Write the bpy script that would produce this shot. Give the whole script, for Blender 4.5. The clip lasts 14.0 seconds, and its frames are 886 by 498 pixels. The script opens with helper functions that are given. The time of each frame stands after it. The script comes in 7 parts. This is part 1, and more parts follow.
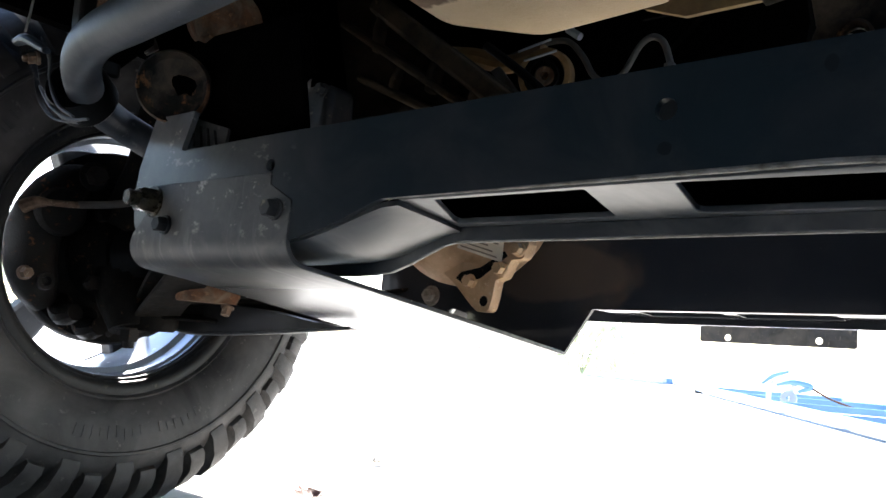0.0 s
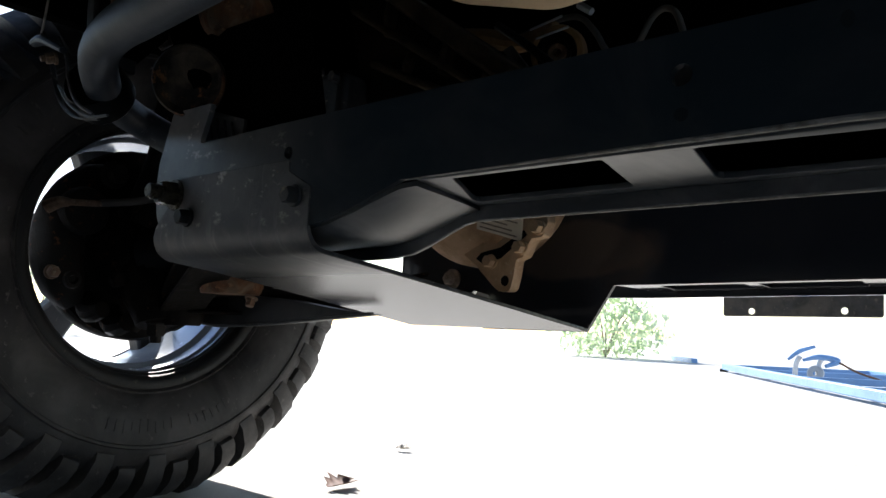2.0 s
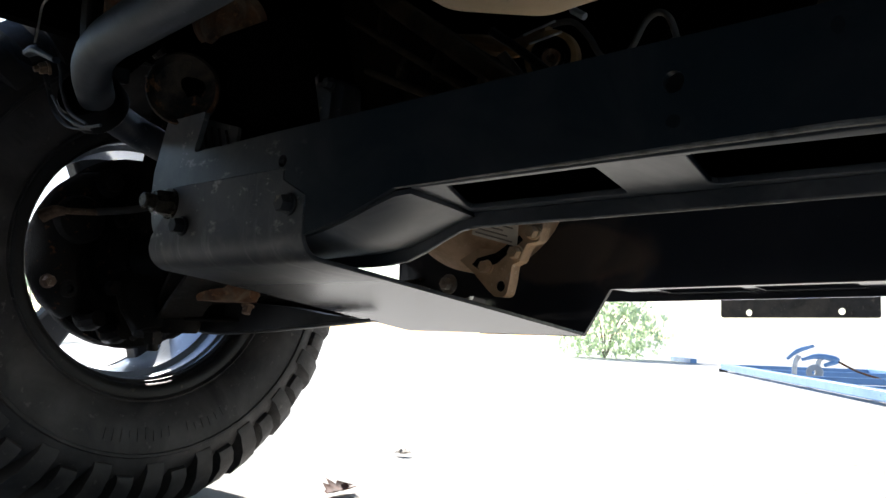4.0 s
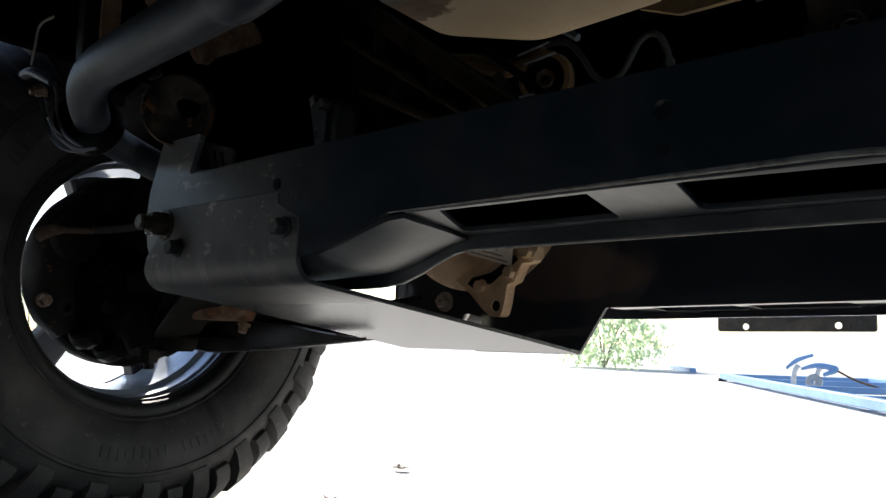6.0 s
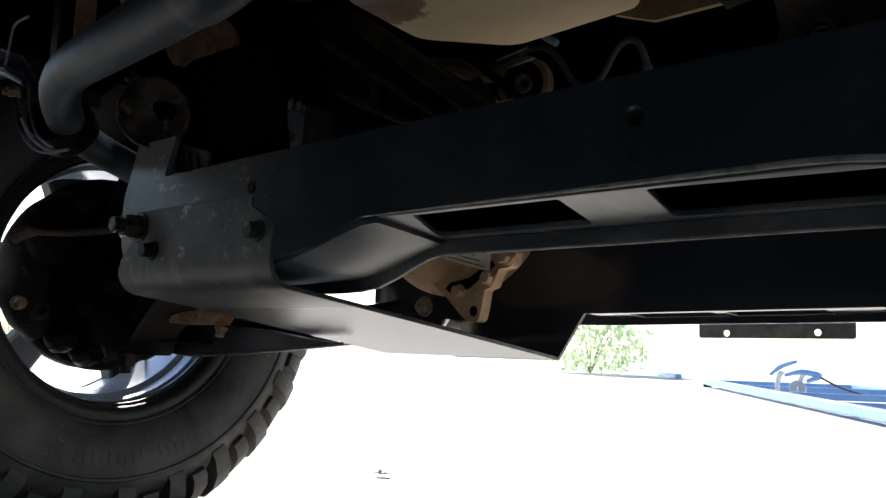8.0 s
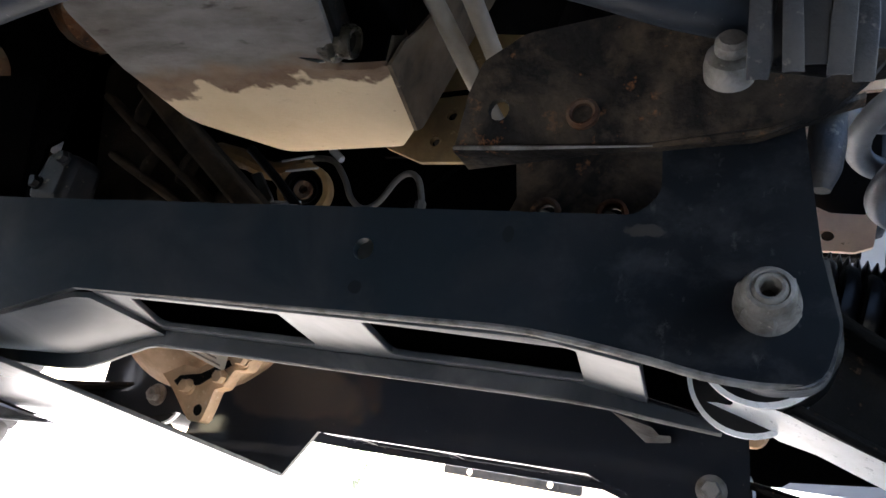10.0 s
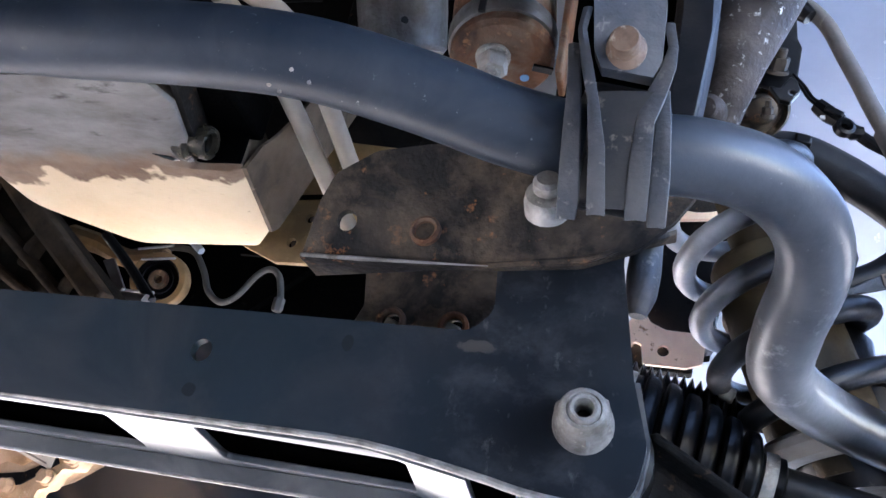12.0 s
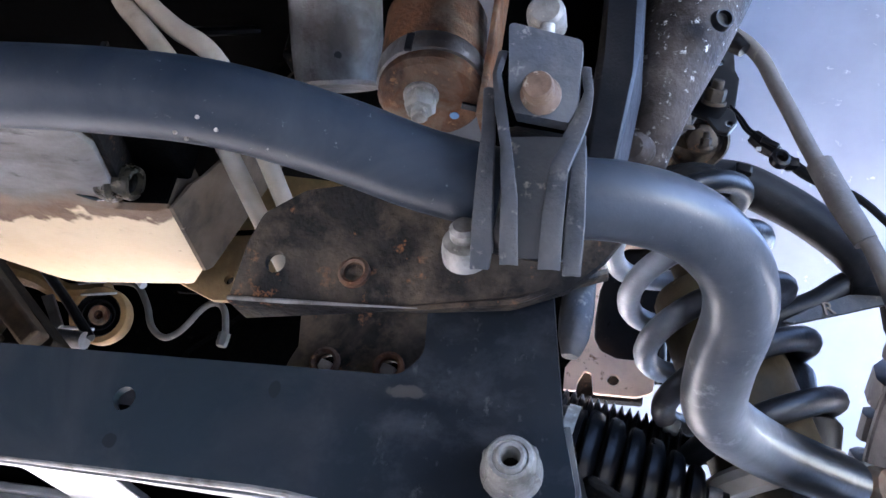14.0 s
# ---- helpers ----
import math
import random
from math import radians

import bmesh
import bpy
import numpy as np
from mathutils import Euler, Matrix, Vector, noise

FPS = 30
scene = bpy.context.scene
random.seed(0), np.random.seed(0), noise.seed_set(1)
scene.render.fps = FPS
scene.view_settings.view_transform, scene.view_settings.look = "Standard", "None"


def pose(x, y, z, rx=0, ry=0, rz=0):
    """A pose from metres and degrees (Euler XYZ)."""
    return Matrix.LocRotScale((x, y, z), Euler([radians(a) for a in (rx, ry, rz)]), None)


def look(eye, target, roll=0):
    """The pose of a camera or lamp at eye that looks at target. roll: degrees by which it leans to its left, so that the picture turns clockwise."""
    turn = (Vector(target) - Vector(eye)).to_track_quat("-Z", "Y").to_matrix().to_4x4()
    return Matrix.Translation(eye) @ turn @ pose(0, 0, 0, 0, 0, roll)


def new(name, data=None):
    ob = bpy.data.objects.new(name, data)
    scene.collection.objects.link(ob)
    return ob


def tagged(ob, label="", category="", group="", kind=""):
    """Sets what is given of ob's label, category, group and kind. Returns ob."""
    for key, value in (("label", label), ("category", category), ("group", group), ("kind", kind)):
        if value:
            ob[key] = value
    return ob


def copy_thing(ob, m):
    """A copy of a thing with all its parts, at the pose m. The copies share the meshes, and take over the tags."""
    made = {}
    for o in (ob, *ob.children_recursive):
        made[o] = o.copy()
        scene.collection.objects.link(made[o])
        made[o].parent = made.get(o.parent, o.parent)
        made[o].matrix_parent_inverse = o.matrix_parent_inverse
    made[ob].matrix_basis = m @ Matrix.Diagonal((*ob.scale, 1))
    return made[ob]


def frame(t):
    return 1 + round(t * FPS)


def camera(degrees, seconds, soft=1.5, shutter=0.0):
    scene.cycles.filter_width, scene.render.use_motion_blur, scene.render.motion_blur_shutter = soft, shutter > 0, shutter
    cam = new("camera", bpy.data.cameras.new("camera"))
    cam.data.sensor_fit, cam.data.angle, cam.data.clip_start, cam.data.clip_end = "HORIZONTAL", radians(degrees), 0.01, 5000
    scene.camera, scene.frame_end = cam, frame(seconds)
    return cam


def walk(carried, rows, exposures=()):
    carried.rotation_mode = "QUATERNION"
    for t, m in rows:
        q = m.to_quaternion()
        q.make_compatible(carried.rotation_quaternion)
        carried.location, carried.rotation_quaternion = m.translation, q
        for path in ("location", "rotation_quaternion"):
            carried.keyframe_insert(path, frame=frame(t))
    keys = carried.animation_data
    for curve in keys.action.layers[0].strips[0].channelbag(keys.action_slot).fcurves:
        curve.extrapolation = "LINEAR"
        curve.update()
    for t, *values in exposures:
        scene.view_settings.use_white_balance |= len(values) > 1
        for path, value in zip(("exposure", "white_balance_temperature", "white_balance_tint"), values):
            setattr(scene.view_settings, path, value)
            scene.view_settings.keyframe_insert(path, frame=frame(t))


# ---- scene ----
cam = camera(59.6, 14.0, shutter=0.2)
PATH = [
    (0, (0.1921, -0.4376, 0.2935), (-1.070, 1.096, 0.532), 4.58),
    (0.5, (0.1905, -0.4443, 0.2828), (-1.117, 1.053, 0.504), 3.37),
    (1, (0.1923, -0.4381, 0.2808), (-1.109, 1.066, 0.493), 2.82),
    (1.5, (0.1928, -0.4392, 0.2825), (-1.108, 1.066, 0.492), 2.49),
    (2, (0.1930, -0.4403, 0.2845), (-1.106, 1.066, 0.493), 2.42),
    (2.5, (0.1948, -0.4397, 0.2866), (-1.104, 1.067, 0.496), 2.30),
    (3, (0.1949, -0.4381, 0.2878), (-1.104, 1.069, 0.501), 1.87),
    (5.5, (0.1978, -0.4386, 0.2932), (-1.094, 1.071, 0.518), 1.90),
    (6, (0.2003, -0.4382, 0.3006), (-1.092, 1.069, 0.539), 1.60),
    (6.5, (0.2013, -0.4376, 0.2974), (-1.088, 1.071, 0.547), 1.39),
    (7, (0.2001, -0.4354, 0.2985), (-1.089, 1.074, 0.544), 1.20),
    (7.2, (0.1987, -0.4361, 0.2987), (-1.089, 1.074, 0.543), 1.36),
    (9.3, (0.2449, -0.3936, 0.3260), (-0.769, 1.283, 0.725), 6.38),
    (9.5, (0.2498, -0.3896, 0.3306), (-0.679, 1.311, 0.825), 8.34),
    (10, (0.2465, -0.3929, 0.3196), (-0.598, 1.330, 0.885), 11.07),
    (10.5, (0.2457, -0.4077, 0.3005), (-0.548, 1.324, 0.911), 11.64),
    (11, (0.2598, -0.4149, 0.3120), (-0.419, 1.323, 1.032), 11.92),
    (11.5, (0.2671, -0.4000, 0.3244), (-0.334, 1.337, 1.113), 11.12),
    (12, (0.2704, -0.3990, 0.3297), (-0.299, 1.325, 1.169), 11.39),
    (12.5, (0.2707, -0.3992, 0.3326), (-0.284, 1.310, 1.210), 11.77),
    (13, (0.2749, -0.3982, 0.3371), (-0.273, 1.306, 1.228), 11.56),
    (13.5, (0.2828, -0.3954, 0.3442), (-0.243, 1.310, 1.246), 10.51),
    (14, (0.2902, -0.3927, 0.3491), (-0.208, 1.326, 1.242), 9.73),
]
EXPOSE = [(0.0, 2.75, 6400, 13), (0.5, 2.05, 6400, 12), (1.0, 1.5, 6400, 12), (1.5, 1.25, 6400, 12), (3.0, 1.15, 6400, 12), (6.0, 1.15, 6500, 12), (6.5, 1.25, 6500, 12), (7.2, 1.38, 6500, 12), (9.3, 1.45, 6600, 17), (9.7, 2.35, 6600, 18), (10.0, 3.3, 6500, 18), (10.5, 4.0, 6400, 19), (11.0, 4.42, 6250, 21), (11.5, 4.7, 6080, 23), (12.5, 4.92, 6050, 24), (14.0, 4.88, 5980, 25)]
walk(cam, [(t, look(eye, target, roll)) for t, eye, target, roll in PATH], EXPOSE)

# ---- world and sun ----
SUN_EL, SUN_AZ = 29.0, 60.0      # degrees; the azimuth turns from ahead (+y) to the left (-x)
world = bpy.data.worlds.new("world")
scene.world = world
world.use_nodes = True
wn = world.node_tree.nodes
sky = wn.new("ShaderNodeTexSky")
sky.sky_type = "NISHITA"
sky.sun_disc = False
sky.dust_density = 0.3
sky.sun_elevation = radians(SUN_EL)
sky.sun_rotation = radians(-SUN_AZ)
world.node_tree.links.new(sky.outputs[0], wn["Background"].inputs[0])
wn["Background"].inputs[1].default_value = 0.10
sun = new("sun", bpy.data.lights.new("sun", "SUN"))
sun.data.energy, sun.data.angle, sun.data.color = 5.0, radians(0.6), (1.0, 0.95, 0.87)
sun_way = Vector((-math.sin(radians(SUN_AZ)) * math.cos(radians(SUN_EL)), math.cos(radians(SUN_AZ)) * math.cos(radians(SUN_EL)), math.sin(radians(SUN_EL))))
sun.matrix_basis = look((0, 0, 8), Vector((0, 0, 8)) - sun_way)


# ---- materials ----
def surface(name, base, second=None, third=None, scale=30.0, amount=0.5, spots=0.0, spot_scale=90.0, rough=0.5, rough_spread=0.15, metal=0.0,
            bump=0.15, bump_scale=400.0, stretch=(1, 1, 1), coat=0.0, random_value=0.0, dust=None, dust_amount=0.4, dust_scale=14.0, scratch=None, spec=0.5):
    """Base colour mottled with a second at a large scale and speckled with a third at a small one; roughness and relief follow."""
    m = bpy.data.materials.new(name)
    m.use_nodes = True
    t, p = m.node_tree, m.node_tree.nodes["Principled BSDF"]
    n, ln = t.nodes.new, t.links.new
    place = n("ShaderNodeTexCoord")
    mapping = n("ShaderNodeMapping")
    mapping.inputs["Scale"].default_value = stretch
    ln(place.outputs["Object"], mapping.inputs[0])

    def noise_at(s, detail=5.0, rough_=0.6):
        k = n("ShaderNodeTexNoise")
        k.inputs["Scale"].default_value, k.inputs["Detail"].default_value, k.inputs["Roughness"].default_value = s, detail, rough_
        ln(mapping.outputs[0], k.inputs["Vector"])
        return k.outputs["Fac"]

    def ramp(src, lo, hi):
        k = n("ShaderNodeMapRange")
        k.inputs["From Min"].default_value, k.inputs["From Max"].default_value = lo, hi
        ln(src, k.inputs["Value"])
        return k.outputs["Result"]

    def mixed(fac, a, b):
        k = n("ShaderNodeMix")
        k.data_type = "RGBA"
        ln(fac, k.inputs[0])
        for src, slot in ((a, 6), (b, 7)):
            if isinstance(src, tuple):
                k.inputs[slot].default_value = (*src, 1)
            else:
                ln(src, k.inputs[slot])
        return k.outputs[2]

    large = noise_at(scale)
    small = noise_at(spot_scale, 8.0, 0.7)
    second = second or tuple(c * 0.7 for c in base)
    color = mixed(ramp(large, 0.62 - amount * 0.4, 0.78 - amount * 0.2), base, second)
    if third and spots > 0:
        color = mixed(ramp(small, 0.69 - spots * 0.4, 0.75 - spots * 0.4), color, third)
    if dust:
        film = n("ShaderNodeTexNoise")
        film.inputs["Scale"].default_value, film.inputs["Detail"].default_value, film.inputs["Roughness"].default_value, film.inputs["Distortion"].default_value = dust_scale, 5.0, 0.58, 0.8
        ln(place.outputs["Object"], film.inputs["Vector"])
        color = mixed(ramp(film.outputs["Fac"], 0.58 - dust_amount * 0.35, 0.82 - dust_amount * 0.3), color, dust)
    if scratch:
        turn, lines = n("ShaderNodeMapping"), n("ShaderNodeTexNoise")
        turn.inputs["Rotation"].default_value, turn.inputs["Scale"].default_value = (0.3, 0.5, 0.6), (6, 90, 300)
        lines.inputs["Scale"].default_value, lines.inputs["Detail"].default_value = 2.0, 3.0
        ln(place.outputs["Object"], turn.inputs[0])
        ln(turn.outputs[0], lines.inputs["Vector"])
        color = mixed(ramp(lines.outputs["Fac"], 0.70, 0.76), color, scratch)
    if random_value:
        info, hsv = n("ShaderNodeObjectInfo"), n("ShaderNodeHueSaturation")
        rnd = n("ShaderNodeMapRange")
        rnd.inputs["To Min"].default_value, rnd.inputs["To Max"].default_value = 1 - random_value, 1 + random_value
        ln(info.outputs["Random"], rnd.inputs["Value"])
        ln(rnd.outputs[0], hsv.inputs["Value"])
        ln(color, hsv.inputs["Color"])
        color = hsv.outputs[0]
    ln(color, p.inputs["Base Color"])
    rr = n("ShaderNodeMapRange")
    rr.inputs["From Min"].default_value, rr.inputs["From Max"].default_value = 0.3, 0.7
    rr.inputs["To Min"].default_value, rr.inputs["To Max"].default_value = max(rough - rough_spread, 0.05), min(rough + rough_spread, 1)
    ln(small, rr.inputs["Value"])
    ln(rr.outputs[0], p.inputs["Roughness"])
    p.inputs["Metallic"].default_value = metal
    p.inputs["Specular IOR Level"].default_value = spec
    p.inputs["Coat Weight"].default_value = coat
    p.inputs["Coat Roughness"].default_value = 0.25
    if bump:
        fine, b = noise_at(bump_scale, 4.0), n("ShaderNodeBump")
        b.inputs["Strength"].default_value, b.inputs["Distance"].default_value = bump, 0.002
        ln(fine, b.inputs["Height"])
        ln(b.outputs[0], p.inputs["Normal"])
    return m


BLACK_COAT = surface("black_powder_coat", (0.026, 0.0325, 0.038), (0.034, 0.040, 0.045), None, 9, 0.5, 0, 230, 0.38, 0.008, bump=0, dust=(0.125, 0.123, 0.121), dust_amount=0.46, dust_scale=11, spec=0.65)
REAR_COAT = surface("glossy_black_powder_coat", (0.020, 0.023, 0.029), (0.028, 0.030, 0.035), (0.09, 0.085, 0.08), 9, 0.5, 0.08, 230, 0.07, 0.004, bump=0)
SCUFFED = surface("scuffed_black_coat", (0.022, 0.023, 0.024), (0.05, 0.045, 0.04), (0.2, 0.17, 0.12), 22, 0.6, 0.22, 45, 0.5, 0.15, bump=0.12)
CAST_BLACK = surface("black_cast_iron", (0.007, 0.0075, 0.009), (0.014, 0.0135, 0.0135), (0.06, 0.05, 0.042), 25, 0.5, 0.12, 80, 0.42, 0.1, bump=0.12, bump_scale=500, dust=(0.024, 0.0225, 0.021), dust_amount=0.3, dust_scale=20, spec=0.22)
DARK_IRON = surface("dirty_dark_iron", (0.005, 0.0048, 0.0045), (0.011, 0.0095, 0.008), (0.07, 0.042, 0.025), 25, 0.6, 0.22, 80, 0.75, 0.15, bump=0.4, spec=0.08)
# one brown casting in two tones: lit for the ribs, shaded for the plate
BELL_LIT = surface("lit_brown_casting", (0.105, 0.074, 0.046), (0.042, 0.030, 0.020), (0.17, 0.125, 0.08), 30, 0.55, 0.18, 90, 0.8, 0.12, bump=0.4, spec=0.15)
BELL_SHADED = surface("shaded_dusty_brown_casting", (0.024, 0.0175, 0.0115), (0.012, 0.009, 0.0065), (0.055, 0.042, 0.027), 22, 0.55, 0.18, 90, 0.8, 0.12, bump=0.4, spec=0.10, dust=(0.052, 0.038, 0.024), dust_amount=0.40, dust_scale=13)
CAST_TAN = surface("dusty_tan_casting", (0.68, 0.435, 0.24), (0.48, 0.285, 0.14), (0.74, 0.54, 0.34), 40, 0.5, 0.25, 120, 0.6, 0.15, bump=0.35)
RUST = surface("orange_rust", (0.15, 0.062, 0.025), (0.045, 0.025, 0.016), (0.24, 0.12, 0.055), 40, 0.55, 0.3, 120, 0.8, 0.1, bump=0.5, dust=(0.19, 0.14, 0.095), dust_amount=0.35, dust_scale=35, spec=0.3)
RUST_DARK = surface("dark_rusty_steel", (0.006, 0.0056, 0.0052), (0.024, 0.0185, 0.014), (0.24, 0.10, 0.036), 30, 0.5, 0.22, 45, 0.7, 0.15, bump=0.6, bump_scale=220, dust=(0.10, 0.073, 0.048), dust_amount=0.44, dust_scale=15, spec=0.25)
RUST_BLACK = surface("oily_rusty_iron", (0.006, 0.0055, 0.005), (0.014, 0.011, 0.009), (0.12, 0.05, 0.02), 30, 0.5, 0.2, 60, 0.7, 0.15, bump=0.5, spec=0.25)
RAIL = surface("speckled_rusty_rail", (0.026, 0.0195, 0.016), (0.009, 0.0078, 0.0065), (0.50, 0.48, 0.45), 30, 0.55, 0.235, 170, 0.6, 0.2, bump=0.6, bump_scale=240, dust=(0.075, 0.059, 0.049), dust_amount=0.42, dust_scale=22, spec=0.15)
PRIMER = surface("pinkish_primer_plate", (0.90, 0.66, 0.49), (0.74, 0.50, 0.37), (0.34, 0.16, 0.08), 25, 0.4, 0.18, 60, 0.65, 0.12, bump=0.2)
ZINC = surface("dull_zinc", (0.36, 0.34, 0.31), (0.25, 0.23, 0.2), (0.4, 0.32, 0.22), 60, 0.5, 0.2, 150, 0.42, 0.12, 0.75, bump=0.2)
NUT_GREY = surface("dusty_grey_nut", (0.27, 0.25, 0.225), (0.11, 0.095, 0.075), (0.38, 0.34, 0.28), 75, 0.5, 0.2, 170, 0.55, 0.12, 0.25, bump=0.4, bump_scale=250)
BOLT_PALE = surface("pale_zinc_bolt", (0.40, 0.38, 0.34), (0.20, 0.17, 0.14), (0.5, 0.46, 0.39), 70, 0.5, 0.3, 150, 0.5, 0.1, 0.2, bump=0.35)
BOLT_TAN = surface("rusty_tan_bolt", (0.20, 0.125, 0.080), (0.085, 0.050, 0.030), (0.32, 0.26, 0.20), 70, 0.55, 0.3, 150, 0.65, 0.1, 0.1, bump=0.5, bump_scale=300)
STEEL_GREY = surface("dusty_grey_steel", (0.055, 0.057, 0.062), (0.030, 0.031, 0.033), (0.19, 0.175, 0.155), 45, 0.5, 0.26, 110, 0.55, 0.12, 0.1, bump=0.3, dust=(0.10, 0.094, 0.086), dust_amount=0.45, dust_scale=28)
ALU = surface("stained_cast_aluminium", (0.20, 0.195, 0.19), (0.09, 0.07, 0.055), (0.34, 0.33, 0.32), 26, 0.5, 0.16, 70, 0.5, 0.15, 0.3, bump=0.45, bump_scale=250, dust=(0.05, 0.04, 0.032), dust_amount=0.35, dust_scale=20)
SPRING_PAINT = surface("grey_spring_paint", (0.30, 0.31, 0.33), (0.17, 0.175, 0.185), (0.42, 0.40, 0.37), 22, 0.5, 0.2, 90, 0.42, 0.1, 0.15, bump=0.2)
SHOCK_BROWN = surface("olive_brown_shock_paint", (0.048, 0.035, 0.018), (0.026, 0.019, 0.011), (0.08, 0.062, 0.038), 25, 0.5, 0.2, 90, 0.6, 0.1, bump=0.2, spec=0.12)
RUBBER = surface("black_rubber", (0.0032, 0.0032, 0.0036), (0.006, 0.0056, 0.0053), (0.03, 0.027, 0.023), 25, 0.5, 0.13, 90, 0.34, 0.08, bump=0.12, spec=0.12)
TYRE = surface("dusty_tyre_rubber", (0.0150, 0.0142, 0.0148), (0.025, 0.0230, 0.0232), (0.11, 0.100, 0.095), 16, 0.5, 0.22, 75, 0.6, 0.12, bump=0.3, random_value=0.3, dust=(0.070, 0.064, 0.062), dust_amount=0.44, dust_scale=9, spec=0.5)
ALLOY = surface("cast_alloy_rim", (0.66, 0.74, 0.86), (0.60, 0.69, 0.82), None, 14, 0.4, 0, 60, 0.26, 0.02, 0.35, bump=0)
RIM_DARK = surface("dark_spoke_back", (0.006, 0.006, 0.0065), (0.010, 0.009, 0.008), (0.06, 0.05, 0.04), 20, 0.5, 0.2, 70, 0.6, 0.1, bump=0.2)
OILY = surface("oily_plug_metal", (0.075, 0.060, 0.038), (0.018, 0.014, 0.009), (0.20, 0.17, 0.12), 90, 0.55, 0.22, 160, 0.3, 0.1, 0.5, bump=0.3)
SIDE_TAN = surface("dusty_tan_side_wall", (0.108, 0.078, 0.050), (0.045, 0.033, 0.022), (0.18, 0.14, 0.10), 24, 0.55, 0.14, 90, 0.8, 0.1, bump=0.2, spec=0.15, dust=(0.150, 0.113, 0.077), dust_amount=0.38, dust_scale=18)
OCHRE = surface("dusty_ochre_iron", (0.30, 0.175, 0.070), (0.13, 0.078, 0.036), (0.42, 0.28, 0.14), 30, 0.5, 0.2, 90, 0.65, 0.1, bump=0.3)
# near white: ground light on the black arm's lower faces, put into the colour
GROUND_LIT = surface("near_white_ground_light", (0.88, 0.87, 0.85), (0.78, 0.76, 0.73), (0.5, 0.44, 0.36), 60, 0.4, 0.12, 150, 0.32, 0.08, 0.1, bump=0.15)
HOSE = surface("grey_rubber_hose", (0.085, 0.076, 0.068), (0.06, 0.054, 0.049), (0.15, 0.135, 0.115), 40, 0.5, 0.2, 120, 0.65, 0.1, bump=0.25)
PIPE_CREAM = surface("cream_coated_pipe", (0.42, 0.35, 0.27), (0.32, 0.26, 0.19), (0.32, 0.26, 0.2), 35, 0.5, 0.15, 100, 0.5, 0.1, bump=0.15)
PANEL_BLUE = surface("pale_blue_grey_panel", (0.34, 0.375, 0.44), (0.28, 0.31, 0.37), (0.6, 0.62, 0.65), 5, 0.5, 0.155, 40, 0.5, 0.1, bump=0.05)
BODY_PAINT = surface("dark_body_paint", (0.06, 0.065, 0.075), (0.05, 0.055, 0.06), None, 4, 0.4, 0, 60, 0.35, 0.05, bump=0.02)
# far darker than real underseal: the black of unlit spaces is put into it
SHADE_BLACK = surface("shade_black", (0.0009, 0.0009, 0.0009), (0.0020, 0.0018, 0.0016), (0.008, 0.007, 0.006), 9, 0.5, 0.13, 50, 0.9, 0.08, bump=0.5, spec=0.012)
OIL = surface("wet_black_oil", (0.0022, 0.0018, 0.0014), (0.004, 0.003, 0.002), None, 40, 0.5, 0, 90, 0.16, 0.05, bump=0.1, spec=0.5)
CONCRETE = surface("pale_concrete", (0.58, 0.57, 0.54), (0.52, 0.51, 0.48), (0.36, 0.35, 0.33), 1.6, 0.5, 0.2, 40, 0.9, 0.08, bump=0.3, bump_scale=120)
LEAF_BROWN = surface("dry_brown_leaf", (0.16, 0.055, 0.024), (0.10, 0.036, 0.018), (0.26, 0.11, 0.05), 60, 0.5, 0.25, 160, 0.7, 0.1, bump=0.3)
LEAF_GREY = surface("pale_dry_leaf", (0.32, 0.28, 0.22), (0.24, 0.2, 0.16), None, 60, 0.5, 0, 160, 0.7, 0.1, bump=0.3)
FOLIAGE = surface("leaf_green", (0.30, 0.42, 0.20), (0.24, 0.34, 0.15), (0.42, 0.50, 0.28), 3, 0.5, 0.25, 20, 0.6, 0.1, bump=0.1)
BARK = surface("bark", (0.36, 0.32, 0.26), (0.28, 0.25, 0.20), None, 10, 0.5, 0, 60, 0.9, 0.05, bump=0.6, bump_scale=60)
TRAILER_BLUE = surface("blue_trailer_paint", (0.17, 0.33, 0.60), (0.13, 0.26, 0.50), (0.3, 0.33, 0.38), 5, 0.5, 0.15, 30, 0.35, 0.1, bump=0.05)
GALVANISED = surface("galvanised_steel", (0.55, 0.57, 0.6), (0.45, 0.47, 0.5), None, 20, 0.5, 0, 80, 0.4, 0.1, 0.6, bump=0.08)
RED_LENS = surface("red_lamp_lens", (0.45, 0.03, 0.03), None, None, 20, 0.3, 0, 80, 0.25, 0.05, bump=0)
PAPER = surface("yellowed_paper_label", (0.66, 0.56, 0.42), (0.58, 0.47, 0.33), None, 40, 0.5, 0, 120, 0.7, 0.05, bump=0.05)
INK = surface("faded_ink", (0.20, 0.15, 0.11), None, None, 60, 0.3, 0, 120, 0.7, 0.05, bump=0)
BLUE_MARK = surface("blue_paint_dab", (0.12, 0.26, 0.5), None, None, 60, 0.3, 0, 120, 0.6, 0.05, bump=0)


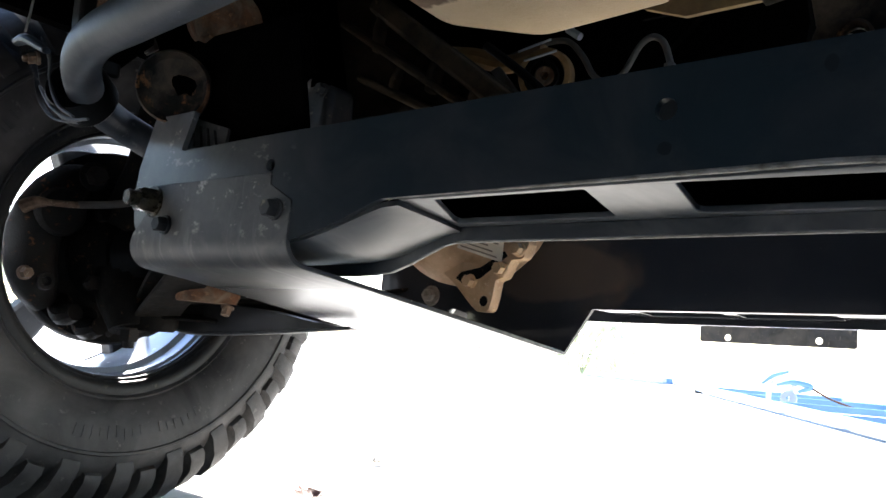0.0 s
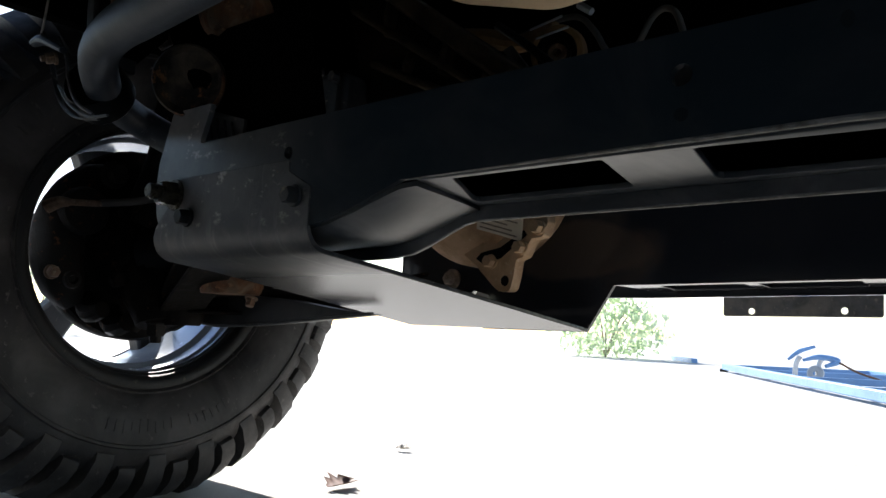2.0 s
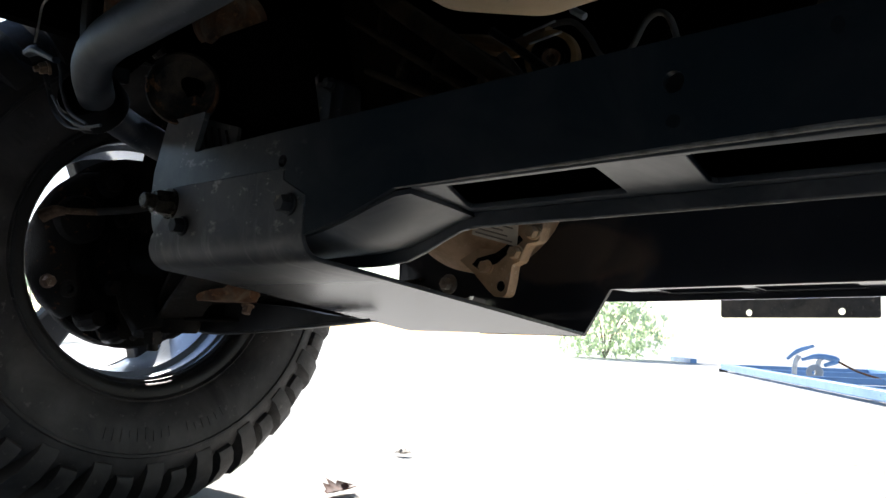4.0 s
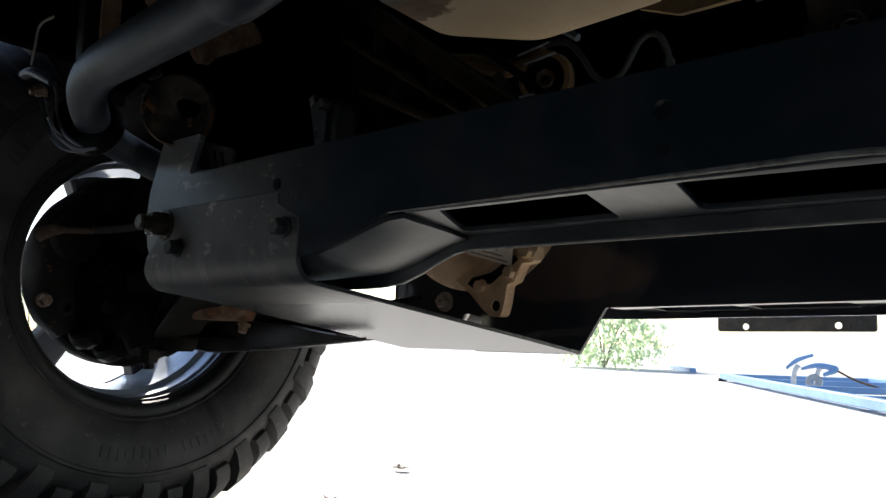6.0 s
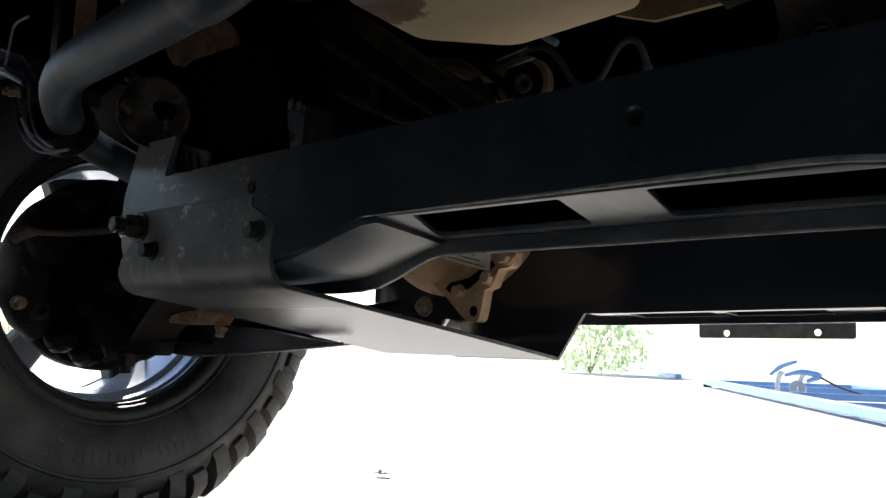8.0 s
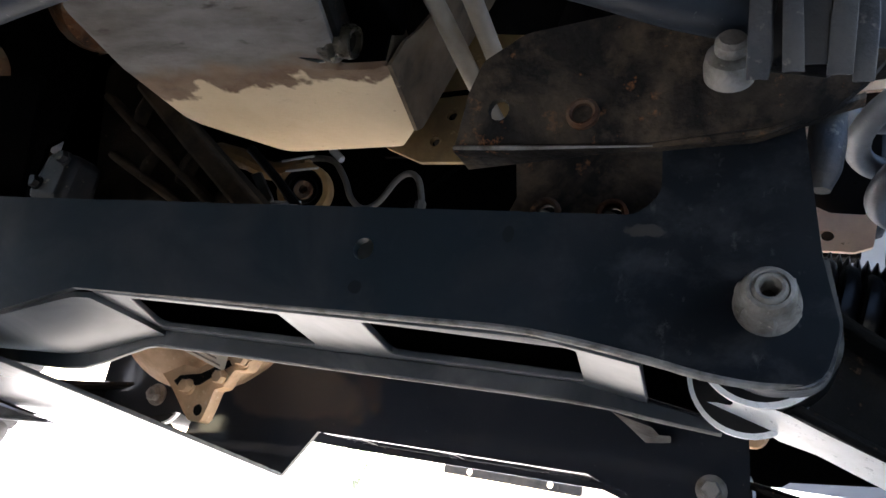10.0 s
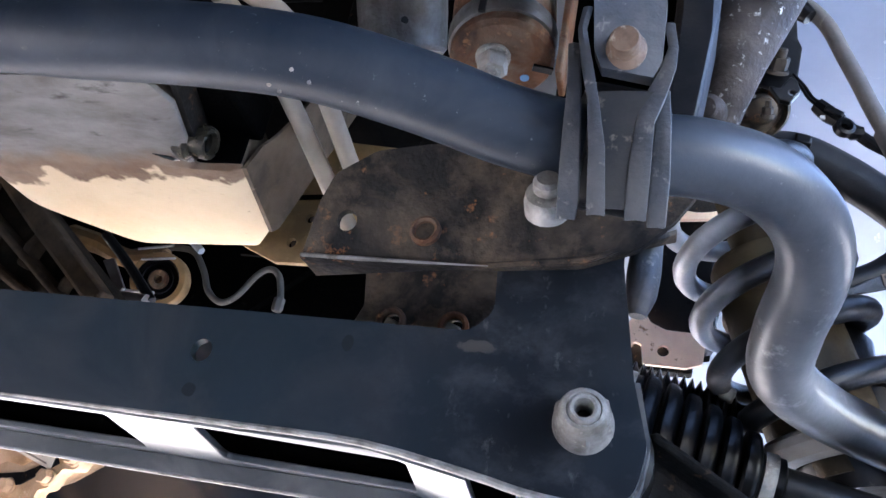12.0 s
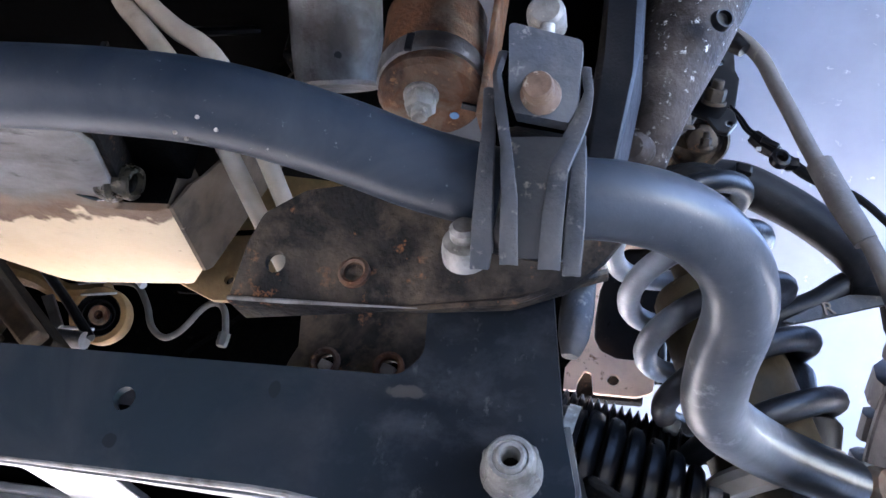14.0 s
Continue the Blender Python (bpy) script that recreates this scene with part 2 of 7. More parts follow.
def worn(m, colour, scale, lo, hi, axis="X", near=None, far=None, stretch=(1, 1, 1), detail=8.0, distort=0.0):
    """Lays a film of another colour over a paint, for wear and dust and for painted light and shade, where a ragged
    noise runs high, thickening from near to far along one axis.
    """
    t, p = m.node_tree, m.node_tree.nodes["Principled BSDF"]
    n, ln = t.nodes.new, t.links.new
    src = p.inputs["Base Color"].links[0].from_socket
    co, turn, nz, edge, mix = (n("ShaderNode" + k) for k in ("TexCoord", "Mapping", "TexNoise", "MapRange", "Mix"))
    turn.inputs["Scale"].default_value = stretch
    ln(co.outputs["Object"], turn.inputs[0])
    ln(turn.outputs[0], nz.inputs["Vector"])
    nz.inputs["Scale"].default_value, nz.inputs["Detail"].default_value, nz.inputs["Roughness"].default_value, nz.inputs["Distortion"].default_value = scale, detail, 0.68, distort
    edge.inputs["From Min"].default_value, edge.inputs["From Max"].default_value = lo, hi
    ln(nz.outputs["Fac"], edge.inputs["Value"])
    fac = edge.outputs[0]
    if near is not None:
        sep, along, both = n("ShaderNodeSeparateXYZ"), n("ShaderNodeMapRange"), n("ShaderNodeMath")
        ln(co.outputs["Object"], sep.inputs[0])
        along.inputs["From Min"].default_value, along.inputs["From Max"].default_value = near, far
        ln(sep.outputs[axis], along.inputs["Value"])
        both.operation = "MULTIPLY"
        ln(fac, both.inputs[0])
        ln(along.outputs[0], both.inputs[1])
        fac = both.outputs[0]
    mix.data_type = "RGBA"
    mix.inputs[7].default_value = (*colour, 1)
    ln(fac, mix.inputs[0])
    ln(src, mix.inputs[6])
    ln(mix.outputs[2], p.inputs["Base Color"])
    return m


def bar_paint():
    """Dark blue-grey paint; towards the wheel its colour takes in light as well as dust, past the bend shade."""
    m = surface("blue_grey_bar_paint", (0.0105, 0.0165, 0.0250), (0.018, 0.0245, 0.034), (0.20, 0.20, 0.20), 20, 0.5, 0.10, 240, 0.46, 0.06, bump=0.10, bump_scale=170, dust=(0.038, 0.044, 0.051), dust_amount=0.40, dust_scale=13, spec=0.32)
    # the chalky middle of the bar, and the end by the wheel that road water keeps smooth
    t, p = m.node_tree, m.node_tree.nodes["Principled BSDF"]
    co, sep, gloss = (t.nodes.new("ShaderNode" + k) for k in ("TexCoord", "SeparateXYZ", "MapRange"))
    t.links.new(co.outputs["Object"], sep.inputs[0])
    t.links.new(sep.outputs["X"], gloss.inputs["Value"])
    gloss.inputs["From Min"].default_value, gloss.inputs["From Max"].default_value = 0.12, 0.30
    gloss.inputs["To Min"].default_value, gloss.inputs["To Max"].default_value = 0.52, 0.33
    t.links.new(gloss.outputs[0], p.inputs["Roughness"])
    # dust, and light painted in: paler towards the bend by the wheel
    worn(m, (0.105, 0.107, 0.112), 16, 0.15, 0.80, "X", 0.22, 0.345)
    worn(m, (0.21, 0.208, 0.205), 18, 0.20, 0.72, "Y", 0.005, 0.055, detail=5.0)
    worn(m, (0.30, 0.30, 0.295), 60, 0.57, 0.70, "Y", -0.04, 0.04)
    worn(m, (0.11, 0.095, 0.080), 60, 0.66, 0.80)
    # shade painted in: black where the bar runs back past the bend
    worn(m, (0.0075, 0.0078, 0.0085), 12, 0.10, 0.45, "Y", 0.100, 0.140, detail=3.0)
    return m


def face_paint():
    """Black powder coat of the crossmember's face: road dust on the end by the wheel, scuffs and dried splashes by the pivots."""
    m = surface("road_worn_black_coat", (0.0140, 0.0222, 0.0290), (0.0185, 0.0268, 0.0335), None, 9, 0.5, 0, 260, 0.28, 0.0, bump=0, dust=(0.042, 0.045, 0.050), dust_amount=0.42, dust_scale=11, spec=0.32)
    # base darkened to the right, in place of a weaker reflection there
    worn(m, (0.0085, 0.0108, 0.0140), 7, 0.10, 0.50, "X", 0.05, 0.20, detail=3.0)
    worn(m, (0.042, 0.045, 0.050), 30, 0.48, 0.76, "X", 0.02, 0.16, (1, 1, 1.3), 5.0, 0.2)
    worn(m, (0.085, 0.083, 0.080), 75, 0.60, 0.72, "X", 0.10, 0.20, (1.2, 1, 0.8), 5.0, 0.0)
    worn(m, (0.155, 0.150, 0.141), 15, 0.16, 0.70, "X", -0.30, -0.52)
    worn(m, (0.38, 0.35, 0.31), 32, 0.58, 0.65, "X", -0.34, -0.44, (1, 1, 1.6))
    return m


def skid_paint():
    """Satin black sheet with brushed scrapes, dried mud and chips along its bend."""
    m = surface("satin_skid_coat", (0.020, 0.021, 0.024), (0.032, 0.033, 0.034), (0.30, 0.28, 0.25), 16, 0.6, 0.14, 150, 0.43, 0.08, bump=0.01, bump_scale=250, stretch=(3, 0.5, 1), dust=(0.085, 0.080, 0.072), dust_amount=0.30, dust_scale=28)
    worn(m, (0.125, 0.120, 0.112), 15, 0.24, 0.76, "Z", 0.350, 0.395)
    worn(m, (0.38, 0.35, 0.31), 32, 0.58, 0.65, "Z", 0.365, 0.395, (1, 1, 1.6))
    worn(m, (0.22, 0.11, 0.055), 60, 0.66, 0.73, "Z", 0.362, 0.380)
    worn(m, (0.16, 0.155, 0.15), 9, 0.55, 0.75, stretch=(7, 0.7, 1))
    # scraped smooth underneath, rough with dust on the bend
    t, p = m.node_tree, m.node_tree.nodes["Principled BSDF"]
    co, sep, gloss = (t.nodes.new("ShaderNode" + k) for k in ("TexCoord", "SeparateXYZ", "MapRange"))
    t.links.new(co.outputs["Object"], sep.inputs[0])
    t.links.new(sep.outputs["Z"], gloss.inputs["Value"])
    gloss.inputs["From Min"].default_value, gloss.inputs["From Max"].default_value = 0.336, 0.352
    gloss.inputs["To Min"].default_value, gloss.inputs["To Max"].default_value = 0.26, 0.55
    t.links.new(gloss.outputs[0], p.inputs["Roughness"])
    return m


def pan_paint():
    """Oil-stained cast pan whose lower part was sprayed cream: the sprayed edge is ragged."""
    m = surface("half_sprayed_cream_pan", (0.63, 0.49, 0.315), (0.57, 0.43, 0.265), (0.36, 0.27, 0.18), 12, 0.4, 0.12, 120, 0.6, 0.1, bump=0.25, spec=0.2)
    t, p = m.node_tree, m.node_tree.nodes["Principled BSDF"]
    n, ln = t.nodes.new, t.links.new
    src = p.inputs["Base Color"].links[0].from_socket
    co, sep, nz = n("ShaderNodeTexCoord"), n("ShaderNodeSeparateXYZ"), n("ShaderNodeTexNoise")
    ln(co.outputs["Object"], sep.inputs[0])
    nz.inputs["Scale"].default_value, nz.inputs["Detail"].default_value = 38, 6
    ln(co.outputs["Object"], nz.inputs["Vector"])

    def blotches(scale, stretch, stops):
        turn, k, ramp = n("ShaderNodeMapping"), n("ShaderNodeTexNoise"), n("ShaderNodeValToRGB")
        turn.inputs["Scale"].default_value = stretch
        turn.inputs["Rotation"].default_value = (0, 0, -0.12)
        ln(co.outputs["Object"], turn.inputs[0])
        ln(turn.outputs[0], k.inputs["Vector"])
        k.inputs["Scale"].default_value, k.inputs["Detail"].default_value, k.inputs["Roughness"].default_value = scale, 7, 0.6
        for e, (at, c) in zip(ramp.color_ramp.elements, stops):
            e.position, e.color = at, (*c, 1)
        ln(k.outputs["Fac"], ramp.inputs[0])
        return ramp.outputs[0]

    def over(fac, a, b):
        k = n("ShaderNodeMix")
        k.data_type = "RGBA"
        ln(fac, k.inputs[0])
        ln(a, k.inputs[6])
        ln(b, k.inputs[7])
        return k.outputs[2]

    def ragged(scale_by, lo, hi):
        mul, edge = n("ShaderNodeMath"), n("ShaderNodeMapRange")
        mul.operation, mul.inputs[1].default_value = "MULTIPLY_ADD", scale_by
        ln(nz.outputs["Fac"], mul.inputs[0])
        ln(sep.outputs["Y"], mul.inputs[2])
        edge.inputs["From Min"].default_value, edge.inputs["From Max"].default_value = lo, hi
        ln(mul.outputs[0], edge.inputs["Value"])
        return edge.outputs[0]

    grey = blotches(15, (1, 2.6, 1), ((0.30, (0.115, 0.095, 0.078)), (0.62, (0.245, 0.225, 0.200))))
    brown = blotches(22, (1, 1.8, 1), ((0.32, (0.130, 0.074, 0.040)), (0.66, (0.230, 0.155, 0.100))))
    bare = over(ragged(0.05, -0.010, 0.012), grey, brown)
    ln(over(ragged(0.075, 0.036, 0.041), bare, src), p.inputs["Base Color"])
    worn(m, (0.035, 0.024, 0.015), 26, 0.58, 0.74, "Y", 0.03, -0.06, (1, 2.2, 1))
    return m


def stain(m, colour, centre, spread, ragged=0.35, grain=14.0):
    """One blotch of another colour with a ragged edge."""
    t, p = m.node_tree, m.node_tree.nodes["Principled BSDF"]
    n, ln = t.nodes.new, t.links.new
    src = p.inputs["Base Color"].links[0].from_socket
    co, off, size, far, nz, add, edge, mix = (n("ShaderNode" + k) for k in ("TexCoord", "VectorMath", "VectorMath", "VectorMath", "TexNoise", "Math", "MapRange", "Mix"))
    off.operation, off.inputs[1].default_value = "SUBTRACT", centre
    size.operation, size.inputs[1].default_value = "DIVIDE", spread
    far.operation = "LENGTH"
    ln(co.outputs["Object"], off.inputs[0])
    ln(off.outputs[0], size.inputs[0])
    ln(size.outputs[0], far.inputs[0])
    nz.inputs["Scale"].default_value, nz.inputs["Detail"].default_value = grain, 5
    ln(co.outputs["Object"], nz.inputs["Vector"])
    add.operation, add.inputs[1].default_value = "MULTIPLY_ADD", ragged * 2
    ln(nz.outputs["Fac"], add.inputs[0])
    ln(far.outputs["Value"], add.inputs[2])
    edge.inputs["From Min"].default_value, edge.inputs["From Max"].default_value = 1.12 + ragged, 0.95 + ragged
    ln(add.outputs[0], edge.inputs["Value"])
    mix.data_type = "RGBA"
    mix.inputs[7].default_value = (*colour, 1)
    ln(edge.outputs[0], mix.inputs[0])
    ln(src, mix.inputs[6])
    ln(mix.outputs[2], p.inputs["Base Color"])


# grey-brown blotch on the left of the rear plate
stain(REAR_COAT, (0.060, 0.052, 0.047), (-0.318, 0.41, 0.392), (0.090, 0.5, 0.036))
PAN = pan_paint()
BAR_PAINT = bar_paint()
FACE_COAT = face_paint()
stain(FACE_COAT, (0.050, 0.046, 0.042), (0.1690, 0.0, 0.4650), (0.0100, 0.1, 0.0036), 0.7, 150.0)
stain(FACE_COAT, (0.010, 0.012, 0.014), (0.0930, 0.0, 0.4600), (0.0035, 0.1, 0.0050), 0.4, 90.0)
stain(FACE_COAT, (0.008, 0.010, 0.012), (0.0, 0.0, 0.4215), (0.0045, 0.1, 0.0040), 0.4, 90.0)
SKID = skid_paint()
# shade of the bracket and bar, painted as black on the spring's right
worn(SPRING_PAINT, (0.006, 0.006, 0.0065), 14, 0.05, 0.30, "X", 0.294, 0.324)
worn(RUST_DARK, (0.13, 0.092, 0.058), 26, 0.50, 0.74)
worn(RUST_DARK, (0.26, 0.115, 0.045), 42, 0.64, 0.73)


def let_light_through(m, share):
    """Thin leaves pass some of the light that falls on their far side."""
    t, p = m.node_tree, m.node_tree.nodes["Principled BSDF"]
    glow, mix = t.nodes.new("ShaderNodeBsdfTranslucent"), t.nodes.new("ShaderNodeMixShader")
    glow.inputs[0].default_value = (0.80, 0.90, 0.68, 1)
    mix.inputs[0].default_value = share
    t.links.new(p.outputs[0], mix.inputs[1])
    t.links.new(glow.outputs[0], mix.inputs[2])
    t.links.new(mix.outputs[0], t.nodes["Material Output"].inputs[0])


let_light_through(FOLIAGE, 0.75)


# ---- mesh helpers ----
def thing(name, at, label, category, group="", kind=""):
    ob = new(name)
    ob.empty_display_size = 0.05
    ob.matrix_basis = Matrix.Translation(at)
    return tagged(ob, label, category, group, kind)


def origin_of(ob):
    m = Matrix.Identity(4)
    while ob:
        m = ob.matrix_basis @ m if not ob.parent else ob.matrix_parent_inverse @ ob.matrix_basis @ m
        ob = ob.parent
    return m


def mesh_of(name, bm, material, sharp=35.0):
    bmesh.ops.recalc_face_normals(bm, faces=bm.faces)
    for f in bm.faces:
        f.smooth = True
    lim = radians(sharp)
    for e in bm.edges:
        e.smooth = len(e.link_faces) == 2 and e.calc_face_angle(9.0) < lim
    me = bpy.data.meshes.new(name)
    bm.to_mesh(me)
    bm.free()
    me.materials.append(material)
    return me


def part(name, bm, material, parent, label="", bevel=0.0, solid=0.0, sharp=35.0):
    """Links a bmesh given in world coordinates as one mesh under a thing or a part."""
    ob = new(name, mesh_of(name, bm, material, sharp))
    ob.parent = parent
    ob.matrix_parent_inverse = origin_of(parent).inverted()
    if solid:
        mod = ob.modifiers.new("thickness", "SOLIDIFY")
        mod.thickness, mod.offset = solid, -1
    if bevel:
        mod = ob.modifiers.new("edge", "BEVEL")
        mod.width, mod.segments, mod.limit_method, mod.angle_limit = bevel, 2, "ANGLE", radians(40)
    return tagged(ob, label)


def single(name, bm, material, label, category, group="", kind="", bevel=0.0, solid=0.0, sharp=35.0):
    """A thing that is one plain mesh, given in world coordinates."""
    ob = new(name, mesh_of(name, bm, material, sharp))
    if solid:
        mod = ob.modifiers.new("thickness", "SOLIDIFY")
        mod.thickness, mod.offset = solid, -1
    if bevel:
        mod = ob.modifiers.new("edge", "BEVEL")
        mod.width, mod.segments, mod.limit_method, mod.angle_limit = bevel, 2, "ANGLE", radians(40)
    return tagged(ob, label, category, group, kind)


def frame_of(axis, up=None):
    z = Vector(axis).normalized()
    u = Vector(up) if up else (Vector((0, 0, 1)) if abs(z.z) < 0.9 else Vector((1, 0, 0)))
    x = u.cross(z).normalized()
    return Matrix((x, z.cross(x), z)).transposed()


def add_lathe(bm, at, axis, profile, n=24, up=None):
    """Turns (radius, height) pairs about the axis. Radius 0 closes an end."""
    m, at, rings = frame_of(axis, up), Vector(at), []
    for r, h in profile:
        if r <= 1e-6:
            rings.append([bm.verts.new(at + m @ Vector((0, 0, h)))])
        else:
            rings.append([bm.verts.new(at + m @ Vector((r * math.cos(a), r * math.sin(a), h))) for a in (2 * math.pi * i / n for i in range(n))])
    for a, b in zip(rings, rings[1:]):
        for i in range(n):
            j = (i + 1) % n
            quad = [a[i % len(a)], a[j % len(a)], b[j % len(b)], b[i % len(b)]]
            quad = [v for k, v in enumerate(quad) if v not in quad[:k]]
            if len(quad) > 2:
                bm.faces.new(quad)
    return bm


def lathe(at, axis, profile, n=24, up=None):
    return add_lathe(bmesh.new(), at, axis, profile, n, up)


def add_box(bm, at, size, rot=(0, 0, 0), taper=1.0):
    m = Matrix.Translation(at) @ Euler([radians(a) for a in rot]).to_matrix().to_4x4() @ Matrix.Diagonal((*size, 1))
    made = bmesh.ops.create_cube(bm, size=1.0)["verts"]
    for v in made:
        if v.co.z > 0:
            v.co.x *= taper
            v.co.y *= taper
        v.co = m @ v.co
    return bm


def box(at, size, rot=(0, 0, 0), taper=1.0):
    return add_box(bmesh.new(), at, size, rot, taper)


def smooth_line(points, per=6):
    """A Catmull-Rom line through the points."""
    pts = [Vector(p) for p in points]
    pts = [2 * pts[0] - pts[1]] + pts + [2 * pts[-1] - pts[-2]]
    out = []
    for a, b, c, d in zip(pts, pts[1:], pts[2:], pts[3:]):
        for k in range(per):
            s = k / per
            out.append(0.5 * ((2 * b) + (c - a) * s + (2 * a - 5 * b + 4 * c - d) * s * s + (3 * b - a - 3 * c + d) * s ** 3))
    return out + [pts[-2]]


def add_tube(bm, points, radius, n=14, per=6, flat=1.0, up=None):
    """A round or flattened bar along a line; radius may be a list, one for each point."""
    line = smooth_line(points, per) if per > 1 else [Vector(p) for p in points]
    radii = [radius] * len(line) if not isinstance(radius, (list, tuple)) else [
        float(np.interp(k / max(len(line) - 1, 1) * (len(radius) - 1), range(len(radius)), radius)) for k in range(len(line))]
    rings, x = [], None
    for k, p in enumerate(line):
        d = (line[min(k + 1, len(line) - 1)] - line[max(k - 1, 0)]).normalized()
        if x is None:
            u = Vector(up) if up else (Vector((0, 0, 1)) if abs(d.z) < 0.9 else Vector((1, 0, 0)))
            x = u.cross(d).normalized()
        x = (x - d * x.dot(d)).normalized()
        y = d.cross(x)
        rings.append([bm.verts.new(p + radii[k] * (x * math.cos(a) + flat * y * math.sin(a))) for a in (2 * math.pi * i / n for i in range(n))])
    for a, b in zip(rings, rings[1:]):
        for i in range(n):
            bm.faces.new((a[i], a[(i + 1) % n], b[(i + 1) % n], b[i]))
    bm.faces.new(rings[0][::-1])
    bm.faces.new(rings[-1])
    return bm


def tube(points, radius, n=14, per=6, flat=1.0, up=None):
    return add_tube(bmesh.new(), points, radius, n, per, flat, up)


def round_corners(points, steps=5):
    """A closed outline of (u, v) or (u, v, radius) with its corners rounded."""
    out = []
    for k, p in enumerate(points):
        r = p[2] if len(p) > 2 else 0
        b = Vector(p[:2])
        if not r:
            out.append(b)
            continue
        a, c = Vector(points[k - 1][:2]), Vector(points[(k + 1) % len(points)][:2])
        da, dc = (a - b), (c - b)
        turn = da.angle(dc) / 2
        cut = min(r / math.tan(turn), 0.49 * da.length, 0.49 * dc.length)
        s, e = b + da.normalized() * cut, b + dc.normalized() * cut
        for i in range(steps + 1):
            q = i / steps
            out.append((1 - q) ** 2 * s + 2 * q * (1 - q) * b + q * q * e)
    return out


def circle(u, v, r, n=14):
    return [Vector((u + r * math.cos(2 * math.pi * i / n), v + r * math.sin(2 * math.pi * i / n))) for i in range(n)]


def add_plate(bm, outer, holes, place, thick):
    """A flat plate with holes; place turns (u, v, depth) into a world point, the plate reaching from depth 0 to thick."""
    flat = bmesh.new()
    edges = []
    for loop in (round_corners(outer), *holes):
        vs = [flat.verts.new((p[0], p[1], 0)) for p in loop]
        edges += [flat.edges.new((a, b)) for a, b in zip(vs, vs[1:] + vs[:1])]
    bmesh.ops.triangle_fill(flat, edges=edges, use_beauty=True, use_dissolve=False)
    front = {v: bm.verts.new(place(v.co.x, v.co.y, 0)) for v in flat.verts}
    back = {v: bm.verts.new(place(v.co.x, v.co.y, thick)) for v in flat.verts}
    for f in flat.faces:
        bm.faces.new([front[v] for v in f.verts])
        bm.faces.new([back[v] for v in reversed(f.verts)])
    for e in flat.edges:
        if len(e.link_faces) == 1:
            a, b = e.verts
            bm.faces.new((front[a], front[b], back[b], back[a]))
    flat.free()
    return bm


def plate(outer, holes, place, thick):
    return add_plate(bmesh.new(), outer, holes, place, thick)


def upright(y):
    """Places a plate's (u, v) as x and z in a plane of constant y, thickening backwards."""
    return lambda u, v, d: Vector((u, y + d, v))


def level(z):
    return lambda u, v, d: Vector((u, v, z + d))


def add_bolt(bm, at, axis, flats, head, washer=0.0, stud=0.0, stud_r=0.0, sides=6):
    """A hexagon head or nut on a washer, with the bolt's end standing out of it."""
    at, a = Vector(at), Vector(axis).normalized()
    r = flats / math.sqrt(3)
    if washer:
        add_lathe(bm, at, a, [(0, 0), (washer, 0), (washer, 0.0022), (washer * 0.94, 0.003), (0, 0.003)], 20)
        at = at + a * 0.003
    add_lathe(bm, at, a, [(0, 0), (r, 0), (r, head * 0.82), (r * 0.86, head), (0, head)], sides)
    if stud:
        sr = stud_r or r * 0.55
        add_lathe(bm, at + a * head, a, [(sr, -0.001), (sr, stud * 0.85), (sr * 0.82, stud), (0, stud)], 16)
    return bm


def bolt(*args, **kw):
    return add_bolt(bmesh.new(), *args, **kw)


MIDDLE = -0.17                       # the truck's centre line
MIRROR = Matrix.Translation((2 * MIDDLE, 0, 0)) @ Matrix.Diagonal((-1, 1, 1, 1))


def mirrored(ob):
    return copy_thing(ob, MIRROR @ ob.matrix_basis)


DOWN, UP, AHEAD, BACK, RIGHT, LEFT = (0, 0, -1), (0, 0, 1), (0, 1, 0), (0, -1, 0), (1, 0, 0), (-1, 0, 0)


# ---- ground and distance ----
def ground():
    bm = bmesh.new()
    bmesh.ops.create_grid(bm, x_segments=40, y_segments=40, size=1.0)
    for v in bm.verts:
        v.co = Vector((math.copysign(abs(v.co.x) ** 3, v.co.x) * 400, math.copysign(abs(v.co.y) ** 3, v.co.y) * 400, 0))
    single("ground", bm, CONCRETE, "pale sunlit concrete drive", "ground", kind="structure")


ground()


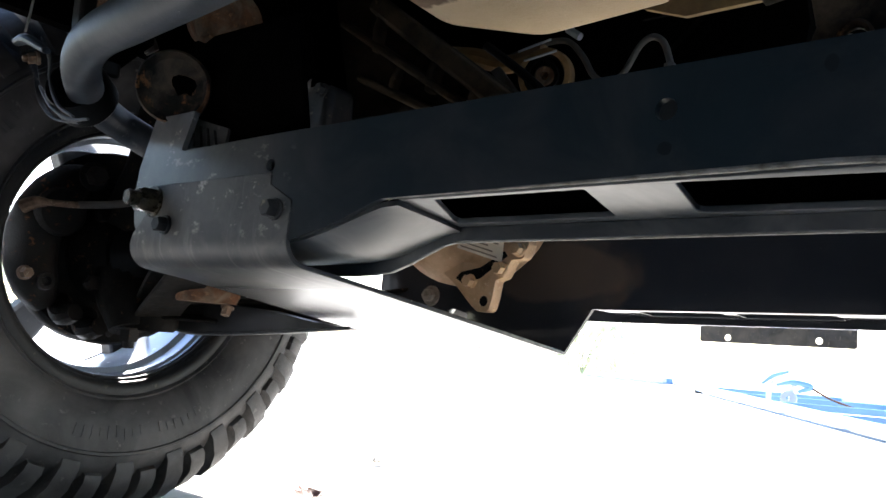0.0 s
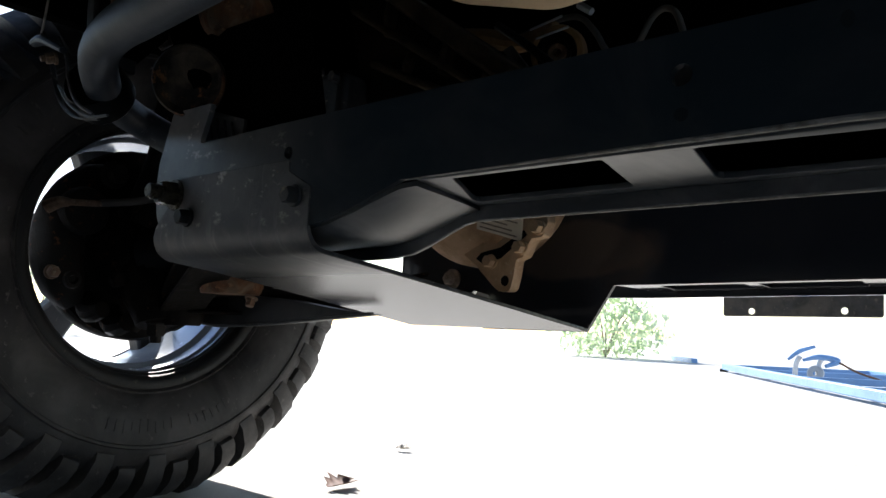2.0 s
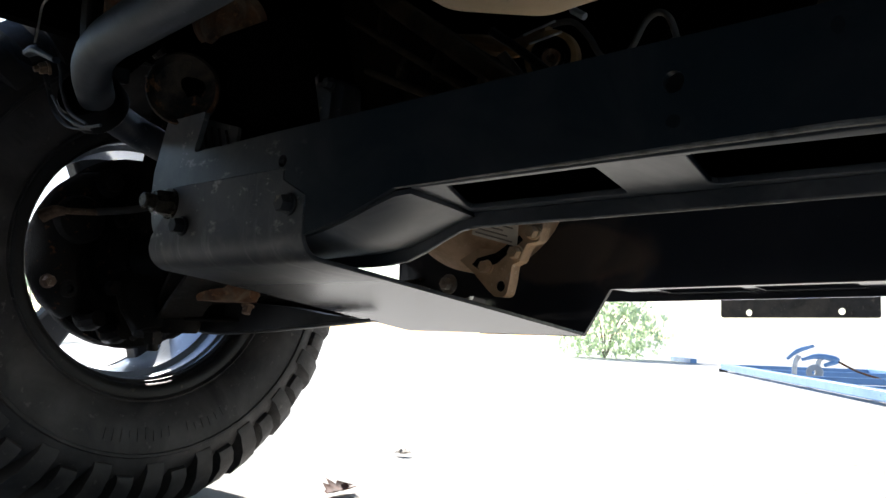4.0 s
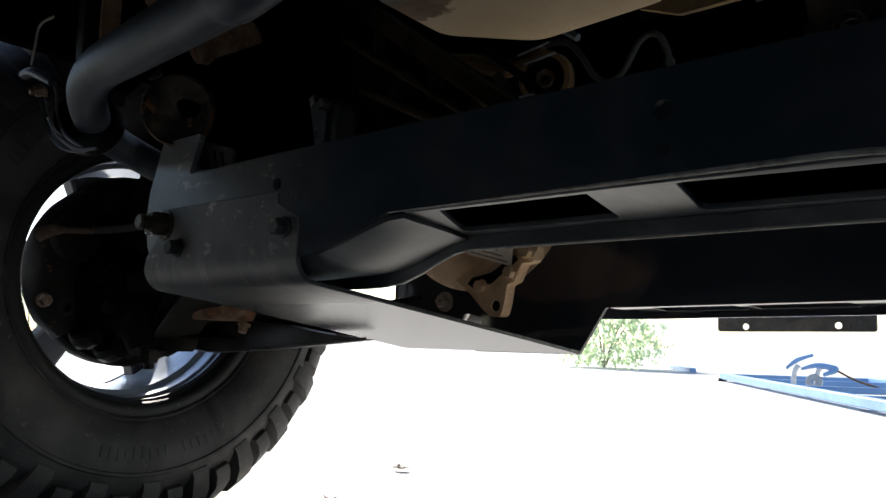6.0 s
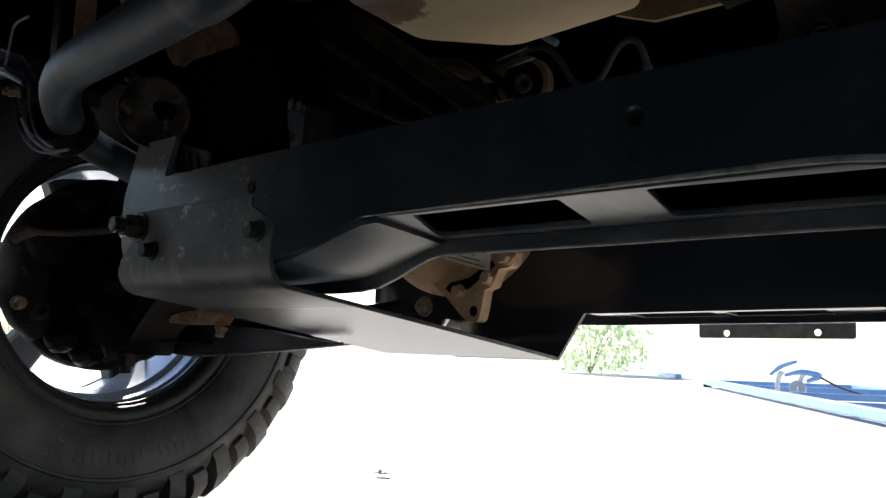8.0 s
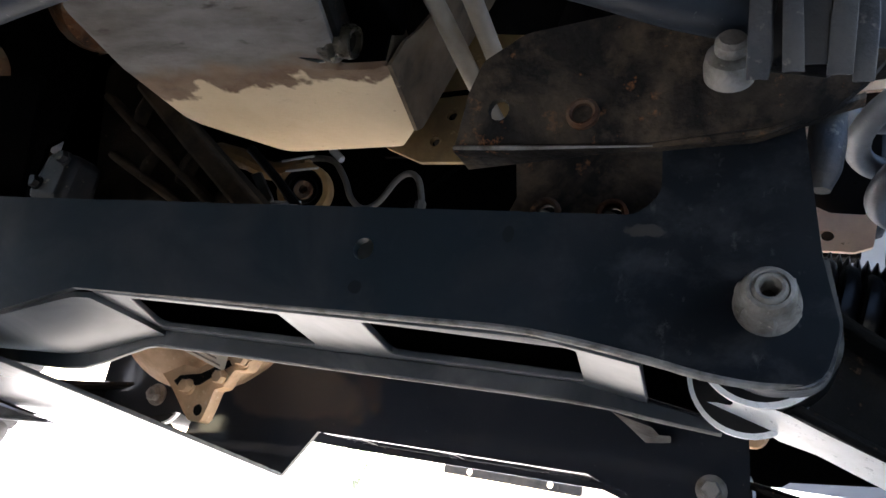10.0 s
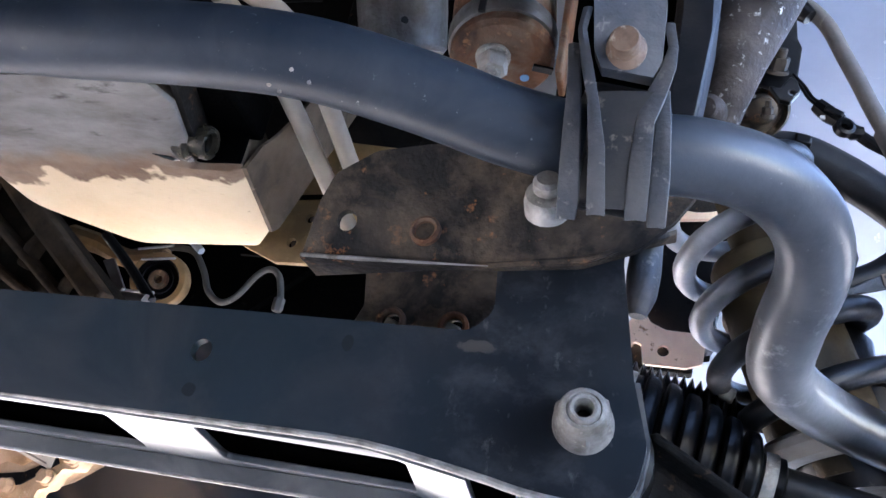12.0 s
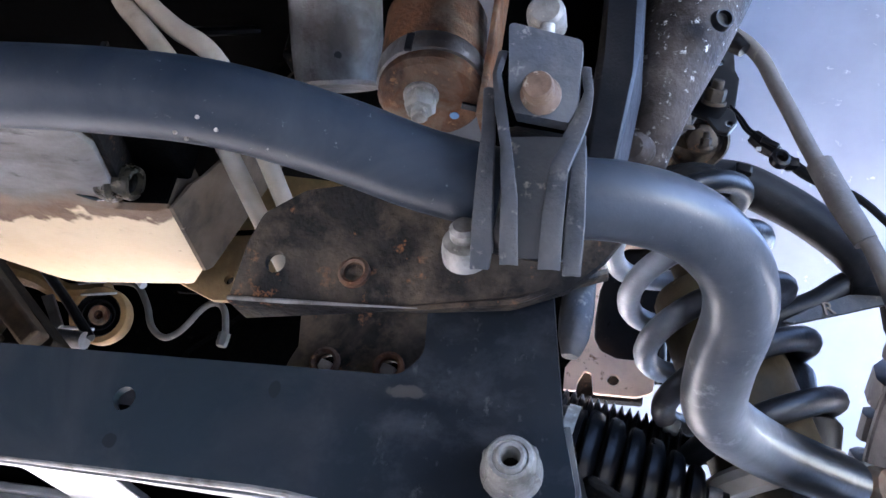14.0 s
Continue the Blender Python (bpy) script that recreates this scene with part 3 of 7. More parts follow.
# ---- front crossmember of the lift kit ----
def front_crossmember():
    top = thing("front_crossmember", (MIDDLE, 0.04, 0.4), "black powder-coated steel crossmember with cut-out windows", "crossmember")
    outline = [(-0.592, 0.513, 0.006), (-0.5165, 0.5125, 0.003), (-0.5355, 0.4705, 0.004), (-0.40, 0.4725), (0.164, 0.474, 0.014), (0.176, 0.487, 0.014), (0.171, 0.545),
               (0.241, 0.545), (0.255, 0.455), (0.264, 0.421, 0.02), (0.2585, 0.392, 0.03), (0.231, 0.389, 0.03), (0.202, 0.3905, 0.02), (0.114, 0.4055, 0.02), (-0.236, 0.4035, 0.02),
               (-0.300, 0.382, 0.03), (-0.346, 0.372, 0.01), (-0.590, 0.372, 0.02), (-0.612, 0.395, 0.03), (-0.6175, 0.432), (-0.6145, 0.458)]
    holes = [circle(0, 0.446, 0.0072), circle(-0.382, 0.443, 0.0062)]
    part("face_plate", plate(outline, holes, upright(0), 0.006), FACE_COAT, top, "black face plate, dusty and scuffed at its ends", bevel=0.0012)
    # bottom flange: runs level, then dips towards the skid plate; windows are cut through it
    xs = [-0.47, -0.44, -0.41, -0.38, -0.35, -0.325, -0.30, -0.28, -0.26, -0.24, -0.222]
    front = [0.370, 0.370, 0.370, 0.371, 0.374, 0.378, 0.384, 0.390, 0.396, 0.4015, 0.4025]
    rear = [0.372, 0.366, 0.366, 0.366, 0.367, 0.368, 0.371, 0.377, 0.384, 0.391, 0.3945]
    drop = [0.366, 0.356, 0.352, 0.350, 0.350, 0.351, 0.354, 0.361, 0.370, 0.378, 0.3815]
    bm = bmesh.new()
    rows = []
    for x, zf, zr in zip(xs, front, rear):
        rows.append([bm.verts.new((x, 0.0055 + 0.0815 * s, zf + (zr - zf) * s - 0.006 * math.sin(math.pi * s) * (x < -0.23))) for s in (0, 0.2, 0.4, 0.6, 0.8, 1)])
    for a, b in zip(rows, rows[1:]):
        for i in range(5):
            bm.faces.new((a[i], b[i], b[i + 1], a[i + 1]))
    part("formed_flange", bm, BLACK_COAT, top, solid=0.005)

    def shelf(u, v, d):
        drop_right = max(0.0, u - 0.118) * 0.16
        return Vector((u, v, 0.4025 - 0.105 * (v - 0.004) - drop_right + d))

    out = [(-0.222, 0.0055), (-0.05, 0.0055), (0.118, 0.0055), (0.174, 0.0055), (0.166, 0.087), (0.118, 0.087), (-0.05, 0.087), (-0.222, 0.087)]
    w1 = [(-0.190, 0.011, 0.003), (-0.060, 0.011, 0.003), (-0.068, 0.076, 0.006), (-0.217, 0.076, 0.006)]
    w2 = [(0.003, 0.011, 0.003), (0.138, 0.011, 0.003), (0.128, 0.078, 0.006), (-0.006, 0.076, 0.008)]
    part("window_flange", plate(out, [round_corners(w1, 3), round_corners(w2, 3)], shelf, 0.005), BLACK_COAT, top, bevel=0.0008)
    # the lip behind the flange
    lip = [(x, z) for x, z in zip(xs, drop)] + [(0.118, 0.3822), (0.209, 0.3748), (0.209, 0.381), (0.166, 0.3885), (0.118, 0.3945), (-0.222, 0.3945)]
    lip += [(x, z + 0.001) for x, z in zip(xs[::-1][1:], rear[::-1][1:])]
    part("rear_lip", plate(lip, [], upright(0.087), 0.006), BLACK_COAT, top, bevel=0.001)
    # pale tubes paint the ground light that both lower edges catch
    part("pale_edge", tube([(-0.236, 0.0012, 0.4038), (-0.047, 0.0012, 0.4046), (0.0456, 0.0012, 0.4050), (0.114, 0.0012, 0.4046), (0.1756, 0.0012, 0.3964), (0.205, 0.0012, 0.3912), (0.231, 0.0012, 0.3896), (0.250, 0.0012, 0.3922)], [0.0010, 0.0016, 0.0020, 0.0022, 0.0024, 0.0024, 0.0020, 0.0012], 8, 3), NUT_GREY, top, "lower edge with a painted line of ground light")
    part("lit_lip", tube([(-0.28, 0.0888, 0.3612), (-0.26, 0.0888, 0.3702), (-0.24, 0.0888, 0.3782), (-0.222, 0.0888, 0.3814), (-0.05, 0.0888, 0.3818), (0.118, 0.0888, 0.3822), (0.165, 0.0888, 0.3785), (0.209, 0.0888, 0.3748)], [0.0006, 0.0010, 0.0014, 0.0015, 0.0016, 0.0018, 0.0020, 0.0018], 8, 3), NUT_GREY, top, "rear lip with a painted line of ground light")
    web = [(-0.40, 0.372), (-0.30, 0.385), (-0.222, 0.3995), (0.118, 0.3995), (0.20, 0.385), (0.20, 0.468), (-0.56, 0.468), (-0.56, 0.372)]
    # near-black web, put in so that hole and windows look unlit
    part("rear_web", plate(web, [], upright(0.094), 0.005), SHADE_BLACK, top)
    part("top_flange", box((-0.19, 0.05, 0.467), (0.70, 0.088, 0.005)), BLACK_COAT, top, bevel=0.001)
    liner = plate([(0.205, 0.400), (0.2075, 0.396, 0.01), (0.232, 0.3885, 0.03), (0.2605, 0.392, 0.03), (0.2655, 0.424, 0.02), (0.258, 0.456), (0.21, 0.456)], [], upright(0.0065), 0.020)
    # grey tone takes in the whitish light on this rusty edge
    part("pivot_liner", liner, STEEL_GREY, top, "rusty inner edge of the pivot plate", bevel=0.0015)
    # pivot bolts
    NUT_WAY = (0.08, -1, 0.14)
    bm = lathe((0.2315, 0, 0.4278), NUT_WAY, [(0, 0), (0.0152, 0), (0.0158, 0.0025), (0.0157, 0.0055), (0.0150, 0.0090), (0.0143, 0.0130), (0.0134, 0.0175)], 32)
    add_lathe(bm, (0.2315, 0, 0.4278), NUT_WAY, [(0.0164, 0.005), (0.0160, 0.009), (0.0150, 0.0150), (0.0120, 0.0185)], 6, up=(0.35, 0, 1))
    add_lathe(bm, (0.2315, 0, 0.4278), NUT_WAY, [(0.0138, 0.004), (0.0136, 0.014), (0.0124, 0.0205), (0.0108, 0.0232), (0.0090, 0.0238), (0.0084, 0.0228), (0.0066, 0.0250), (0.0052, 0.0248), (0.0044, 0.0225), (0.0042, 0.008), (0, 0.008)], 28)
    big = part("pivot_nut", bm, NUT_GREY, top, "large dusty grey flange nut")
    bm = lathe(Vector((0.2315, 0, 0.4278)) + Vector(NUT_WAY).normalized() * 0.012, NUT_WAY, [(0.0042, 0), (0.0036, 0.0010), (0.0026, 0.0006), (0, 0.0004)], 9)
    part("bolt_end", bm, RUST_BLACK, big, "dark recessed bolt end")
    bm = lathe((-0.574, 0, 0.4185), BACK, [(0, 0), (0.0170, 0), (0.0170, 0.003), (0, 0.003)], 24)
    add_bolt(bm, (-0.574, -0.003, 0.4185), BACK, 0.0245, 0.018, stud=0.012, stud_r=0.0085)
    part("pivot_nut", bm, OILY, top, "zinc-plated pivot nut with the bolt's end")
    return top


front_crossmember()


def skid_plate():
    top = thing("skid_plate", (-0.45, 0.2, 0.32), "scuffed satin black steel skid plate under the front crossmember", "skid plate")
    prof = [(-0.0009, 0.436, 0), (-0.0009, 0.425, 0), (-0.0010, 0.408, 1), (-0.0016, 0.385, 1), (-0.002, 0.374, 1)]
    for k in range(1, 8):
        a = radians(k * 80 / 7)
        prof.append((-0.002 + 0.026 * (1 - math.cos(a)), 0.374 - 0.026 * math.sin(a), 1))
    y0, z0 = prof[-1][:2]
    for k in range(1, 9):
        s = k / 8
        prof.append((y0 + (0.402 - y0) * s, z0 + (0.290 - z0) * s, 1))
    bm, rows = bmesh.new(), []
    for y, z, low in prof:
        s = max(0.0, min(1.0, (y - 0.01) / 0.39))
        left = -0.600 - 0.012 * min(1, max(0, (0.40 - z) / 0.02)) * (y < 0.05) + 0.012 * s
        if y < 0.03 and z > 0.40:
            left = -0.585 if z < 0.42 else -0.575
        right = (-0.346 if low else -0.378) + 0.052 * s + (0.010 * s * (1 - s))
        rows.append([bm.verts.new((left + (right - left) * i / 8, y, z)) for i in range(9)])
    for a, b in zip(rows, rows[1:]):
        for i in range(8):
            bm.faces.new((a[i], a[i + 1], b[i + 1], b[i]))
    for f in bm.faces:
        f.normal_update()
    part("sheet", bm, SKID, top, solid=-0.0045, bevel=0.0008, sharp=50)
    for x, z, m in ((-0.3665, 0.4005, SCUFFED), (-0.5445, 0.392, CAST_BLACK)):
        part("bolt", bolt((x, -0.0012, z), BACK, 0.0145, 0.010, 0.0105), m, top)
    return top


skid_plate()


def rear_crossmember():
    top = thing("rear_crossmember", (MIDDLE, 0.44, 0.36), "black powder-coated rear drop crossmember with slotted lower flange", "crossmember")
    Y = 0.41
    outline = [(-0.62, 0.50), (-0.62, 0.345), (-0.545, 0.322, 0.004), (-0.478, 0.341, 0.004), (-0.452, 0.335, 0.004), (-0.462, 0.289), (-0.3005, 0.2895, 0.003), (-0.263, 0.3475, 0.003), (0.062, 0.354, 0.02), (0.152, 0.327, 0.02), (0.182, 0.3235, 0.03),
               (0.213, 0.335, 0.03), (0.212, 0.375), (0.20, 0.50)]
    part("face_plate", plate(outline, [], upright(Y), 0.006), REAR_COAT, top, bevel=0.001)
    out = [(-0.262, Y + 0.006), (0.060, Y + 0.006), (0.060, Y + 0.085), (-0.240, Y + 0.085)]
    slots = [round_corners([(a, Y + 0.018, 0.004), (b, Y + 0.018, 0.004), (b, Y + 0.062, 0.004), (a, Y + 0.062, 0.004)], 3) for a, b in ((-0.212, -0.113), (-0.098, 0.004))]
    part("bottom_flange", plate(out, slots, lambda u, v, d: Vector((u, v, 0.348 + 0.018 * (u + 0.26) - 0.05 * (v - Y) + d)), 0.005), REAR_COAT, top, bevel=0.0008)
    bm = bmesh.new()
    add_plate(bm, [(0.060, Y + 0.006), (0.153, Y + 0.006), (0.153, Y + 0.085), (0.060, Y + 0.085)], [], lambda u, v, d: Vector((u, v, 0.3535 - 0.29 * (u - 0.06) - 0.05 * (v - Y) + d)), 0.005)
    part("sloping_flange", bm, REAR_COAT, top)
    back = [(-0.262, 0.337), (0.06, 0.343), (0.153, 0.316), (0.20, 0.33), (0.20, 0.44), (-0.42, 0.44), (-0.42, 0.337)]
    part("rear_web", plate(back, [], upright(Y + 0.085), 0.006), REAR_COAT, top)
    part("bent_tab", plate([(0.0846, 0.4141), (0.0994, 0.4040), (0.1142, 0.3925, 0.002), (0.1385, 0.3960, 0.002), (0.1392, 0.4012, 0.001), (0.1280, 0.4005), (0.1221, 0.4060, 0.001), (0.1020, 0.4100)], [], lambda u, v, d: Vector((u, Y - 0.030 + 1.6 * (0.411 - v) + d, v)), 0.004), ALU, top, "bent steel tab worn bright", bevel=0.001)
    bm = lathe((0.179, Y, 0.358), BACK, [(0, 0), (0.0145, 0), (0.0145, 0.003), (0.0115, 0.004), (0, 0.004)], 24)
    add_bolt(bm, (0.179, Y - 0.004, 0.358), BACK, 0.0165, 0.010)
    part("pivot_bolt", bm, NUT_GREY, top, "dull zinc bolt head on a wide washer")
    bm = lathe((-0.519, Y, 0.358), BACK, [(0, 0), (0.0145, 0), (0.0145, 0.003), (0.0115, 0.004), (0, 0.004)], 24)
    add_bolt(bm, (-0.519, Y - 0.004, 0.358), BACK, 0.0165, 0.010)
    part("pivot_bolt", bm, NUT_GREY, top)
    return top


rear_crossmember()


def transmission_mount():
    top = thing("transmission_mount", (-0.25, 1.13, 0.36), "dark grey steel mounting plate with two holes under the transmission", "mounting plate")
    part("plate", plate([(-0.401, 0.337, 0.006), (-0.112, 0.340, 0.006), (-0.111, 0.48), (-0.40, 0.48)], [circle(-0.345, 0.3475, 0.0065), circle(-0.176, 0.351, 0.0065)], upright(1.13), 0.004), STEEL_GREY, top, bevel=0.0008)
    part("bracket", box((-0.255, 1.17, 0.52), (0.30, 0.08, 0.08)), SHADE_BLACK, top, bevel=0.006)
    return top


transmission_mount()


# ---- front differential ----
def differential_parts():
    top = thing("differential", (-0.36, 0.24, 0.42), "dusty tan cast differential with bolted flange and paper label", "differential")
    part("housing", lathe((-0.402, 0.345, 0.475), (0.12, -0.80, -0.50), [(0, -0.14), (0.07, -0.13), (0.09, -0.08), (0.100, 0.0), (0.099, 0.03), (0.092, 0.062), (0.076, 0.088), (0.05, 0.102), (0.025, 0.108), (0, 0.109)], 36), CAST_TAN, top)
    # cover flange with a pierced ear below, wavy round its bolts
    SHIFT = Vector((-0.0073, 0, 0.002))
    rim = [(-0.372, 0.372), (-0.352, 0.357, 0.008), (-0.330, 0.336, 0.006), (-0.320, 0.3285, 0.008), (-0.305, 0.3285, 0.008), (-0.3005, 0.345, 0.004), (-0.2975, 0.364, 0.004), (-0.287, 0.3675, 0.006), (-0.2815, 0.381, 0.006),
           (-0.2775, 0.387, 0.004), (-0.263, 0.388, 0.006), (-0.257, 0.404, 0.006), (-0.262, 0.430), (-0.300, 0.440), (-0.300, 0.40), (-0.325, 0.383), (-0.345, 0.385)]
    flange = part("flange", plate(rim, [circle(-0.3125, 0.3405, 0.0062)], lambda u, v, d: Vector((u, 0.262 + d, v)) + SHIFT, 0.016), CAST_TAN, top, "tan cast flange with a pierced ear", bevel=0.0022)
    # dark disc in place of the shade inside the ear's hole
    part("ear_hole", lathe(Vector((-0.3125, 0.2640, 0.3405)) + SHIFT, BACK, [(0.0061, 0), (0.0061, 0.0006), (0, 0.0006)], 14), DARK_IRON, flange)
    for x, z in ((-0.331, 0.3625), (-0.2905, 0.377), (-0.268, 0.3985)):
        part("bolt", bolt(Vector((x, 0.262, z)) + SHIFT, BACK, 0.0125, 0.008, 0.0085), CAST_TAN, flange)
    # shade below the flange, laid on as a dark strip
    part("recess", plate([(-0.352, 0.366), (-0.342, 0.360), (-0.318, 0.366), (-0.283, 0.391), (-0.287, 0.396), (-0.318, 0.378), (-0.345, 0.373)], [], lambda u, v, d: Vector((u, 0.2595 + d, v)) + SHIFT, 0.002), DARK_IRON, top, "dark strip for the shade under the flange")
    # paper label with rows of unreadable print
    a = Vector((0.10, -0.86, -0.50)).normalized()
    u = Vector((0.86, 0.25, -0.25))
    u = (u - a * u.dot(a)).normalized()
    v = a.cross(u)
    c = Vector((-0.316, 0.2475, 0.4055))
    flat = lambda p, q, d: c + u * p + v * q + a * d
    lab = part("paper_label", plate([(-0.030, -0.015), (0.026, -0.015), (0.026, 0.017), (-0.030, 0.017)], [], flat, 0.001), PAPER, top, "yellowed paper label with faded print")
    for k in range(5):
        part("print_bar", plate([(-0.026, -0.0115 + 0.0056 * k), (0.020 - 0.006 * (k % 3), -0.0115 + 0.0056 * k), (0.020 - 0.006 * (k % 3), -0.0098 + 0.0056 * k), (-0.026, -0.0098 + 0.0056 * k)], [], lambda p, q, d: flat(p, q, 0.0011 + d), 0.0003), INK, lab)
    return top


differential_parts()


# ---- wheels ----
RIM_R = 0.2015


def wheel(centre, turn):
    """A wheel whose inner face lies at the centre given and looks towards +x, turned about the upright axis."""
    m = Matrix.Translation(centre) @ Matrix.Rotation(radians(turn), 4, "Z")
    top = thing("wheel", (centre[0], centre[1], 0), "alloy wheel with dusty knobbly mud-terrain tyre on concrete", "wheel", "front wheels")

    def w(x, a, r):
        p = m @ Vector((x, r * math.cos(a), r * math.sin(a)))
        p.z = max(p.z, 0.001)          # the tyre stands flat on the ground
        return p

    def ring(profile, n=72):
        bm = bmesh.new()
        rings = [[bm.verts.new(w(x, 2 * math.pi * i / n, r)) for i in range(n)] for r, x in profile]
        for a, b in zip(rings, rings[1:]):
            for i in range(n):
                bm.faces.new((a[i], a[(i + 1) % n], b[(i + 1) % n], b[i]))
        return bm

    R = RIM_R
    prof = [(R - 0.012, -0.006), (R - 0.002, 0.006), (R + 0.012, 0.016), (R + 0.018, 0.025), (R + 0.021, 0.023), (R + 0.027, 0.030), (R + 0.060, 0.044), (R + 0.095, 0.048), (R + 0.116, 0.042), (R + 0.132, 0.028),
            (R + 0.150, 0.004), (R + 0.168, -0.030), (R + 0.176, -0.06), (R + 0.179, -0.12), (R + 0.178, -0.19), (R + 0.170, -0.24), (R + 0.14, -0.262), (R + 0.08, -0.275), (R + 0.02, -0.26), (R - 0.012, -0.235)]
    tyre = part("tyre", ring(prof, 96), TYRE, top, "worn dusty black mud-terrain tyre", sharp=50)
    # raised rings and bars of lettering on the inner side
    part("sidewall_ring", ring([(R + 0.094, 0.046), (R + 0.096, 0.0505), (R + 0.100, 0.0505), (R + 0.102, 0.046)], 96), TYRE, tyre)
    marks = random.Random(5)
    for a0, n in ((-1.86, 9), (-1.36, 6), (0.5, 7), (2.3, 7)):
        for k in range(n):
            wide, low, high = marks.uniform(0.014, 0.026), marks.uniform(0.056, 0.062), marks.uniform(0.072, 0.079)
            a = a0 + 0.048 * k
            bm = bmesh.new()
            vs = []
            for lift in (-0.003, 0.0009):
                for da, r in ((0, low), (wide, low + 0.001), (wide * 0.9, high), (0.003, high)):
                    vs.append(bm.verts.new(w(0.0427 + (r - 0.060) * 0.115 + 0.0013 + lift, a + da, R + r)))
            for f in ((4, 5, 6, 7), (0, 1, 5, 4), (1, 2, 6, 5), (2, 3, 7, 6), (3, 0, 4, 7)):
                bm.faces.new([vs[i] for i in f])
            part("sidewall_bar", bm, TYRE, tyre)
    # tread blocks: shoulder lugs that wrap over the edge, alternately long and short, and two rows within
    count, rnd = 48, random.Random(2)

    def block(a, wide, prof2, skew=0.0, deep=0.0):
        bm = bmesh.new()
        lo, hi = [], []
        for da, s in ((-wide / 2, 0.0), (wide / 2, 0.0)):
            lo.append([bm.verts.new(w(x - deep, a + da + skew * x, r - deep * 0.4)) for x, r, _ in prof2])
            hi.append([bm.verts.new(w(x, a + da * 0.88 + skew * x, r + h)) for x, r, h in prof2])
        k = len(prof2)
        for i in range(k - 1):
            bm.faces.new((hi[0][i], hi[0][i + 1], hi[1][i + 1], hi[1][i]))
            bm.faces.new((lo[0][i], lo[0][i + 1], hi[0][i + 1], hi[0][i]))
            bm.faces.new((lo[1][i], hi[1][i], hi[1][i + 1], lo[1][i + 1]))
        for i in (0, k - 1):
            bm.faces.new((lo[0][i], lo[1][i], hi[1][i], hi[0][i]))
        return bm

    for k in range(count):
        a = 2 * math.pi * k / count
        step = 2 * math.pi / count
        long = k % 2 == 0
        T = R + 0.177
        if long:
            edge = [(0.045, R + 0.110, 0.002), (0.047, R + 0.119, 0.004), (0.037, R + 0.146, 0.008), (0.016, R + 0.166, 0.014), (-0.014, T, 0.022), (-0.058, T, 0.022)]
        else:
            edge = [(0.040, R + 0.129, 0.001), (0.040, R + 0.138, 0.003), (0.030, R + 0.155, 0.006), (0.008, R + 0.170, 0.010), (-0.018, T, 0.020), (-0.058, T, 0.022)]
        part("tread_block", block(a, step * (0.74 if long else 0.66), edge, 0.5, 0.02), TYRE, tyre)
        far = [(-0.248 - (0.012 if long else 0), R + 0.145, 0.010), (-0.24, R + 0.165, 0.012), (-0.225, T, 0.022), (-0.17, T, 0.022)]
        part("tread_block", block(a + step * 0.4, step * 0.66, far, -0.6), TYRE, tyre)
        part("tread_block", block(a + step * 0.5, step * 0.6, [(-0.070, T, 0.022), (-0.112, T, 0.022)], 1.6), TYRE, tyre)
        part("tread_block", block(a + step * 0.9, step * 0.6, [(-0.120, T, 0.022), (-0.162, T, 0.022)], -1.6), TYRE, tyre)
    # rim: a deep barrel, a drop centre and five spokes at the far side
    rim = part("rim", ring([(R - 0.007, 0.000), (R - 0.0085, -0.020), (R - 0.0125, -0.026), (R - 0.0135, -0.050), (R - 0.021, -0.060), (R - 0.025, -0.105), (R - 0.024, -0.150), (R - 0.015, -0.172),
                            (R - 0.010, -0.235), (R + 0.004, -0.243), (R + 0.012, -0.250), (R + 0.016, -0.24)], 96), ALLOY, top, "bright cast alloy rim", sharp=25)
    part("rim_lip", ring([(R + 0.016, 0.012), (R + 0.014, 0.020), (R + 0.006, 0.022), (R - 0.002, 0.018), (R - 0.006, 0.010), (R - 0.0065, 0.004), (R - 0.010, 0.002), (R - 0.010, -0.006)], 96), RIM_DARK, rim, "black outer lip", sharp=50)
    for k in range(5):
        a = radians(95 + 72 * k)
        bm = bmesh.new()
        pts = []
        for r, half, x0, x1 in ((0.05, 0.030, -0.145, -0.185), (0.11, 0.027, -0.165, -0.205), (R - 0.03, 0.034, -0.19, -0.23), (R - 0.008, 0.042, -0.195, -0.236)):
            row = []
            for s, x in ((-1, x0), (1, x0), (1, x1), (-1, x1)):
                c, t = Vector((0, math.cos(a), math.sin(a))), Vector((0, -math.sin(a), math.cos(a)))
                p = c * r + t * s * half
                row.append(bm.verts.new(m @ Vector((x, p.y, p.z))))
            pts.append(row)
        for r1, r2 in zip(pts, pts[1:]):
            for i in range(4):
                bm.faces.new((r1[i], r1[(i + 1) % 4], r2[(i + 1) % 4], r2[i]))
        bm.faces.new(pts[0])
        bm.faces.new(pts[-1][::-1])
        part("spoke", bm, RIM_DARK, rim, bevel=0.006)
    axle = (m.to_3x3() @ Vector((1, 0, 0)))
    hub = m @ Vector((-0.175, 0, 0))
    part("hub_face", lathe(hub, axle, [(0, -0.03), (0.07, -0.03), (0.075, 0.0), (0.075, 0.035), (0, 0.035)], 28), RIM_DARK, rim)
    return top, m, axle


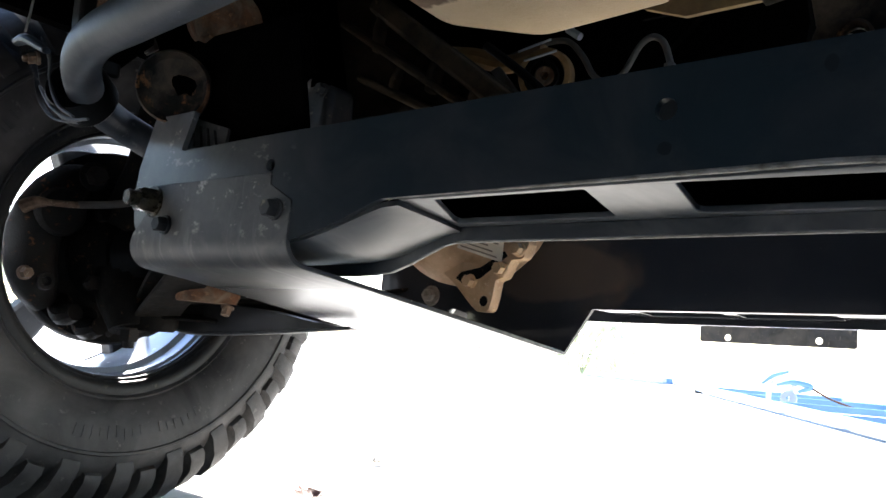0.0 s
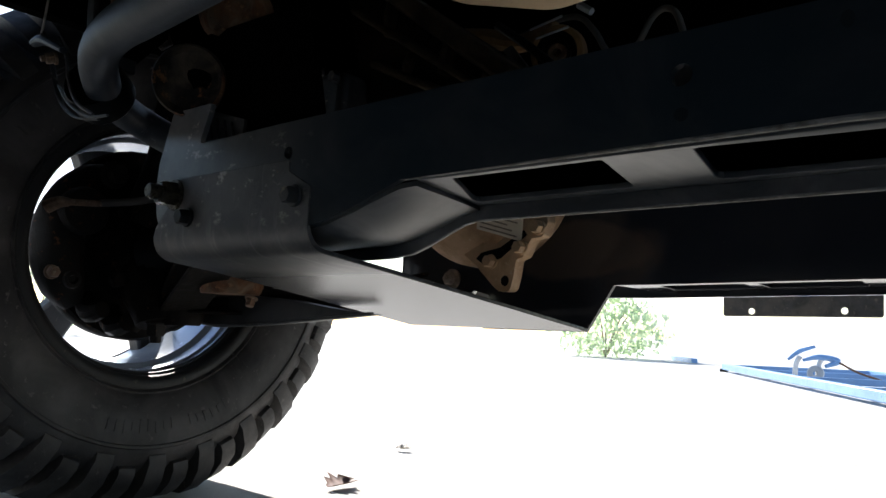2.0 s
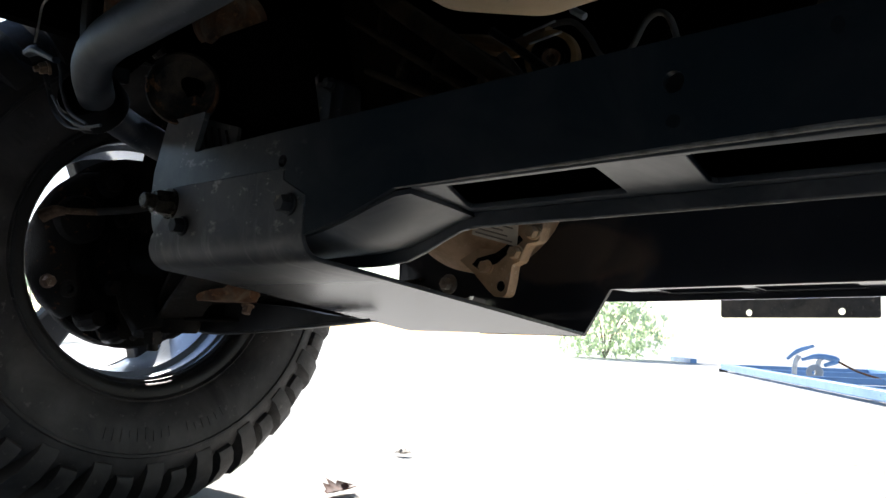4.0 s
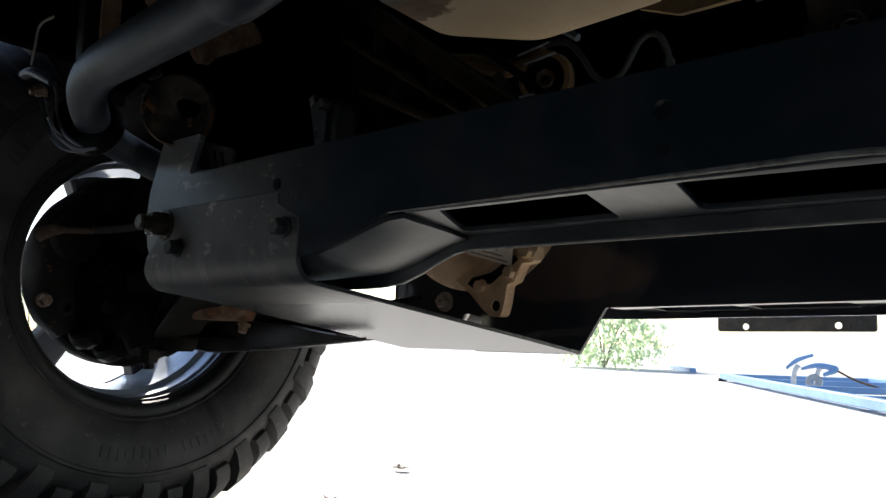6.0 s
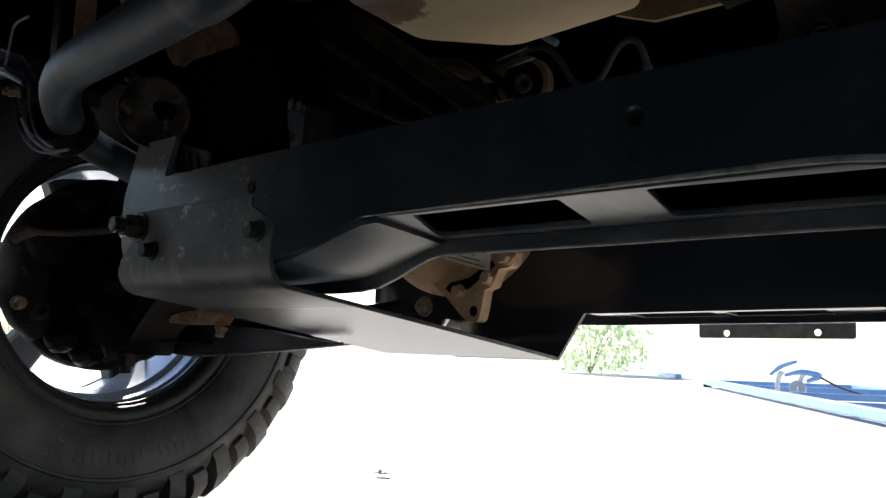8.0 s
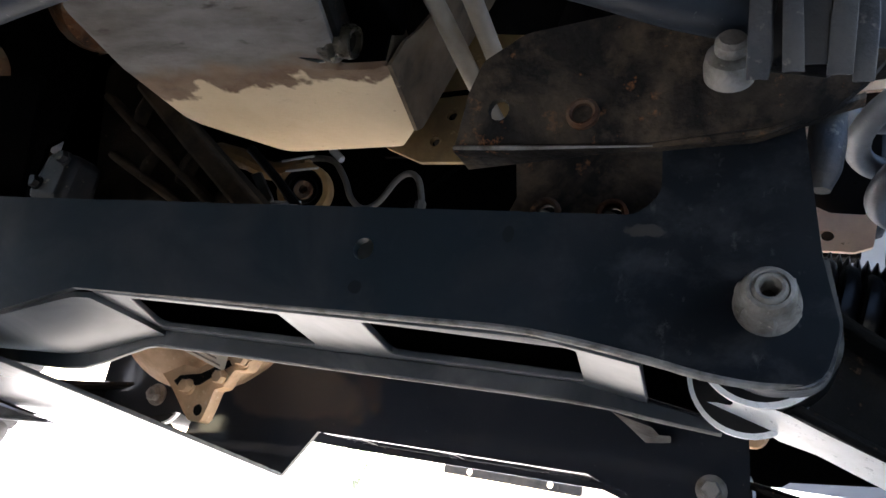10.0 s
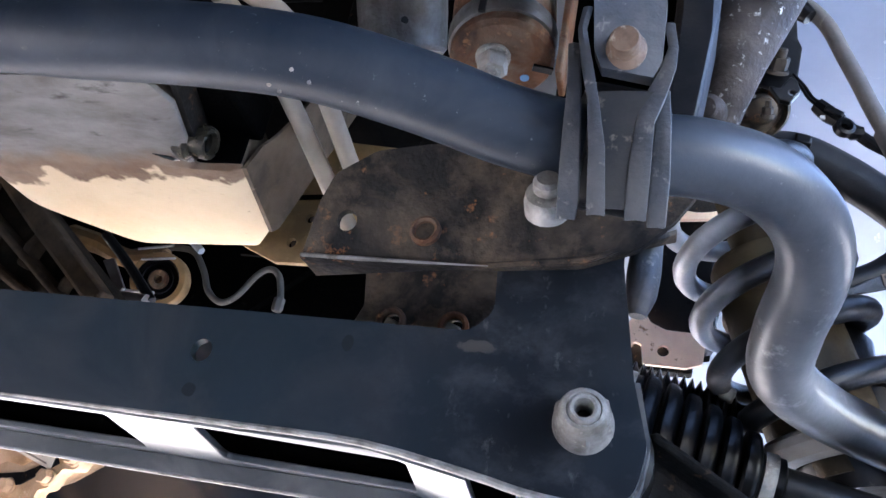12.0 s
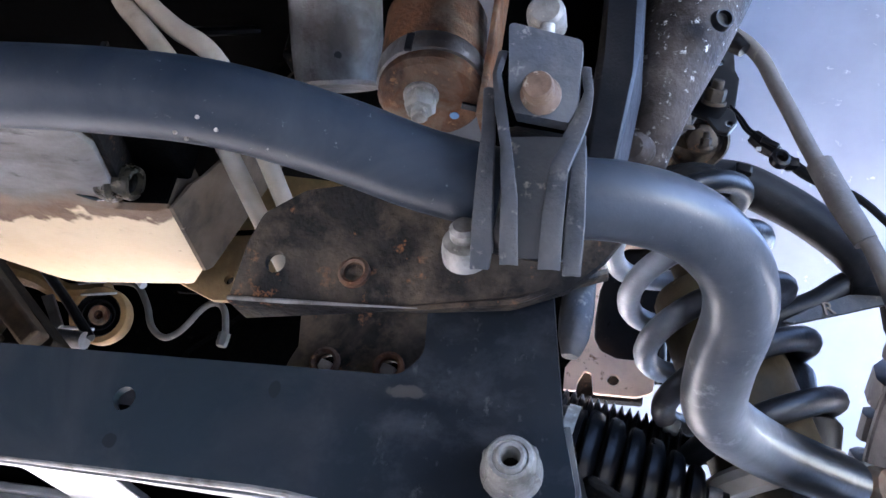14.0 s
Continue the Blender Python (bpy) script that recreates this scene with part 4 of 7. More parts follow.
def brake(m, axle):
    """Disc, dust shield, caliper and steering knuckle that fill the wheel."""
    at = lambda x, y, z: m @ Vector((x, y, z))
    top = thing("brake_assembly", at(-0.06, 0, 0), "dirty black brake disc and steering knuckle inside the wheel", "brake")
    part("disc", lathe(at(-0.09, 0, 0), axle, [(0, -0.012), (0.140, -0.012), (0.142, -0.008), (0.142, 0.010), (0.140, 0.014), (0.09, 0.014), (0.085, 0.03), (0, 0.03)], 48), DARK_IRON, top)
    shield = part("dust_shield", lathe(at(-0.062, 0.004, 0.012), axle, [(0.05, -0.004), (0.148, -0.012), (0.156, 0.000), (0.152, 0.006), (0.120, 0.009), (0.110, 0.016), (0.05, 0.018)], 40), DARK_IRON, top, "dented black dust shield")
    for k in range(7):
        a = radians(200 + 24 * k)
        part("rivet", lathe(at(-0.056, 0.004 + 0.135 * math.cos(a), 0.012 + 0.135 * math.sin(a)), axle, [(0.008, 0), (0.007, 0.004), (0, 0.006)], 10), RUST_BLACK, shield)
    part("hub", lathe(at(-0.06, 0, 0), axle, [(0, 0), (0.085, 0), (0.082, 0.03), (0.070, 0.045), (0.055, 0.06), (0.05, 0.075), (0, 0.075)], 32), DARK_IRON, top)
    # caliper, at the front of the disc, with its carrier bolts
    caliper = part("caliper", tube([at(-0.05, 0.132 * math.cos(radians(q)), 0.132 * math.sin(radians(q))) for q in (118, 130, 145, 160, 176, 192, 208, 222)], [0.020, 0.031, 0.037, 0.039, 0.039, 0.037, 0.032, 0.018], 12, 3), RUST_BLACK, top, "rusty brown brake caliper")
    part("piston_housing", lathe(at(-0.03, -0.112, 0.050), axle, [(0, 0), (0.036, 0), (0.037, 0.022), (0.033, 0.030), (0.020, 0.033), (0, 0.033)], 24), RUST_BLACK, caliper)
    part("carrier_bolt", bolt(at(0.004, -0.158, -0.046), axle, 0.015, 0.012, 0.0105), BOLT_TAN, caliper, "tan dusty bolt")
    part("carrier_bolt", lathe(at(0.006, -0.130, -0.055), axle, [(0.005, 0), (0.012, 0), (0.0135, 0.003), (0.012, 0.008), (0.007, 0.009), (0.005, 0.003), (0, 0.002)], 20), RUST_BLACK, caliper, "rusty brown ring")
    part("carrier_bolt", bolt(at(0.012, -0.082, 0.108), axle, 0.026, 0.018, 0.022), RUST_BLACK, caliper)
    # knuckle arms up and down
    part("upper_arm", tube([at(0.0, 0.0, 0.04), at(0.022, 0.01, 0.10), at(0.03, 0.012, 0.17), at(0.035, 0.0, 0.24), at(0.05, 0.0, 0.30)], [0.055, 0.055, 0.045, 0.034, 0.030], 14), DARK_IRON, top)
    part("lower_arm", tube([at(0.0, 0.0, -0.04), at(0.03, -0.01, -0.075), at(0.045, -0.012, -0.115)], [0.052, 0.046, 0.030], 14), DARK_IRON, top)
    part("steering_arm", tube([at(0.01, 0.02, 0.0), at(0.03, 0.09, -0.02), at(0.04, 0.15, -0.03)], [0.035, 0.024, 0.021], 12), DARK_IRON, top)
    part("ball_joint_nut", bolt(at(0.045, -0.012, -0.112), DOWN, 0.026, 0.018, 0.020, stud=0.010), RUST_BLACK, top)
    part("ball_joint_nut", bolt(at(0.04, 0.15, -0.055), DOWN, 0.022, 0.016, 0.014), RUST_BLACK, top)
    for y, z, r in ((-0.055, 0.055, 0.012), (-0.06, -0.05, 0.012), (0.06, 0.06, 0.011), (0.055, -0.07, 0.012)):
        part("bolt", bolt(at(-0.0, y, z), axle, r * 1.7, 0.012, r), RUST_BLACK if z < 0 else DARK_IRON, top)
    # rubber boot of the drive shaft where it enters the hub
    prof = [(0, 0)]
    for k in range(6):
        prof += [(0.044 - 0.0035 * k, 0.004 + 0.013 * k), (0.051 - 0.0042 * k, 0.010 + 0.013 * k)]
    part("axle_boot", lathe(at(0.02, 0, 0), axle, prof + [(0.020, 0.084), (0, 0.084)], 28), RUBBER, top, "ribbed black rubber boot")
    # brake hose out of the caliper
    part("hose_fitting", tube([at(0.0, -0.172, 0.046), at(0.012, -0.160, 0.054), at(0.016, -0.146, 0.056)], [0.010, 0.009, 0.006], 10), BOLT_TAN, top, "dusty tan hose fitting")
    part("hose_end", tube([at(0.016, -0.150, 0.056), at(0.022, -0.120, 0.058), at(0.026, -0.100, 0.060)], 0.0050, 10), BOLT_TAN, top, "pale crimped hose end")
    part("hose", tube([at(0.024, -0.105, 0.060), at(0.05, -0.06, 0.068), at(0.08, -0.02, 0.085), at(0.14, 0.0, 0.11), at(0.19, 0.02, 0.16)], 0.0058, 10), HOSE, top)
    # cast lugs low on the knuckle
    for y, z, r in ((-0.080, -0.100, 0.018), (-0.040, -0.118, 0.020), (0.052, -0.110, 0.018), (0.090, -0.090, 0.014)):
        part("bracket_lug", tube([at(-0.05, y, z + 0.02), at(-0.03, y, z), at(0.0, y + 0.004, z + 0.004)], [r, r, r * 0.7], 10, 3), DARK_IRON, top)
    return top


LEFT_HUB, RIGHT_HUB = Vector((-0.958, 0.191, 0.390)), Vector((0.607, 0.191, 0.390))
left_wheel, left_m, left_axle = wheel(LEFT_HUB, 0.0)
brake(left_m, left_axle)


def right_side_wheel():
    flip = Matrix.Translation(RIGHT_HUB) @ Matrix.Rotation(radians(13.0), 4, "Z") @ Matrix.Diagonal((-1, 1, 1, 1)) @ left_m.inverted()
    copy_thing(left_wheel, flip @ left_wheel.matrix_basis)


right_side_wheel()


# ---- suspension, built on the right and mirrored ----
def lower_control_arm():
    top = thing("lower_control_arm", (0.40, 0.2, 0.33), "black cast lower control arm with round pivot bushings", "control arm", "lower control arms")
    BJ = Vector((0.560, 0.21, 0.310))
    # front leg: an I-shaped casting from its bushing out to the ball joint
    F, Rr = Vector((0.234, 0.052, 0.422)), Vector((0.180, 0.455, 0.358))

    def leg(points, high, wide):
        bm = bmesh.new()
        line = smooth_line(points, 5)
        rows = []
        for k, p in enumerate(line):
            s = k / (len(line) - 1)
            d = (line[min(k + 1, len(line) - 1)] - line[max(k - 1, 0)]).normalized()
            side = d.cross(Vector((0, 0, 1))).normalized()
            up = side.cross(d)
            h, w_, t = np.interp(s, (0, 1), high), np.interp(s, (0, 1), wide), 0.006
            ring = [(-w_, -h), (w_, -h), (w_, -h + t), (t, -h + t * 1.6), (t, h - t * 1.6), (w_, h - t), (w_, h), (-w_, h), (-w_, h - t), (-t, h - t * 1.6), (-t, -h + t * 1.6), (-w_, -h + t)]
            rows.append([bm.verts.new(p + side * a + up * b) for a, b in ring])
        for a, b in zip(rows, rows[1:]):
            for i in range(12):
                bm.faces.new((a[i], a[(i + 1) % 12], b[(i + 1) % 12], b[i]))
        bm.faces.new(rows[0][::-1])
        bm.faces.new(rows[-1])
        return bm

    part("front_leg", leg([F + Vector((0.012, 0.036, -0.004)), Vector((0.34, 0.122, 0.378)), Vector((0.47, 0.17, 0.334)), BJ + Vector((-0.02, -0.01, 0))], (0.032, 0.016), (0.028, 0.032)), DARK_IRON, top, bevel=0.003)
    part("rear_leg", leg([Rr + Vector((0.012, 0, -0.01)), Vector((0.30, 0.40, 0.332)), Vector((0.44, 0.30, 0.316)), BJ + Vector((-0.02, 0.01, 0))], (0.030, 0.016), (0.026, 0.032)), DARK_IRON, top, bevel=0.003)
    part("web", plate([(0.33, 0.10), (0.47, 0.155), (0.55, 0.2), (0.45, 0.265), (0.34, 0.31)], [], lambda u, v, d: Vector((u, v, 0.352 - 0.18 * (u - 0.33) + d)), 0.012), CAST_BLACK, top, bevel=0.003)
    for c, y0, y1, r in ((F, 0.028, 0.086, 0.0365), (Rr, 0.416, 0.492, 0.036)):
        bm = lathe((c.x, y0 + 0.004, c.z), AHEAD, [(0.012, 0), (r - 0.006, 0), (r - 0.003, 0.004), (r - 0.003, y1 - y0 - 0.012), (r - 0.006, y1 - y0 - 0.008), (0.012, y1 - y0 - 0.008)], 32)
        part("bushing", bm, RUBBER, top, "black rubber bushing")
        for a, b, k in ((0.0, 0.006, 0.001), (y1 - y0 - 0.014, y1 - y0 - 0.008, -0.012)):
            rear_f = k < 0 and c is F
            low = Vector((-0.012, 0, -0.0155)) if rear_f else Vector((0, 0, 0))
            k = -0.0035 if c is F else k
            if c is F and not rear_f:
                low = Vector((-0.005, 0, -0.0045))
            bm = lathe(Vector((c.x, y0 + 0.004, c.z)) + low, AHEAD, [(0.020, a), (r + k - 0.001, a), (r + k, a + 0.002), (r + k, b - 0.002), (r + k - 0.001, b), (0.020, b)], 36)
            ringed = part("bushing_ring", bm, CAST_BLACK, top)
            # near-white rim paints the ground light along the ring's edge
            part("rim", lathe(Vector((c.x, y0 + 0.004, c.z)) + low, AHEAD, [(r + k - 0.0022, a - 0.0006), (r + k + 0.0006, a), (r + k + 0.0006, b), (r + k - 0.0022, b + 0.0006)], 40), GROUND_LIT, ringed, "pale edge in a bare-steel tone")
    part("ball_joint", lathe(BJ + Vector((0, 0, -0.035)), UP, [(0, 0), (0.03, 0), (0.036, 0.01), (0.036, 0.05), (0.025, 0.075), (0.014, 0.085), (0.014, 0.12), (0, 0.12)], 24), DARK_IRON, top)
    part("shock_mount", lathe((0.40, 0.19, 0.322), UP, [(0, 0), (0.04, 0), (0.045, 0.01), (0.045, 0.035), (0.03, 0.045), (0, 0.045)], 24), RUST, top, "rust-coloured lower shock mount")
    return top


lca = lower_control_arm()
left_arm = mirrored(lca)
# the pressed lower rim of the far arm, with the two bolts beside its shock mount
low = [(-0.945, 0.286), (-0.873, 0.2758, 0.02), (-0.7766, 0.2786), (-0.668, 0.287), (-0.5765, 0.2949), (-0.515, 0.3005)]
part("lower_rim", plate(low + [(-0.60, 0.3080), (-0.68, 0.3180), (-0.78, 0.3240), (-0.945, 0.318)], [], upright(0.25), 0.02), CAST_BLACK, left_arm, bevel=0.004)
# pale tube stands for the light along the arm's bottom edge
part("lit_rim_edge", tube([(p[0], 0.2495, p[1] + 0.0012) for p in low], 0.0022, 8), STEEL_GREY, left_arm, "lower edge paled for the light it catches")
part("mount_bolt", bolt((-0.833, 0.200, 0.333), (0.1, -0.3, -0.9), 0.014, 0.010, 0.010), ZINC, left_arm, "zinc mount bolt")
part("mount_bolt", bolt((-0.7014, 0.198, 0.318), (0.1, -0.3, -0.9), 0.012, 0.010, 0.009), BOLT_TAN, left_arm, "rusty mount bolt")


# the front leg's lower flange, ground light painted in, forking towards the two rings
def slant(u, v, d):
    return Vector((u, 0.044 + 0.13 * (u - 0.228) + 3.0 * max(0.0, 0.392 - 0.37 * (u - 0.228) - v) + d, v))


flange = [(0.2105, 0.3985), (0.2150, 0.3955), (0.2282, 0.3894, 0.004), (0.2430, 0.3851), (0.2575, 0.3795), (0.3035, 0.3629), (0.42, 0.322), (0.42, 0.308), (0.3062, 0.3525), (0.2585, 0.3704), (0.2393, 0.3754, 0.004), (0.2240, 0.3825, 0.006),
          (0.2100, 0.3855), (0.1964, 0.3875), (0.1960, 0.3905), (0.2060, 0.3900), (0.2175, 0.3880, 0.003)]
part("lit_flange", plate(flange, [], slant, 0.006), GROUND_LIT, lca, "lower flange, near white with painted ground light", bevel=0.0012)


def frame_crossmember():
    """The dark pressed crossmember that closes the view between the lower arms."""
    top = thing("frame_crossmember", (0.3, 0.67, 0.37), "dark pressed-steel frame crossmember behind the lower arm", "crossmember")
    outline = [(0.1623, 0.4739), (0.1829, 0.3944), (0.1973, 0.3824), (0.2364, 0.3879), (0.2457, 0.3950), (0.3782, 0.4106), (0.3765, 0.5252)]
    part("face", plate(outline, [], upright(0.66), 0.012), SHADE_BLACK, top, bevel=0.003)
    part("tan_boss", lathe((0.2029, 0.62, 0.4407), (0.1, -1, -0.3), [(0, -0.01), (0.016, -0.01), (0.018, 0.0), (0.014, 0.008), (0, 0.010)], 20), CAST_TAN, top, "tan sunlit boss")
    return top


frame_crossmember()


def coil_spring():
    top = thing("coil_over_shock", (0.37, 0.19, 0.36), "grey painted coil spring round a dark brown shock absorber", "coil spring", "coil springs")
    A, B = Vector((0.4105, 0.233, 0.436)), Vector((0.3135, 0.231, 0.724))
    d = (B - A).normalized()
    m = frame_of(d)
    pts = []
    turns, R = 6.3, 0.0615
    for k in range(76, int(turns * 44) + 1):      # the lowest turn is ground flat in its seat
        a = 2 * math.pi * k / 44
        s = k / (turns * 44)
        pts.append(A + (B - A) * s + m @ Vector((R * math.cos(a + 0.6), R * math.sin(a + 0.6), 0)))
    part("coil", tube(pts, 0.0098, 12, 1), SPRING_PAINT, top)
    part("shock_body", lathe(A, d, [(0, 0.038), (0.016, 0.038), (0.018, 0.056), (0.040, 0.060), (0.042, 0.068), (0.042, 0.215), (0.038, 0.222), (0.018, 0.226), (0.018, 0.31), (0, 0.31)], 28), SHOCK_BROWN, top, "dark brown shock absorber body")
    part("upper_seat", lathe(B, d, [(0, -0.004), (0.050, -0.004), (0.056, 0.004), (0.052, 0.012), (0.030, 0.020), (0, 0.022)], 32), DARK_IRON, top)
    part("lower_seat", lathe(A + d * 0.062, d, [(0.03, -0.014), (0.046, -0.012), (0.054, -0.004), (0.054, 0.002), (0.048, 0.006), (0.03, 0.008)], 32), PIPE_CREAM, top, "pale lower spring seat")
    part("bump_stop", lathe(Vector((0.405, 0.262, 0.520)), (-0.2, 0.1, 1), [(0, -0.06), (0.036, -0.06), (0.046, -0.035), (0.038, -0.012), (0.047, 0.012), (0.036, 0.035), (0.040, 0.060), (0.028, 0.085), (0, 0.09)], 24), RUBBER, top, "black rubber bump stop")
    return top


mirrored(coil_spring())


def drive_shaft():
    top = thing("drive_shaft", (0.36, 0.21, 0.46), "black drive shaft with a ribbed rubber boot and steel clamps", "drive shaft", "drive shafts")
    A, B = Vector((0.232, 0.205, 0.478)), Vector((0.352, 0.212, 0.456))
    d = (B - A).normalized()
    L = (B - A).length
    prof, radii = [(0.0, -0.004)], (0.0500, 0.0485, 0.0455, 0.0420, 0.0375, 0.0320)
    prof += [(0.047, -0.004), (0.0475, 0.014)]
    for k, r in enumerate(radii):
        h = 0.016 + k * (L - 0.030) / 6
        st = (L - 0.030) / 6
        prof += [(r - 0.009, h), (r - 0.0015, h + st * 0.12), (r, h + st * 0.26), (r - 0.001, h + st * 0.62), (r - 0.0035, h + st * 0.80), (r - 0.010, h + st * 0.94)]
    prof += [(0.0185, L - 0.014), (0.0185, L + 0.002), (0.014, L + 0.004)]
    boot = part("boot", lathe(A, d, prof, 32), RUBBER, top, "ribbed black rubber boot")
    part("clamp", lathe(A, d, [(0.046, 0.001), (0.0492, 0.001), (0.0492, 0.010), (0.046, 0.010)], 32), BOLT_PALE, boot, "steel band clamp")
    part("clamp", lathe(B, d, [(0.0175, -0.012), (0.0200, -0.012), (0.0200, -0.003), (0.0175, -0.003)], 28), BOLT_PALE, boot, "steel band clamp")
    part("shaft", tube([B + d * -0.01, B + d * 0.12, Vector((0.60, 0.19, 0.405))], 0.0135, 16), CAST_BLACK, top)
    part("inner_joint", lathe(A, d, [(0, -0.11), (0.03, -0.11), (0.035, -0.10), (0.052, -0.07), (0.054, -0.004), (0, -0.004)], 28), DARK_IRON, top)
    return top


mirrored(drive_shaft())


def steering_rack():
    top = thing("steering_rack", (0.28, 0.27, 0.52), "black steering rack gaiter with fine ribs and a steel clamp", "steering rack", "steering racks")
    A, d = Vector((0.205, 0.268, 0.531)), Vector((1, 0.0, -0.12)).normalized()
    prof = [(0, 0), (0.026, 0), (0.026, 0.012)]
    for k in range(16):
        h = 0.014 + k * 0.0068
        r = 0.0305 - 0.0006 * k
        prof += [(r - 0.0075, h), (r, h + 0.003), (r, h + 0.004), (r - 0.0075, h + 0.0066)]
    prof += [(0.012, 0.126), (0.012, 0.135), (0, 0.135)]
    gaiter = part("gaiter", lathe(A, d, prof, 24), RUBBER, top, "finely ribbed rubber gaiter", sharp=20)
    part("clamp", lathe(A, d, [(0.024, 0.002), (0.0275, 0.002), (0.0275, 0.010), (0.024, 0.010)], 24), ZINC, gaiter, "steel clamp")
    part("tie_rod", tube([A + d * 0.13, A + d * 0.22, Vector((0.55, 0.33, 0.40))], 0.009, 12), DARK_IRON, top)
    part("clip", box(A + d * 0.115 + Vector((0, -0.02, 0.012)), (0.012, 0.01, 0.012), (0, 20, 0)), ZINC, top, bevel=0.002)
    return top


mirrored(steering_rack())


def upper_control_arm():
    top = thing("upper_control_arm", (0.42, 0.27, 0.70), "black pressed-steel upper control arm with a stamped letter", "control arm", "upper control arms")
    part("front_leg", tube([(0.3156, 0.250, 0.7702), (0.3412, 0.250, 0.7681), (0.3760, 0.250, 0.7638), (0.4093, 0.250, 0.7451), (0.4363, 0.250, 0.7247), (0.4638, 0.250, 0.6987), (0.4793, 0.250, 0.6751), (0.4798, 0.250, 0.6568)], [0.019, 0.0185, 0.018, 0.017, 0.016, 0.016, 0.017, 0.016], 16, flat=1.15), CAST_BLACK, top)
    part("rear_leg", tube([(0.4799, 0.262, 0.6730), (0.4621, 0.262, 0.6693), (0.4388, 0.262, 0.6531), (0.4159, 0.262, 0.6427), (0.3930, 0.262, 0.6328), (0.3699, 0.262, 0.6213)], [0.014, 0.012, 0.011, 0.010, 0.010, 0.010], 14, flat=1.1), CAST_BLACK, top)
    part("rubbing_pad", plate([(0.3697, 0.7732), (0.3840, 0.7691), (0.3828, 0.7594), (0.3686, 0.7628)], [], upright(0.226), 0.012), RUBBER, top, bevel=0.002)
    part("stamped_face", plate([(0.4070, 0.6295), (0.4319, 0.6445), (0.4588, 0.6565), (0.4915, 0.6625), (0.4903, 0.6506), (0.4488, 0.6373), (0.4135, 0.6268)], [], upright(0.252), 0.004), STEEL_GREY, top, "grey stamped face", bevel=0.001)
    part("ball_joint", lathe((0.515, 0.262, 0.655), UP, [(0, -0.05), (0.02, -0.05), (0.028, -0.02), (0.03, 0.02), (0.02, 0.035), (0, 0.04)], 20), DARK_IRON, top)
    for p in ((0.33, 0.225, 0.787), (0.345, 0.31, 0.632)):
        part("pivot_bushing", lathe(p, AHEAD, [(0.01, -0.03), (0.024, -0.03), (0.026, -0.026), (0.026, 0.026), (0.024, 0.03), (0.01, 0.03)], 20), RUST_DARK, top)
    cv = bpy.data.curves.new("stamped_letter", "FONT")
    cv.body, cv.size, cv.extrude = "R", 0.016, 0.0006
    made = new("stamped_letter", cv)
    mesh = bpy.data.meshes.new_from_object(made)
    bpy.data.objects.remove(made)
    ob = new("stamped_letter", mesh)
    mesh.materials.append(INK)
    ob.matrix_basis = Matrix.Translation((0.4390, 0.2508, 0.6362)) @ Euler((radians(90), radians(-12), 0)).to_matrix().to_4x4()
    ob.parent = top
    ob.matrix_parent_inverse = origin_of(top).inverted()
    return top


uca = upper_control_arm()


